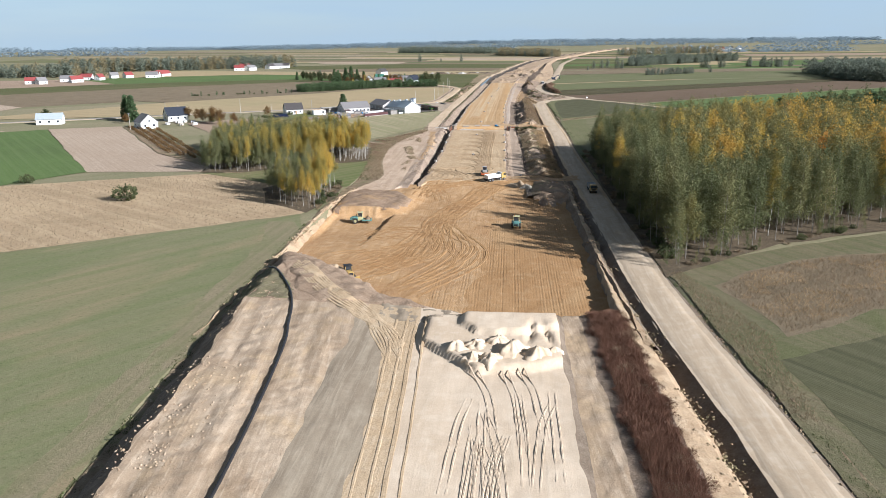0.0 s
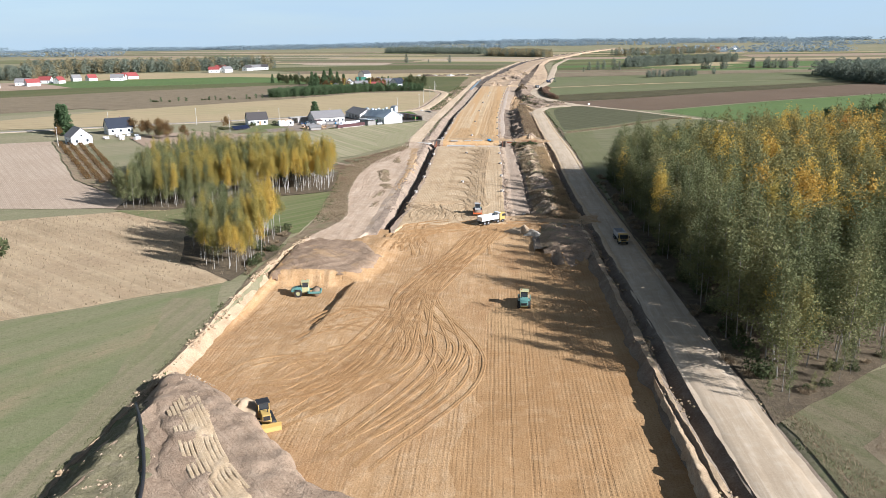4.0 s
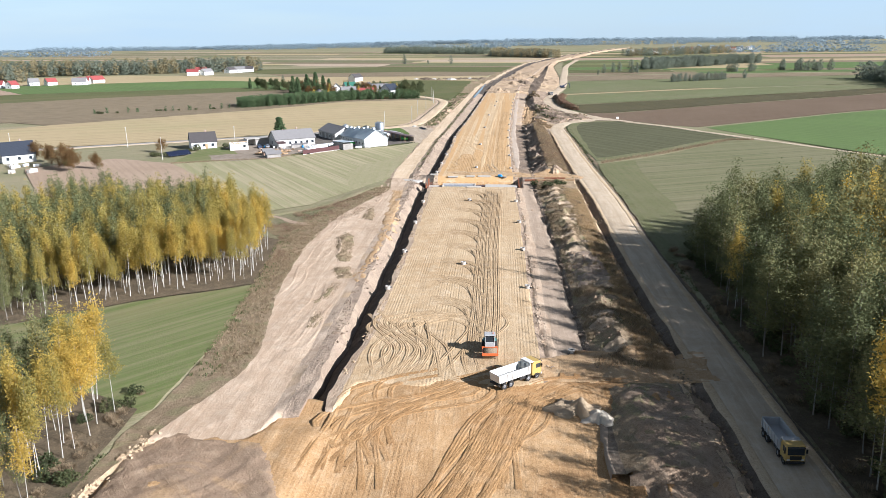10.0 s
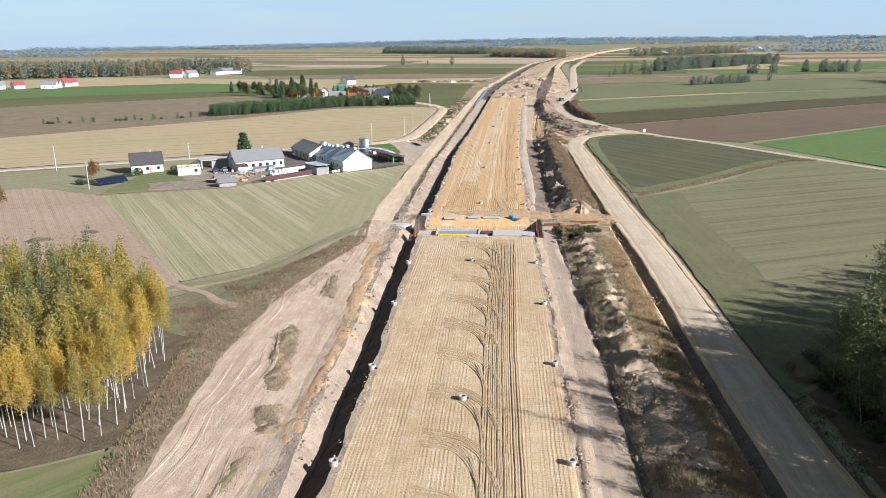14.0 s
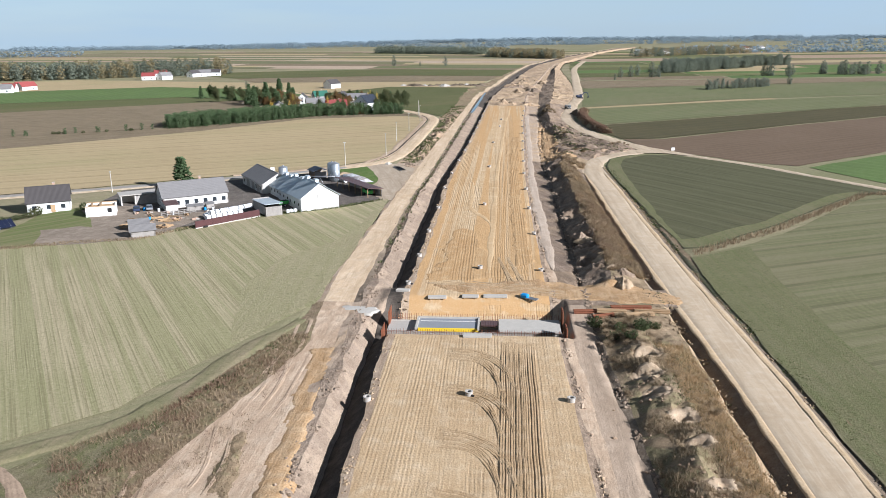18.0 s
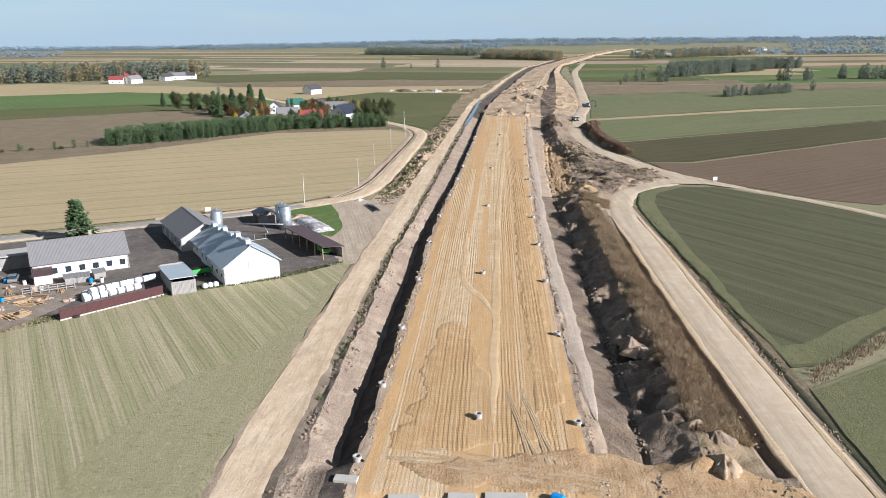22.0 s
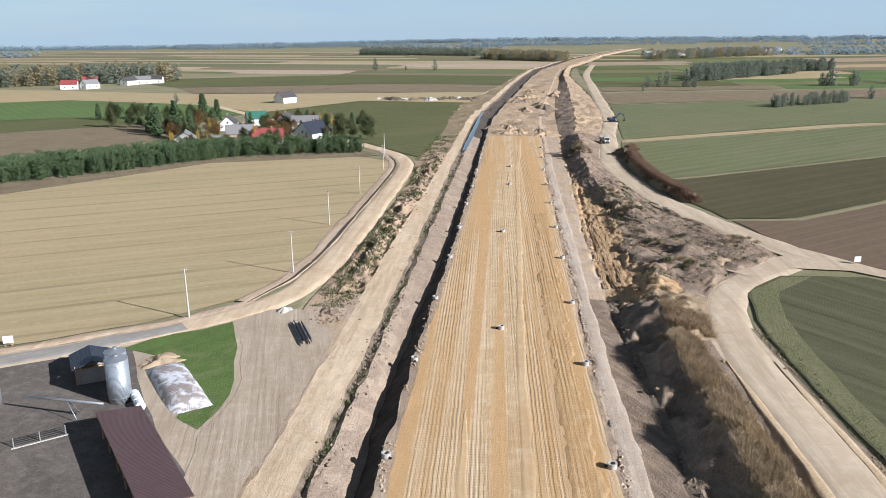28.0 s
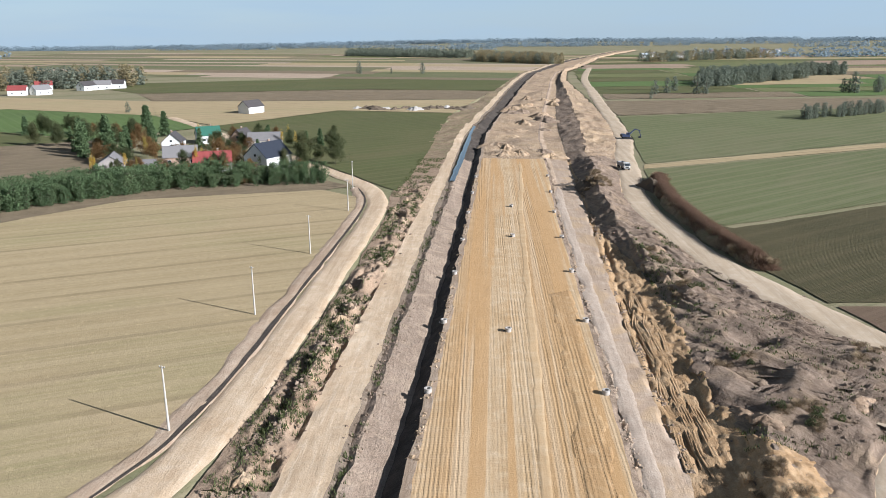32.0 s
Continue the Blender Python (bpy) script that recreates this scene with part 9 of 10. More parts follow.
for y in (296.4, 322.5, 349.5, 375.7, 424.3, 443.5, 465, 491.5, 518.8, 545.7, 573, 599.2, 625.3, 652, 679, 706, 733, 760):
    shaft(float(plat_l(float(y))) + 0.2, y)
for y in (298, 325, 351, 376.4, 434, 463.3, 490.8, 517.8, 545, 571.3, 599.4, 626.3, 654, 681, 708, 735, 762):
    shaft(float(plat_r(float(y))) - 0.3, y)
for x, y in ((-14.7, 313.1), (-16, 377.5), (-15.8, 435), (-15.9, 495.5), (-15.3, 558.4), (-14.2, 621.4), (-11.2, 681.8), (-10.3, 714.5)):
    shaft(x, y)
shaft(4.2, 268.5)

# ---- the culvert in its trench ----
cv = thing("box_culvert", "unfinished concrete box culvert with formwork and rebar", "culvert", pose(-16, 406.3, -3.1))
part("floor_slab", block(30.5, 8.6, 0.5, (0, 0, -0.1), 0.03), P["concrete_old"], cv)
for s in (-1, 1):
    part("culvert_wall", block(29.5, 0.4, 1.5, (0, s * 2.6, 0.4), 0.02), P["concrete"], cv)
part("roof_slab", block(10.4, 5.8, 0.35, (9.2, 0, 1.9), 0.03), P["concrete"], cv, "finished pale concrete roof slab")
dk = part("formwork_deck", block(10.4, 5.0, 0.3, (-4.6, 0.6, 2.0), 0.02), P["deck"], cv, "grey formwork deck with edge boards")
part("edge_form", block(10.2, 0.16, 0.75, (-4.5, -2.05, 1.6), 0.02), P["formwork"], dk, "bright yellow edge formwork")
part("deck_kerb", joined(block(10.4, 0.25, 0.35, (-4.6, 2.7, 2.2)), block(0.4, 5.4, 0.35, (-9.9, 0.1, 2.2)), block(0.3, 5.4, 0.35, (0.6, 0.1, 2.2))), P["concrete"], dk)
part("deck_rail", block(9.6, 0.08, 0.08, (-4.6, 1.2, 2.32)), P["white_paint"], dk)
part("end_slab", block(5.0, 4.4, 0.3, (-12.4, 0.3, 1.5), 0.03), P["concrete_old"], cv)
part("middle_slab", block(2.8, 2.2, 0.3, (2.4, 1.2, 1.9), 0.02), P["roof_plum"], cv)
bar_src = None
for i in range(74):
    x = -14.8 + i * 0.405
    for s in (-1, 1):
        if bar_src is None:
            bar_src = part("rebar", rod_bm((0, 0, 0), (0, 0, 1.6), 0.03, 4), P["rust"], cv)
            bar_src.matrix_basis = pose(x, s * 3.05, 1.6)
        else:
            b = new("rebar", bar_src.data)
            b.parent = cv
            b.matrix_basis = pose(x + random.uniform(-0.05, 0.05), s * (3.05 if s > 0 else 2.95), 1.45 if s > 0 else 0.9, random.uniform(-3, 3), random.uniform(-3, 3), 0)
part("rebar_rail", joined(*[block(30, 0.04, 0.04, (0, s * 3.05, 2.1)) for s in (-1, 1)]), P["rust"], cv)
for x, y in ((-30.9, 400.2), (-30.9, 408.6), (-1.1, 401.0), (-1.1, 409.0)):
    w = thing("sheet_piling", "rusty steel sheet piling at the culvert end", "sheet piling", pose(x, y, -3.2), "sheet piling")
    for i in range(7):
        part("sheet", block(0.12, 0.5, 4.3, (0.12 * (i % 2), -1.6 + i * 0.5, 0), 0.01), P["rust"], w)
for x, y, l, tn in ((-23.3, 417.2, 3.4, 3), (-17.2, 417.6, 3.0, -2), (-12.6, 417.9, 4.4, 1), (-30, 420.2, 2.6, -5), (-15.4, 398.2, 4.6, 0)):
    t = thing("concrete_slab", "pale precast concrete slab lying on sand", "slab", on(x, y, tn, 0.0), "precast slabs")
    part("slab", block(l, 1.2, 0.35, (0, 0, 0), 0.03), P["concrete"], t)
    part("bearer", joined(*[block(0.15, 1.3, 0.12, (k * l * 0.35, 0, -0.1)) for k in (-1, 1)]), P["wood"], t)
bl = thing("wrapped_bundle", "blue wrapped bundle beside the trench", "bundle", on(-7.2, 417.6, -30))
part("wrap", block(1.5, 1.0, 0.8, (0, 0, 0), 0.2), P["blue"], bl)
part("pipe_pack", joined(*[drum(0.12, 2.2, (1.5, -0.4 + i * 0.26, 0.14), "X", 8) for i in range(4)]), P["steel"], bl)
for i, (x, y, l, tn) in enumerate(((4, 410.6, 6, 5), (7.5, 410.2, 5, -3), (11, 411.6, 7, 2), (14.5, 410.8, 6, -8), (6, 408.4, 4, 20), (12, 408.6, 5, 12))):
    t = thing("timber_stack", "brown timber beams and steel sheets by the trench", "timber stack", on(x, y, tn, 0.05), "building materials")
    for k in range(4):
        part("beam", block(l, 0.22, 0.22, (0, -0.5 + k * 0.3, 0.24 * (k % 2)), 0.02), P["wood"] if i % 2 else P["rust"], t)
heap("slurry_patch", -36.3, 410.3, 1.9, 0.10, P["concrete"], "pale dried slurry patch", 3, ground_at(-36.3, 410.3) - 0.02, 1.7, 0, "slurry patch")

# ---- black hose over the near bank ----
hose = path_points([(-28.5, 20), (-29.6, 60), (-30.8, 79), (-33.6, 105), (-35.6, 115), (-37.4, 123.5), (-40, 131.5), (-44.6, 141), (-50.2, 151)], 1.5)
hz = np.array([ground_at(px, py) for px, py in hose])
hz = np.convolve(np.pad(hz, 2, mode="edge"), np.ones(5) / 5, "valid") + 0.14
hs = thing("drain_hose", "long black drainage hose lying on the spoil bank", "hose")
rod("hose_line", [(px, py, z + 0.08) for (px, py), z in zip(hose, hz)], 0.2, P["black"], hs, 10)

# ---- heaps and spoil ----
heap("sand_mound", 3.4, 249.5, 3.0, 1.7, P["heap_sand"], "ochre sand heap with a dug side", 1, ground_at(3.4, 249.5) - 0.1, 1.2, -30)
heap("sand_mound", 6.0, 247.5, 2.0, 1.2, P["heap_white"], "pale sand heap beside the crossing", 2, ground_at(6, 247.5) - 0.1, 1.0, 0)
hr = np.random.default_rng(31)
for hx, hy, hs in HOLLOWS:
    overlay("dug_hollow", [(hx + hs * (1.35 + 0.2 * math.sin(3 * a + hy)) * math.cos(a), hy + hs * (1.05 + 0.2 * math.cos(2 * a + hx)) * math.sin(a)) for a in np.linspace(0, 6.28, 11)[:-1]], M["spoil"], "pale hollow dug into the weedy berm", lambda X, Y: 0.16 * fractal(X, Y, 1.3, 3, 47), 0.7, 0.06, 0.35)
for i in range(16):
    y = 424 + i * 2.6
    heap("earth_mound", 8.5 + hr.uniform(-1.5, 3.5), y, hr.uniform(1.5, 2.6), hr.uniform(1.0, 2.0), M["bend_spoil"] if i % 3 else M["spoil"], "lumpy heap of pale subsoil on the berm", 50 + i, 0.9, 1.2, float(hr.uniform(0, 180)), group="subsoil heaps by the crossing")
for i in range(14):
    y = 566 + i * 12
    x = float(left_edge(float(y))) * 0.45 + float(serv_l(float(y))) * 0.55 + hr.uniform(-0.8, 0.8)
    heap("turf_mound", x, y, hr.uniform(0.9, 1.5), hr.uniform(0.6, 1.0), M["bank"] if i % 2 else M["bend_spoil"], "heap of turf clods between lane and side road", 80 + i, 0.1, 1.5, 70, group="turf heaps along the lane")
for i in range(18):
    y = hr.uniform(588, 690)
    a, b = float(grav_r(float(y))) + 3, float(right_edge_far(np.array(float(y)))) - 3
    sx = hr.uniform(a + 4, b)
    heap("spoil_mound", sx, y, hr.uniform(1.2, 2.6), hr.uniform(0.4, 0.9), M["bend_spoil"] if i % 3 else M["topsoil"], "grey-brown spoil heap at the road bend", 120 + i, ground_at(sx, y) - 0.15, 1.4, float(hr.uniform(0, 180)), group="spoil heaps at the bend")
for i in range(26):
    y = hr.uniform(806, 1080)
    x = float(plat_l(float(y))) + hr.uniform(2, 34)
    heap("sand_mound", x, y, hr.uniform(3, 7), hr.uniform(1.0, 2.8), M["far_works"] if i % 4 else M["berm"], "ochre sand heap on the far works", 170 + i, 0.0, 1.2, float(hr.uniform(0, 180)), group="heaps on the far works")
for i in range(12):
    heap("topearth_mound", -100 + i * 6.5, 1000 + hr.uniform(-6, 14), hr.uniform(3, 6), hr.uniform(1.2, 2.2), P["clods"] if i % 3 else P["concrete_old"], "row of topsoil heaps in a far field", 200 + i, 0.0, 1.4, float(hr.uniform(0, 180)), group="topsoil heaps in the far field")
heap("topearth_mound", -121, 391, 2.6, 0.9, P["clods"], "dark manure heap on the ploughed plot", 7, 0.05)
heap("topearth_mound", -112, 399, 1.8, 0.6, P["clods"], "small dark manure heap on the ploughed plot", 8, 0.05)
heap("brush_mound", 16.5, 742, 8.0, 4.2, P["clods"], "overgrown brown earth mound", 9, 0, 0.55, 0)
heap("brush_mound", 34.5, 742, 6.0, 3.0, P["clods"], "overgrown brown mound beside the haul road", 10, 0, 0.6, 10)
heap("brush_mound", 36.5, 715, 7.0, 2.6, P["clods"], "overgrown brown bank beside the haul road", 11, 0, 0.5, 8)
for i, (hx, hy_, hs) in enumerate(((-7.4, 107.3, 1.7), (-4.6, 108.3, 1.7), (-4.9, 103.6, 1.6), (-2.2, 103.0, 1.8), (0.9, 106.3, 2.3), (4.6, 105.4, 2.2), (-1.2, 110.0, 1.6), (7.2, 106.5, 1.2))):
    heap("sand_mound", hx, hy_, hs, hs * 0.7, M["white_sand"], "tipped heap of white sand on the fill", 300 + i, ground_at(hx, hy_) - 0.12, 1.1, 20.0 * i, group="white sand heaps")
heap("sand_mound", -36.6, 152.6, 2.3, 1.3, P["heap_sand"], "ochre sand heap pushed up before the bulldozer", 41, ground_at(-36.6, 152.6) - 0.1, 1.2, 30)
heap("rubble_mound", -53.0, 566, 1.3, 0.7, P["concrete"], "small heap of pale rubble by the lane", 12, 0.1)
lg = thing("pipe_pile", "pile of dark pipes and poles in a dug hollow", "pipes", on(-47.6, 555.8, 114, 0.1))
for i in range(13):
    part("pipe", drum(hr.uniform(0.06, 0.11), hr.uniform(6.0, 10.5), (hr.uniform(-0.8, 0.8), -1.1 + i * 0.17, 0.15 + 0.12 * (i % 3)), "X", 8), P["black"] if i % 3 else P["steel"], lg)
tracks = []
for i in range(16):
    y = hr.uniform(575, 640)
    x = float(grav_r(y)) + hr.uniform(1.2, 4.0)
    tracks.append([(x, y), (x + hr.uniform(-0.6, 0.6), y + 7), (x + hr.uniform(-0.5, 1.2), y + 14)])
for i in range(18):
    a, b = hr.uniform(16, 34), hr.uniform(596, 640)
    tracks.append([(a, b), (a + hr.uniform(3, 6), b + hr.uniform(-2, 4)), (a + hr.uniform(6, 10), b + hr.uniform(-4, 6))])
bend_tracks = tracks
# water in the side ditch further on
wt = ribbon("ditch_water", [(-28.3, 752), (-26.5, 800), (-24.3, 860), (-22.6, 905)], 1.9, M["water"], 0.55, 0, 0.2, cols=5, label="still water reflecting blue sky in the side ditch", rough=0.0)

# ---- wheel marks ----
def marks(name, tracks, material, label, gauge=2.0, wide=0.42, high=0.07):
    """Pairs of pressed tyre marks with pushed-up rims, following the ground."""
    prof = ((-0.5, -0.05), (-0.3, high), (-0.12, 0.012), (0.12, 0.012), (0.3, high), (0.5, -0.05))
    for keys in tracks:
        V, F, o = [], [], 0
        p = path_points(keys, 1.2)
        d = np.gradient(p, axis=0)
        d /= np.linalg.norm(d, axis=1)[:, None] + 1e-9
        nrm = np.stack([d[:, 1], -d[:, 0]], 1)
        for side in (-gauge / 2, gauge / 2):
            q = p + nrm * (side + 0.06 * fractal(np.arange(len(p)) * 1.2, p[:, 1] * 0, 5, 2, 3)[:, None])
            z = np.array([ground_at(a, b) for a, b in q])
            z = np.convolve(np.pad(z, 2, mode="edge"), np.ones(5) / 5, "valid") + 0.02
            fade = np.clip(np.minimum(np.arange(len(p)), np.arange(len(p))[::-1]) / 5.0, 0, 1)
            rows = []
            for u, h in prof:
                hh = h * fade + 0.03 * fractal(q[:, 0] * 2, q[:, 1] * 2 + u * 9, 1.2, 2, 5) * (1 if h > 0.05 else 0)
                rows.append(np.stack([q[:, 0] + nrm[:, 0] * u * wide * 2, q[:, 1] + nrm[:, 1] * u * wide * 2, z + hh], 1))
            v = np.stack(rows, 1).reshape(-1, 3)
            V.append(v)
            F.append(grid_faces(len(p), len(prof)) + o)
            o += len(v)
        me = mesh_of(name, np.concatenate(V), np.concatenate(F), material, True)
        tagged(new(name, me), label, "wheel track", kind="structure")


tr = np.random.default_rng(9)
marks("wheel_track", bend_tracks[:16], M["rut_ochre"], "deep ruts through the sand at the bend", 1.8, 0.35, 0.14)
marks("wheel_track", bend_tracks[16:], M["bend_spoil"], "ruts through the spoil at the bend", 1.8, 0.3, 0.12)
tracks = []
for i in range(15):      # sweeping lines across the cut towards the crossing
    a = tr.uniform(-42, -18)
    tracks.append([(a, 138 + tr.uniform(0, 26)), (a + 9 + tr.uniform(0, 4), 172 + tr.uniform(-6, 6)), (-18 + tr.uniform(-4, 4), 205 + tr.uniform(-6, 6)), (-9 + tr.uniform(-3, 3), 240 + tr.uniform(-4, 4)), (-3 + tr.uniform(-3, 3), 256)])
for i in range(12):
    a = tr.uniform(-30, -5)
    tracks.append([(a, 236 + tr.uniform(-6, 6)), (a + tr.uniform(-4, 6), 246), (a + tr.uniform(2, 14), 254 + tr.uniform(-3, 3)), (a + tr.uniform(10, 20), 258 + tr.uniform(-4, 3))])
for i in range(10):
    a, b = tr.uniform(-46, -28), tr.uniform(150, 195)
    tracks.append([(a, b), (a + 3, b + 6), (a + 9, b + 8), (a + 14, b + 4)])
marks("wheel_track", tracks, M["rut"], "sweeping tyre marks across the ochre floor")
tracks = []
for i in range(9):       # arcs towards the worn lane east of the middle
    y = 282 + i * 12.6
    for k in range(3):
        e = 1.0 * k
        tracks.append([(-19.5 + e * 0.3, y + 9.5 - e), (-15.5 + e * 0.3, y + 8.5 - e), (-12.4, y + 5 - e), (-11.2 + 0.3 * e, y - 1 - e), (-10.8 + 0.3 * e, y - 7)])
for k in (-10.9, -9.6, -8.2, -10.2, -8.9):
    tracks.append([(k, 262), (k + 0.2, 290), (k - 0.1, 330), (k + 0.2, 365), (k + 0.6, 396)])
for i in range(10):
    a = tr.uniform(-26, -8)
    tracks.append([(a, 258), (a + tr.uniform(-3, 3), 268), (a + tr.uniform(-6, 6), 278), (a + tr.uniform(-9, 9), 284)])
M["rut_beige"] = soil("pressed_pale_sand", (0.44, 0.31, 0.175), (0.35, 0.235, 0.125), (0.52, 0.395, 0.255), rough_bump=0.15)
marks("wheel_track", tracks, M["rut_beige"], "dark tyre arcs on the beige embankment", 1.9, 0.34, 0.09)
tracks = [[(-8.5 + k * 0.8, 424), (-9.5 + k * 0.3, 432), (-11, 442 + k)] for k in (0, 1.4)]
tracks += [[(-26, 426), (-20 + k, 424.5 + k), (-10, 422 + k), (0, 419.5 + 0.5 * k)] for k in (0, 1.2)]
marks("wheel_track", tracks, M["rut_beige"], "turning tyre marks by the crossing", 2.0, 0.3, 0.05)
tracks = []
for i in range(3):
    x0 = -16.8 + i * 1.5 + tr.uniform(-0.4, 0.4)
    tracks.append([(x0 + 2.5, 58), (x0 + 1, 90), (x0, 108), (x0 - 0.5, 122)])
for i in range(5):
    tracks.append([(-16 + 0.3 * i, 100), (-18 - 0.6 * i, 113), (-24, 121 + 0.7 * i), (-33, 131 + i), (-43, 147 + i)])
marks("wheel_track", tracks, M["track"], "tyre marks on the near sand track", 1.8, 0.22, 0.03)
tracks = []
for i in range(15):
    a, b, d = tr.uniform(-11, 7), tr.uniform(58, 82), tr.uniform(-2.5, 2.5)
    tracks.append([(a, b), (a + d * 0.3, b + 8), (a + d * 0.7, b + 15), (a + d * 1.6, b + 22)])
marks("scrape_track", tracks, M["white_sand"], "curved scrape marks in the white sand", 0.9, 0.12, 0.05)
tracks = []
for i in range(11):
    y = tr.uniform(262, 385)
    x = float(serv_l(y)) * 0.7 + float(serv_r(y)) * 0.3 + tr.uniform(-4, 4)
    tracks.append([(x, y), (x + 0.8, y + 10), (x + tr.uniform(-2, 2), y + 22)])
marks("wheel_track", tracks, M["pale_strip"], "ruts along the pale side strip", 2.0, 0.3, 0.05)
# ---- the farm ----
FA = 34.5                       # heading of the farm's cross walls
fu = Vector((math.cos(radians(FA)), math.sin(radians(FA)), 0))
fa = Vector((-fu.y, fu.x, 0))


def farm(p, q, base=(-61.4, 489.3)):
    """A spot q metres along the barn and p metres across it."""
    v = Vector((*base, 0)) + fu * p + fa * q
    return v.x, v.y


barn = thing("cattle_barn", "long white barn with stepped blue-grey metal roof", "barn", pose(-61.4, 489.3, 0, 0, 0, FA))
for i, (q0, q1, w, eave, ridge) in enumerate(((0, 10.4, 11.2, 3.7, 7.4), (10.4, 20.2, 10.3, 3.2, 6.5), (20.2, 28.6, 9.6, 2.8, 5.7))):
    L, hw = q1 - q0, w / 2
    for s in (-1, 1):
        part("wall", block(0.3, L, eave + 0.4, (s * (hw - 0.15), q0 + L / 2, -0.4)), P["white_wall"], barn)
    for q in (q0 + 0.15,) + ((q1 - 0.15,) if i == 2 else ()):
        part("gable", prism([(-hw, -0.4), (hw, -0.4), (hw, eave), (0, ridge), (-hw, eave)], 0.3, (0, q, 0)), P["white_wall"], barn)
    ang = math.degrees(math.atan2(ridge - eave, hw))
    sl = math.hypot(hw, ridge - eave) + 0.5
    for s in (-1, 1):
        r = part("roof", block(L + 0.6, sl, 0.12, (0, 0, 0)), P["roof_grey"], barn)
        mx = s * (hw + 0.42) / 2
        r.matrix_basis = pose(mx, q0 + L / 2 - 0.1, (ridge + eave - 0.3) / 2 + 0.1, 0, 0, 0) @ pose(0, 0, 0, 0, s * ang, 0) @ pose(0, 0, 0, 0, 0, 90)
    part("ridge_cap", block(0.5, L + 0.5, 0.1, (0, q0 + L / 2, ridge + 0.1), 0.03), P["roof_grey"], barn)
    n = 3
    for k in range(n):
        for s in (-1, 1):
            window(barn, s * hw, q0 + L * (k + 0.5) / n, 1.4, 0.9, 0.8, "g")
for q, top in ((2.2, 7.4), (8.6, 7.4), (12.6, 6.5), (18.4, 6.5), (22.6, 5.7), (26.8, 5.7)):
    v = part("roof_vent", block(0.9, 1.5, 0.95, (0, q, top - 0.15), 0.03), P["zinc"], barn)
    part("vent_cap", block(1.2, 1.8, 0.12, (0, q, top + 0.82), 0.03), P["roof_grey"], v)
dr = part("barn_door", block(1.9, 0.08, 2.1, (-3.2, -0.06, 0.05), 0.01), P["frame"], barn, "white plank door")
part("door_slats", joined(*[block(0.05, 0.03, 2.0, (-4.0 + i * 0.32, -0.11, 0.1)) for i in range(6)]), P["grey_wall"], dr)
part("hay_door", block(1.8, 0.08, 1.9, (0.2, -0.06, 2.6), 0.01), P["grey_wall"], barn, "closed grey hayloft hatch")
part("plinth", block(10.94, 0.06, 0.4, (0, -0.05, 0)), P["concrete_old"], barn)

ob_x, ob_y = farm(-1.8, 39.8)
old = house("old_barn", ob_x, ob_y, FA + 90, 20.5, 10.5, 3.0, 5.9, "grey_wall", "roof_asbestos", "old grey barn with weathered dark corrugated roof", (0, 5, 0, 1), category="barn")
for k in range(3):
    part("barn_gate", block(2.6, 0.1, 2.5, (-6 + 5 * k, 5.3, 0.05), 0.02), P["planks"], old)

sx, sy = farm(-14.2, 2.0)
shed = thing("plank_shed", "grey plank shed with blue-grey lean-to roof", "shed", pose(-75.6, 486.7, 0, 0, 0, FA - 2))
for s in (-1, 1):
    part("side_wall", block(0.12, 12.4, 2.7, (s * 2.2, 0, -0.1)), P["planks"], shed)
part("front_wall", block(4.5, 0.12, 2.7, (0, -6.2, -0.1)), P["planks"], shed)
part("back_wall", block(4.5, 0.12, 2.9, (0, 6.2, -0.1)), P["planks"], shed)
rf = part("roof", block(13.4, 5.0, 0.12, (0, 0, 0)), P["roof_grey"], shed)
rf.matrix_basis = pose(0, 0, 2.85, 0, 4, 90)
part("shed_door", block(1.4, 0.08, 2.0, (0.6, -6.3, 0.0), 0.01), P["planks"], shed)
for k in range(12):
    part("plank", block(0.3, 0.05, 2.6, (-2.05 + 0.36 * k, -6.3, -0.02 + 0.03 * (k % 3)), 0.005), P["planks"], shed)

cp = thing("open_shelter", "long open shelter with maroon metal roof", "shelter", pose(-55.2, 514.4, 0, 0, 0, math.degrees(math.atan2(18.2, -13.6))))
r = part("roof", block(23.0, 5.2, 0.12, (0, 0, 0)), P["roof_plum"], cp)
r.matrix_basis = pose(0, 0, 2.85, 6, 0, 0)
for k in range(6):
    for s in (-1, 1):
        part("post", block(0.18, 0.18, 2.75 + 0.22 * s, (-10.6 + 4.2 * k, s * 2.2, -0.05), 0.01), P["wood"], cp)
part("back_wall", block(22.0, 0.1, 2.2, (0, -2.3, 0)), P["planks"], cp)
part("rafter", joined(*[block(0.12, 5.0, 0.16, (-10.6 + 4.2 * k, 0, 2.68), 0, (6, 0, 0)) for k in range(6)]), P["wood"], cp)

ss = thing("small_shed", "small open shed with dark metal roof", "shed", pose(-73.3, 538.7, 0, 0, 0, 32))
for s in (-1, 1):
    r = part("roof_slope", block(3.0, 6.4, 0.1, (0, 0, 0)), P["roof_black"], ss)
    r.matrix_basis = pose(s * 1.35, 0, 2.95, 0, s * 20, 0)
part("gable_wall", block(4.4, 0.1, 2.3, (0, -2.6, 0)), P["planks"], ss, "weathered board gable")
for a in (-1, 1):
    for b in (-1, 1):
        part("post", block(0.16, 0.16, 2.6 + 0.25 * -b, (a * 2.3, b * 2.6, 0)), P["wood"], ss)
part("back_wall", block(4.6, 0.1, 2.4, (0, 2.6, 0)), P["planks"], ss)
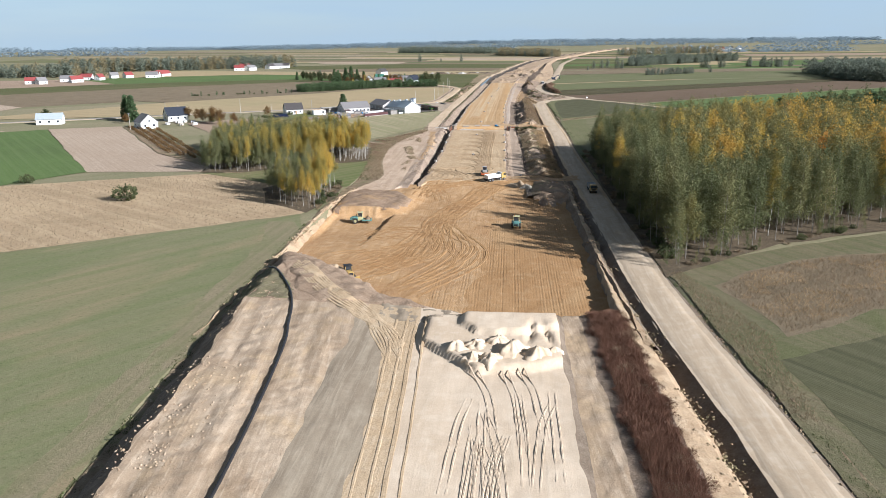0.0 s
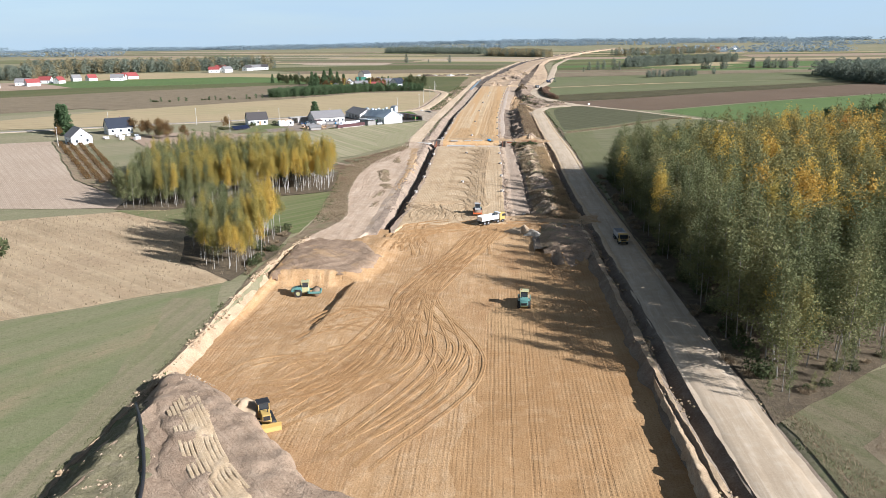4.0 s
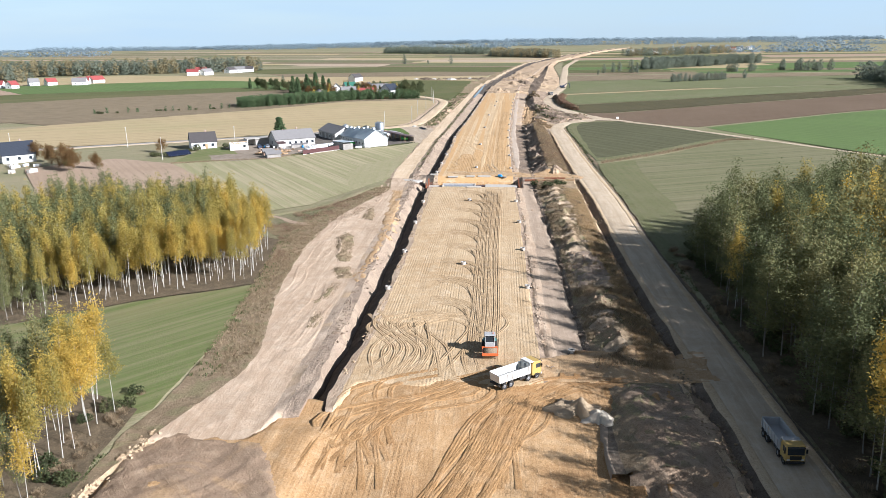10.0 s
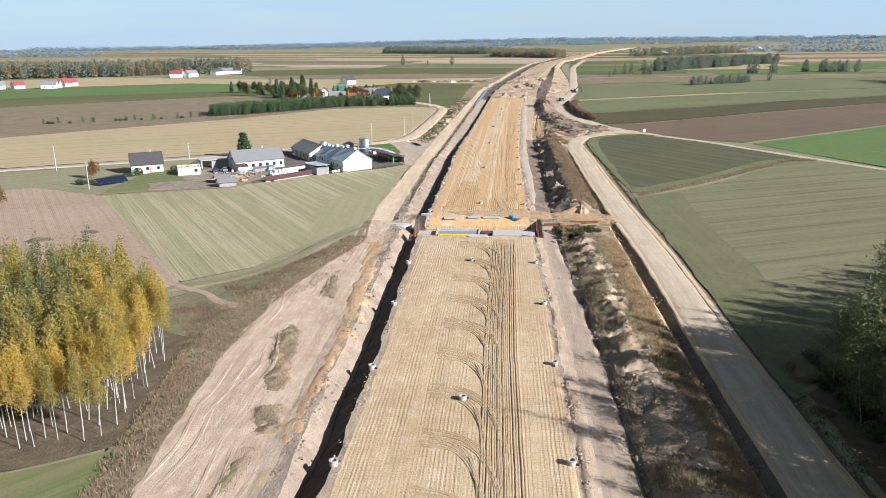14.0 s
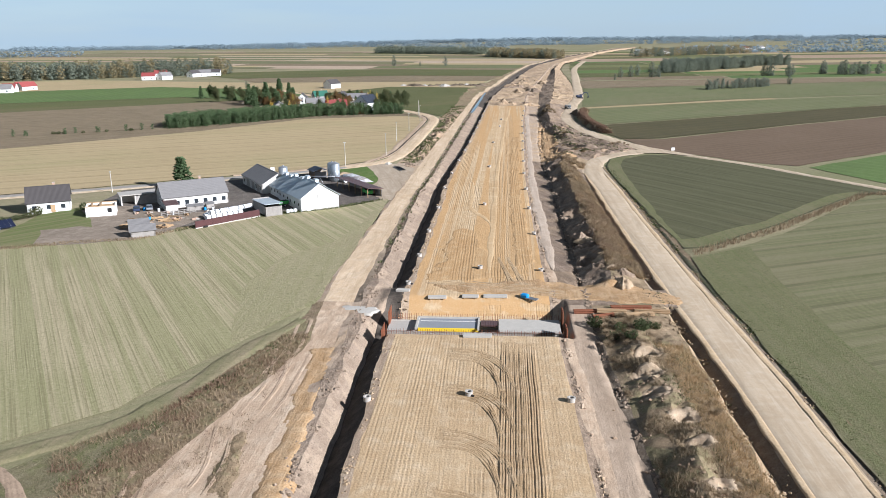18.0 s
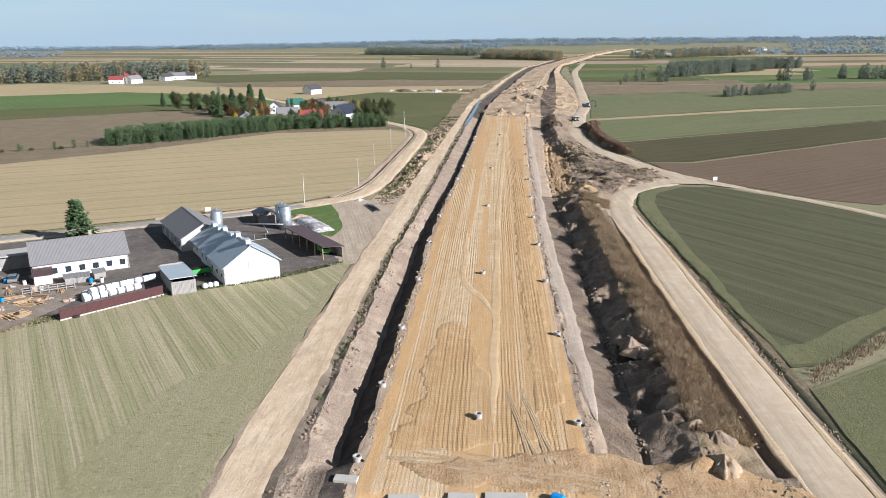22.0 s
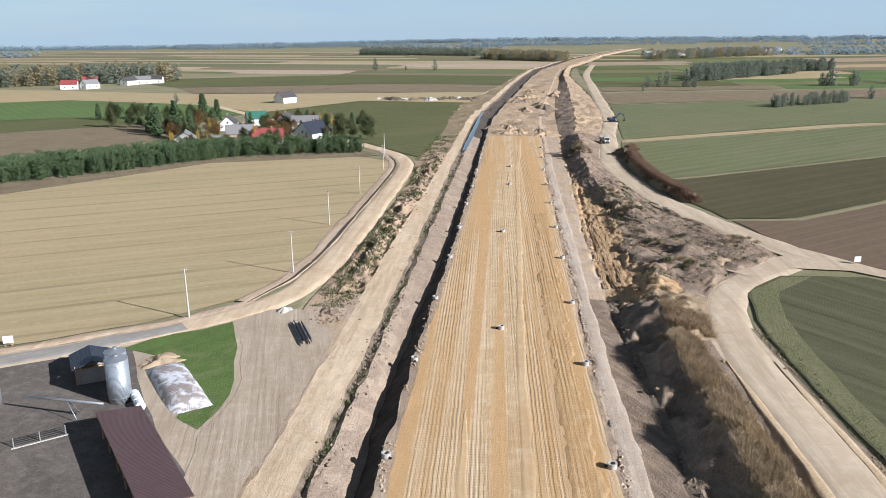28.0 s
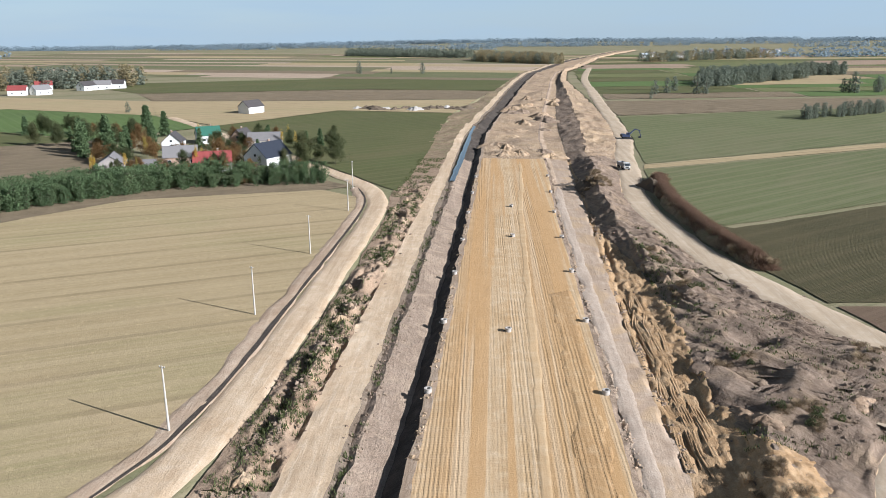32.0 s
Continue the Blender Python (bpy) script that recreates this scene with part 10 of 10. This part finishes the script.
for i in range(10):
    part("firewood", block(0.9, 0.5, 0.4, (-1.8 + 0.9 * (i % 5), 1.8, 0.4 * (i // 5)), 0.08), P["wood"], ss)


def silo(x, y, r, h, label):
    t = thing("grain_silo", label, "silo", pose(x, y, 0), "grain silos")
    part("shell", drum(r, h, (0, 0, h / 2), "Z", 28), P["zinc"], t, smooth=True)
    part("cone_roof", drum(r * 1.04, r * 0.32, (0, 0, h + r * 0.16), "Z", 28, top=0.25), P["steel"], t)
    part("roof_hatch", drum(0.28, 0.25, (0, 0, h + r * 0.36), "Z", 10), P["steel"], t)
    ld = part("ladder", joined(*[block(0.05, 0.05, h, (-r - 0.15, s * 0.22, 0)) for s in (-1, 1)]), P["steel"], t)
    for i in range(int(h / 0.4)):
        part("rung", block(0.04, 0.44, 0.04, (-r - 0.15, 0, 0.3 + i * 0.4)), P["steel"], ld)
    for k in range(4):
        part("hoop", drum(r + 0.03, 0.06, (0, 0, h * (k + 0.6) / 4), "Z", 28, inner=r - 0.02), P["steel"], t)


silo(-65.8, 531.4, 1.45, 6.0, "tall corrugated zinc grain silo with ladder")
silo(-67.6, 534.7, 1.4, 5.6, "corrugated zinc grain silo behind another")
silo(-82.8, 529.8, 1.4, 5.0, "smaller corrugated zinc grain silo by the barn")
au = thing("grain_auger", "long grey grain auger tube on wheels", "auger", None)
rod("auger_tube", [(-76.5, 527.6, 2.3), (-64.6, 524.9, 2.9)], 0.16, P["steel"], au, 10)
rod("auger_leg", [(-70, 526.1, 2.6), (-68.2, 525.0, 0.1)], 0.06, P["steel"], au, 6)
rod("auger_leg", [(-70, 526.1, 2.6), (-69.4, 527.8, 0.1)], 0.06, P["steel"], au, 6)

gt = thing("yard_gate", "low dark metal gate across the farmyard", "gate", pose(-70.55, 520.6, 0.1, 0, 0, math.degrees(math.atan2(3.4, 4.5))))
for gx in (-2.8, 0.0, 2.8):
    part("gate_post", block(0.12, 0.12, 1.25, (gx, 0, 0), 0.01), P["steel"], gt)
for k in range(4):
    part("rail", block(5.6, 0.05, 0.06, (0, 0, 0.25 + 0.27 * k), 0.005), P["black"], gt)
part("kerb", block(6.2, 0.25, 0.14, (0, -0.3, -0.05), 0.02), P["concrete"], gt, "pale concrete kerb")
# silage under its white sheet
n = 13
sv, sf = [], []
for i in range(n):
    for j in range(9):
        u, v = -1 + 2 * i / (n - 1), -1 + 2 * j / 8
        hgt = 1.15 * (1 - abs(u) ** 5) * (1 - abs(v) ** 4) + 0.06 * float(fractal(u * 6, v * 4, 1.0, 2, 2))
        sv.append((u * 8.4, v * 2.7, hgt - 0.05))
cl = new("silage_clamp", mesh_of("silage_clamp", sv, grid_faces(n, 9), P["tarp"], True))
cl.matrix_world = pose(-59.9, 535.7, 0.1, 0, 0, math.degrees(math.atan2(-13.5, 9.6)))
tagged(cl, "long heap under a dirty white tarpaulin", "silage heap")
for i in range(3):
    b = thing("wrapped_bale", "round bale wrapped in white film by the silo", "bale", pose(-63.9 + i * 0.9, 531.6 - i * 1.3, 0.1, 0, 0, -55), "bales by the silo")
    part("bale", drum(0.62, 1.2, (0, 0, 0.62), "X", 18), P["white_film"], b, smooth=False)
heap("straw_mound", -65.5, 543.8, 2.2, 0.8, P["heap_sand"], "small orange-brown straw heap", 5, 0.1, 1.6, 30)

# house, workshop and outbuildings
cx, cy = -98.0, 492.9
v = Vector((cx, cy, 0)) + fa * 5.2
lh = house("long_house", v.x, v.y, 33.0, 18, 11, 3.2, 6.6, "grey_wall", "roof_asbestos", "long pale brick farm building with grey roof", (7, 4, 1, 1), True, category="farm building")
ax = thing("annex", "low annex with dark sheet roof", "annex", pose(-103.3, 487.2, 0, 0, 0, 33))
part("annex_wall", block(3.2, 4.4, 2.2, (0, 0, -0.1), 0.02), P["grey_wall"], ax)
r = part("annex_roof", block(3.8, 5.0, 0.12, (0, 0, 0)), P["roof_plum"], ax)
r.matrix_basis = pose(0, 0, 2.3, 7, 0, 0)
part("annex_door", block(0.06, 1.0, 1.8, (1.62, 0, 0)), P["planks"], ax)
ws = thing("workshop", "flat-roofed grey workshop with open bays", "workshop", pose(-116.5, 496.8, 0, 0, 0, 33))
part("back_wall", block(11.0, 0.3, 3.0, (0, 2.6, -0.1)), P["grey_wall"], ws)
for x in (-5.35, -1.6, 5.35):
    part("cross_wall", block(0.3, 5.2, 3.0, (x, 0, -0.1)), P["grey_wall"], ws)
part("gate", block(6.6, 0.12, 2.6, (1.9, -2.55, 0), 0.01), P["planks"], ws)
part("roof", block(11.6, 6.0, 0.25, (0, 0, 2.92), 0.02), P["concrete_old"], ws)
nb = thing("unfinished_house", "small white house shell without a roof", "house shell", pose(-120.3, 481.6, 0, 0, 0, 24))
for s in (-1, 1):
    part("wall", block(7.6, 0.3, 2.9, (0, s * 2.85, -0.1)), P["white_wall"], nb)
    part("end_wall", block(0.3, 5.4, 2.9, (s * 3.65, 0, -0.1)), P["white_wall"], nb)
part("top_plate", joined(block(7.7, 0.34, 0.18, (0, -2.85, 2.8)), block(7.7, 0.34, 0.18, (0, 2.85, 2.8)), block(0.3, 5.6, 0.18, (0, 0, 2.8)), block(0.3, 5.6, 0.18, (-2.2, 0, 2.8))), P["wood"], nb)
window(nb, 2.2, -3.0, 1.1, 1.1, 1.1, -1, "dark")
part("floor", block(7.2, 5.4, 0.1, (0, 0, 2.2)), P["wood"], nb)
ls = house("lean_shed", -98.8, 459.8, 28, 5.6, 4.2, 1.6, 2.6, "planks", "roof_asbestos", "low grey board shed with zinc roof", (0, 0, 0, 0), category="shed")
ls2 = house("lean_shed", -102.6, 466.0, 28, 4.5, 4.0, 1.7, 2.5, "brick_wall", "roof_asbestos", "small brick shed by the timber piles", (1, 0, 0, 0), category="shed")
kx = thing("dog_kennel", "small weathered hutch with sloping roof", "hutch", pose(-97.5, 487.0, 0, 0, 0, 33), "hutches")
part("hutch_box", block(2.2, 1.8, 1.4, (0, 0, 0), 0.02), P["planks"], kx)
part("hutch_roof", block(2.6, 2.2, 0.1, (0, 0, 1.45), 0, (8, 0, 0)), P["roof_asbestos"], kx)
copy_thing(kx, pose(-93.5, 490.6, 0, 0, 0, 40))
copy_thing(kx, pose(-95.4, 488.0, 0, 0, 0, 25))
fr = random.Random(4)
for i in range(24):
    x, y = -104 + fr.uniform(-6, 8), 474 + fr.uniform(-9, 8)
    t = thing("timber_pile", "untidy pile of boards and rafters in the yard", "timber pile", pose(x, y, 0.1, 0, 0, fr.uniform(0, 180)), "timber piles in the yard")
    for k in range(5):
        part("board", block(fr.uniform(2.0, 3.8), 0.2, 0.12, (fr.uniform(-0.3, 0.3), -0.5 + 0.24 * k, 0.13 * (k % 3)), 0.01, (0, 0, fr.uniform(-8, 8))), P["wood"], t)
for i in range(20):
    row, col = i // 7, i % 7
    b = thing("silage_bale", "white wrapped silage bale behind the fence", "bale", pose(-88.6 + col * 1.05 - row * 0.75, 476.2 + col * 1.2 + row * 1.3, 0.1 + (1.05 if i in (15, 16, 17) else 0) * 0, 0, 0, 47 + fr.uniform(-10, 10)), "white bales behind the fence")
    part("bale", drum(0.62, 1.2, (0, 0, 0.6), "X", 14), P["white_film"], b)
fn = thing("sheet_fence", "maroon profiled sheet fence on a concrete base", "fence", pose(-82.0, 473.4, 0, 0, 0, math.degrees(math.atan2(14.2, 12.2))))
for k in range(8):
    part("fence_panel", block(2.3, 0.05, 1.7, (-8.15 + k * 2.33, 0, 0.3), 0.005), P["fence"], fn)
    part("fence_post", block(0.1, 0.1, 2.1, (-9.3 + k * 2.33, 0.06, 0)), P["fence"], fn)
part("fence_base", block(18.8, 0.18, 0.32, (0, 0, 0)), P["concrete"], fn)
for x, y, tn, lab in ((-51.4, 509.2, 120, "green farm trailer under the shelter"), (-73.4, 492.2, 40, "green feed mixer beside the barn"), (-99.5, 462, 10, "")):
    if not lab:
        continue
    t = thing("farm_trailer", lab, "trailer", pose(x, y, 0.1, 0, 0, tn), "farm trailers")
    part("tub", prism([(-1.9, 0.8), (1.9, 0.8), (2.2, 1.7), (-2.2, 1.7)], 1.9, bevel=0.05), P["green"], t)
    # solid tub; a near-black sheet on top paints its shaded hollow
    part("tub_inside", block(3.8, 1.6, 0.05, (0, 0, 1.68)), P["dark"], t)
    part("drawbar", block(1.6, 0.12, 0.12, (2.8, 0, 0.6)), P["black"], t)
    part("axle", block(2.6, 0.2, 0.2, (0, 0, 0.55)), P["black"], t)
    for a in (-0.8, 0.8):
        for s in (-1, 1):
            wheel(t, a, s * 0.95, 0.42, 0.3)
bgs = thing("big_bags", "white bulk bags standing beside the shed", "bulk bags", pose(-69.4, 484.6, 0.1, 0, 0, FA))
for k in range(3):
    part("bag", block(0.95, 0.95, 1.0, (k * 1.05, 0.1 * (k % 2), 0), 0.22), P["white_film"], bgs)
for k, (x, y) in enumerate(((-109.5, 487.3), (-112.4, 485.6))):
    t = thing("parked_car", "blue-grey car parked by the workshop", "car", pose(x, y, 0.1, 0, 0, 115), "cars in the yard")
    b = part("body", prism([(-2.1, 0.35), (2.1, 0.35), (2.15, 0.8), (1.2, 0.95), (-1.9, 0.98), (-2.15, 0.8)], 1.72, bevel=0.06), P["navy"] if k else P["steel"], t)
    part("cabin", prism([(-1.7, 0.95), (1.1, 0.95), (0.4, 1.42), (-1.3, 1.44)], 1.5, bevel=0.06), P["glass"], b)
    part("roof", block(1.6, 1.4, 0.06, (-0.45, 0, 1.41), 0.02), P["navy"] if k else P["steel"], b)
    for a in (-1.3, 1.3):
        for s in (-1, 1):
            wheel(t, a, s * 0.8, 0.31, 0.2)
sp = thing("solar_array", "row of dark solar panels on a low frame", "solar array", pose(-139.5, 463.5, 0.1, 0, 0, 52))
for k in range(9):
    p = part("solar_panel", block(1.05, 3.4, 0.06, (-4.4 + k * 1.1, 0, 1.0), 0, (28, 0, 0)), P["panel"], sp)
for k in range(4):
    part("panel_leg", joined(block(0.1, 0.1, 1.75, (-4 + k * 2.6, 1.3, 0)), block(0.1, 0.1, 0.6, (-4 + k * 2.6, -1.2, 0))), P["steel"], sp)
for k in range(16):
    plant("shrub", -148.5 + k * 0.75, 461 + k * 1.25, 0.55, group="clipped garden hedge", label="dark clipped hedge shrub")
house("farmhouse", -138.5, 487.5, 28, 10.8, 9.5, 2.9, 6.6, "white_wall", "roof_dark", "farmhouse with dark brown hipped roof", (3, 3, 1, 2), True, door=1.0)
sg = thing("notice_board", "small white board on two legs by the lane", "sign", pose(-92.0, 548.5, 0, 0, 0, 20), "small white boards")
part("board", block(1.5, 0.06, 1.2, (0, 0, 0.5), 0.01), P["white_paint"], sg)
part("leg", joined(block(0.07, 0.07, 0.6, (-0.5, 0, 0)), block(0.07, 0.07, 0.6, (0.5, 0, 0))), P["wood"], sg)
copy_thing(sg, pose(58.4, 598.2, 0.1, 0, 0, 12))

# ---- cottages to the west ----
house("black_cottage", -199.5, 448.5, 41, 12, 9, 3.0, 7.6, "white_wall", "roof_black", "white cottage with steep black roof", (3, 3, 1, 1), True)
house("white_cottage", -199.5, 409.5, 134, 11, 9.4, 3.4, 7.4, "white_wall", "roof_asbestos", "old white cottage with pale grey roof", (2, 2, 2, 2))
house("white_cottage", -266, 428, 20, 14, 8, 3.0, 6.0, "white_wall", "roof_grey", "distant cottage with blue-grey roof", (3, 3, 1, 1))
for i in range(16):
    x, y = -186 + fr.uniform(-9, 9), 429 + fr.uniform(-9, 9)
    t = thing("yard_lumber", "pale stacked blocks and crates in a cottage yard", "crate stack", pose(x, y, 0.05, 0, 0, fr.uniform(0, 90)), "crates in the cottage yard")
    part("crate", block(fr.uniform(1.2, 2.4), fr.uniform(0.9, 1.4), fr.uniform(0.6, 1.4), (0, 0, 0), 0.04), P["white_film"] if i % 2 else P["concrete_old"], t)
    part("pallet", block(1.3, 1.1, 0.14, (0, 0, -0.1)), P["wood"], t)

# ---- hamlet behind the pine hedge ----
for name, x, y, tn, L, W, e, rg, wall, roof, lab, win in (
    ("village_house", -96.5, 779.5, 62, 13, 11, 4.6, 9.2, "white_wall", "roof_black", "tall white house with dark blue roof", (3, 3, 2, 2)),
    ("village_house", -115.5, 775, 18, 13, 8.5, 2.9, 6.4, "white_wall", "roof_red", "low house with bright red metal roof", (3, 2, 1, 1)),
    ("village_house", -131.5, 786, 20, 12, 8.5, 3.2, 6.8, "brick_wall", "roof_asbestos", "pale brick house with weathered grey roof", (3, 2, 1, 1)),
    ("old_shed", -153, 776, 108, 12, 9, 2.4, 5.2, "planks", "roof_asbestos", "old shed with pale grey corrugated roof", (0, 0, 0, 0)),
    ("low_shed", -139, 774.5, 12, 9, 5, 2.3, 3.4, "grey_wall", "roof_asbestos", "low grey shed with weathered roof", (2, 0, 0, 0)),
    ("village_house", -150, 826, 100, 10, 8, 3.2, 6.8, "white_wall", "roof_dark", "white house with dark brown roof", (2, 2, 1, 1)),
    ("village_house", -142, 846, 30, 10, 8, 3.4, 7.0, "white_wall", "roof_green", "white house with bright green roof", (2, 2, 1, 1)),
    ("village_house", -124, 838, 80, 9, 7.5, 3.2, 7.0, "brick_wall", "roof_dark", "brick house with steep brown roof", (2, 2, 1, 1)),
    ("village_barn", -112, 832, 10, 14, 9, 3.2, 6.2, "grey_wall", "roof_asbestos", "grey barn with weathered roof", (2, 0, 0, 0)),
    ("lone_barn", -161, 978, 60, 13, 9, 4.0, 7.6, "white_wall", "roof_dark", "lone white gabled barn in the fields", (0, 0, 0, 0)),
):
    house(name, x, y, tn, L, W, e, rg, wall, roof, lab, win, chimney=name == "village_house", group="hamlet buildings")
# ---- far villages ----
vr = random.Random(12)
for i in range(12):
    t = i / 11
    house("far_house", -505 + 70 * t + vr.uniform(-20, 20), 800 + 190 * t + vr.uniform(-25, 25), vr.uniform(0, 90), vr.uniform(9, 15), 8, 3.4, 7.2, "white_wall", "roof_red" if i % 3 else "roof_asbestos", "far white village house with red roof" if i % 3 else "far white village house with grey roof", (2, 0, 1, 0), group="far village houses")
for x, y, tn, rf2 in ((-395, 1121, 15, "roof_red"), (-380, 1128, 60, "roof_asbestos"), (-358, 1190, 20, "roof_asbestos"), (-366, 1176, 70, "roof_dark"), (-408, 1182, 30, "roof_red"), (-350, 1200, 10, "roof_dark")):
    house("far_house", x, y, tn, 14, 9, 4, 7.6, "white_wall", rf2, "far white house among trees", (2, 0, 1, 0), group="far village houses")
for i in range(18):
    house("far_house", 285 + 22 * i + vr.uniform(-8, 8), 2010 + 22 * i + vr.uniform(-60, 60), vr.uniform(0, 90), vr.uniform(12, 26), 11, 4.5, 8.5, "white_wall", vr.choice(["roof_red", "roof_asbestos", "roof_dark", "roof_grey"]), "far white village house on the plain", (2, 0, 1, 0), group="far village houses")

# ---- posts and lines ----
post_src = None
for x, y, tall in ((-68.4, 561.8, 8.8), (-56.9, 587.6, 8.8), (-57.9, 628.2, 8.8), (-56.5, 666.5, 8.8), (-55.2, 709, 8.8), (-59, 740, 9.0), (-132.4, 511.6, 6.5), (-173.6, 488.6, 8.6), (-142.2, 453.7, 8.2), (-203, 398, 8.2), (-214, 467, 8.6)):
    if post_src is None:
        t = thing("utility_pole", "slim pale concrete utility pole by the lane", "utility pole", pose(x, y, 0), "utility poles")
        part("pole", drum(0.17, tall + 0.3, (0, 0, tall / 2 - 0.15), "Z", 10, top=0.1), P["concrete"], t)
        part("crossarm", block(0.9, 0.08, 0.08, (0, 0, tall - 0.25)), P["steel"], t)
        for s in (-1, 0, 1):
            part("insulator", drum(0.05, 0.16, (s * 0.38, 0, tall - 0.1), "Z", 8), P["white_paint"], t)
        post_src = t
    else:
        copy_thing(post_src, pose(x, y, 0.0 if tall > 8 else -2.2, 0, 0, (x * 13) % 180))

# ---- clutter of the farmyard ----
cr = random.Random(21)
for i in range(26):
    x, y = -112 + cr.uniform(0, 26), 468 + cr.uniform(0, 22)
    kind = i % 4
    if kind == 0:
        t = thing("junk_heap", "small heap of rubble and boards in the yard", "rubble", pose(x, y, 0.1, 0, 0, cr.uniform(0, 180)), "rubble heaps in the yard")
        for k in range(5):
            part("chunk", block(cr.uniform(0.4, 1.2), cr.uniform(0.3, 0.6), cr.uniform(0.2, 0.5), (cr.uniform(-0.8, 0.8), cr.uniform(-0.7, 0.7), 0), 0.06, (0, 0, cr.uniform(0, 90))), P["concrete_old"] if k % 2 else P["brick_wall"], t)
    elif kind == 1:
        t = thing("brick_pallet", "pallet of red bricks in the yard", "pallet", pose(x, y, 0.1, 0, 0, cr.uniform(0, 180)), "pallets in the yard")
        part("pallet", block(1.2, 1.0, 0.14, (0, 0, 0)), P["wood"], t)
        part("brick_stack", block(1.1, 0.9, cr.uniform(0.4, 0.9), (0, 0, 0.14), 0.02), P["brick_wall"], t)
    elif kind == 2:
        t = thing("scrap_pile", "old tractor tyre on scrap in the yard", "scrap", pose(x, y, 0.1), "scrap in the yard")
        part("tyre", drum(0.6, 0.35, (0, 0, 0.18), "Z", 16), P["rubber"], t)
        part("hub", drum(0.3, 0.37, (0, 0, 0.18), "Z", 12), P["dark"], t)
    else:
        t = thing("water_barrel", "pale plastic barrel in the yard", "barrel", pose(x, y, 0.1), "barrels in the yard")
        part("drum", drum(0.35, 0.95, (0, 0, 0.48), "Z", 12), P["white_film"] if i % 8 == 3 else P["blue"], t)
        part("lid", drum(0.3, 0.06, (0, 0, 0.98), "Z", 12), P["black"], t)
pen = thing("cattle_pen", "small weathered timber pen beside the long house", "pen", pose(-98.5, 481.0, 0.1, 0, 0, 33))
for k in range(7):
    part("post", block(0.14, 0.14, 1.5, (-4.5 + 1.5 * k, 0, 0)), P["planks"], pen)
for z in (0.4, 0.85, 1.3):
    part("rail", block(9.2, 0.06, 0.14, (0, 0.1, z)), P["planks"], pen)
for i in range(9):
    b = thing("silage_bale", "white wrapped silage bale behind the fence", "bale", pose(-88.0 + i * 0.95, 477.6 + i * 1.08, 1.15, 0, 0, 47 + cr.uniform(-25, 25)), "white bales behind the fence")
    part("bale", drum(0.6, 1.15, (0, 0, 0.58), "X", 14), P["white_film"], b)
for k in range(9):
    plant("shrub", -64.0 + k * 1.9 + cr.uniform(-0.5, 0.5), 489.5 + k * 1.35, 0.16, group="rough grass by the barn", label="low rough growth along the yard edge")
x, y = scatter([(-92, 463), (-76, 480), (-57, 490.5), (-46, 502), (-46, 504), (-58, 493), (-77, 483), (-93, 466)], 0.55, 61)
weeds("green_weeds", x, y, x * 0 + 0.1, M["weed_green"], "rough grass along the farmyard edge", 0.35)
x, y = scatter([(-134, 442), (-112, 451), (-98, 455), (-88, 469), (-90, 470), (-100, 457), (-113, 453.5), (-135, 445)], 0.6, 62)
weeds("dry_weeds", x, y, x * 0 + 0.1, M["twig"], "dry weeds along the farmyard edge", 0.35)
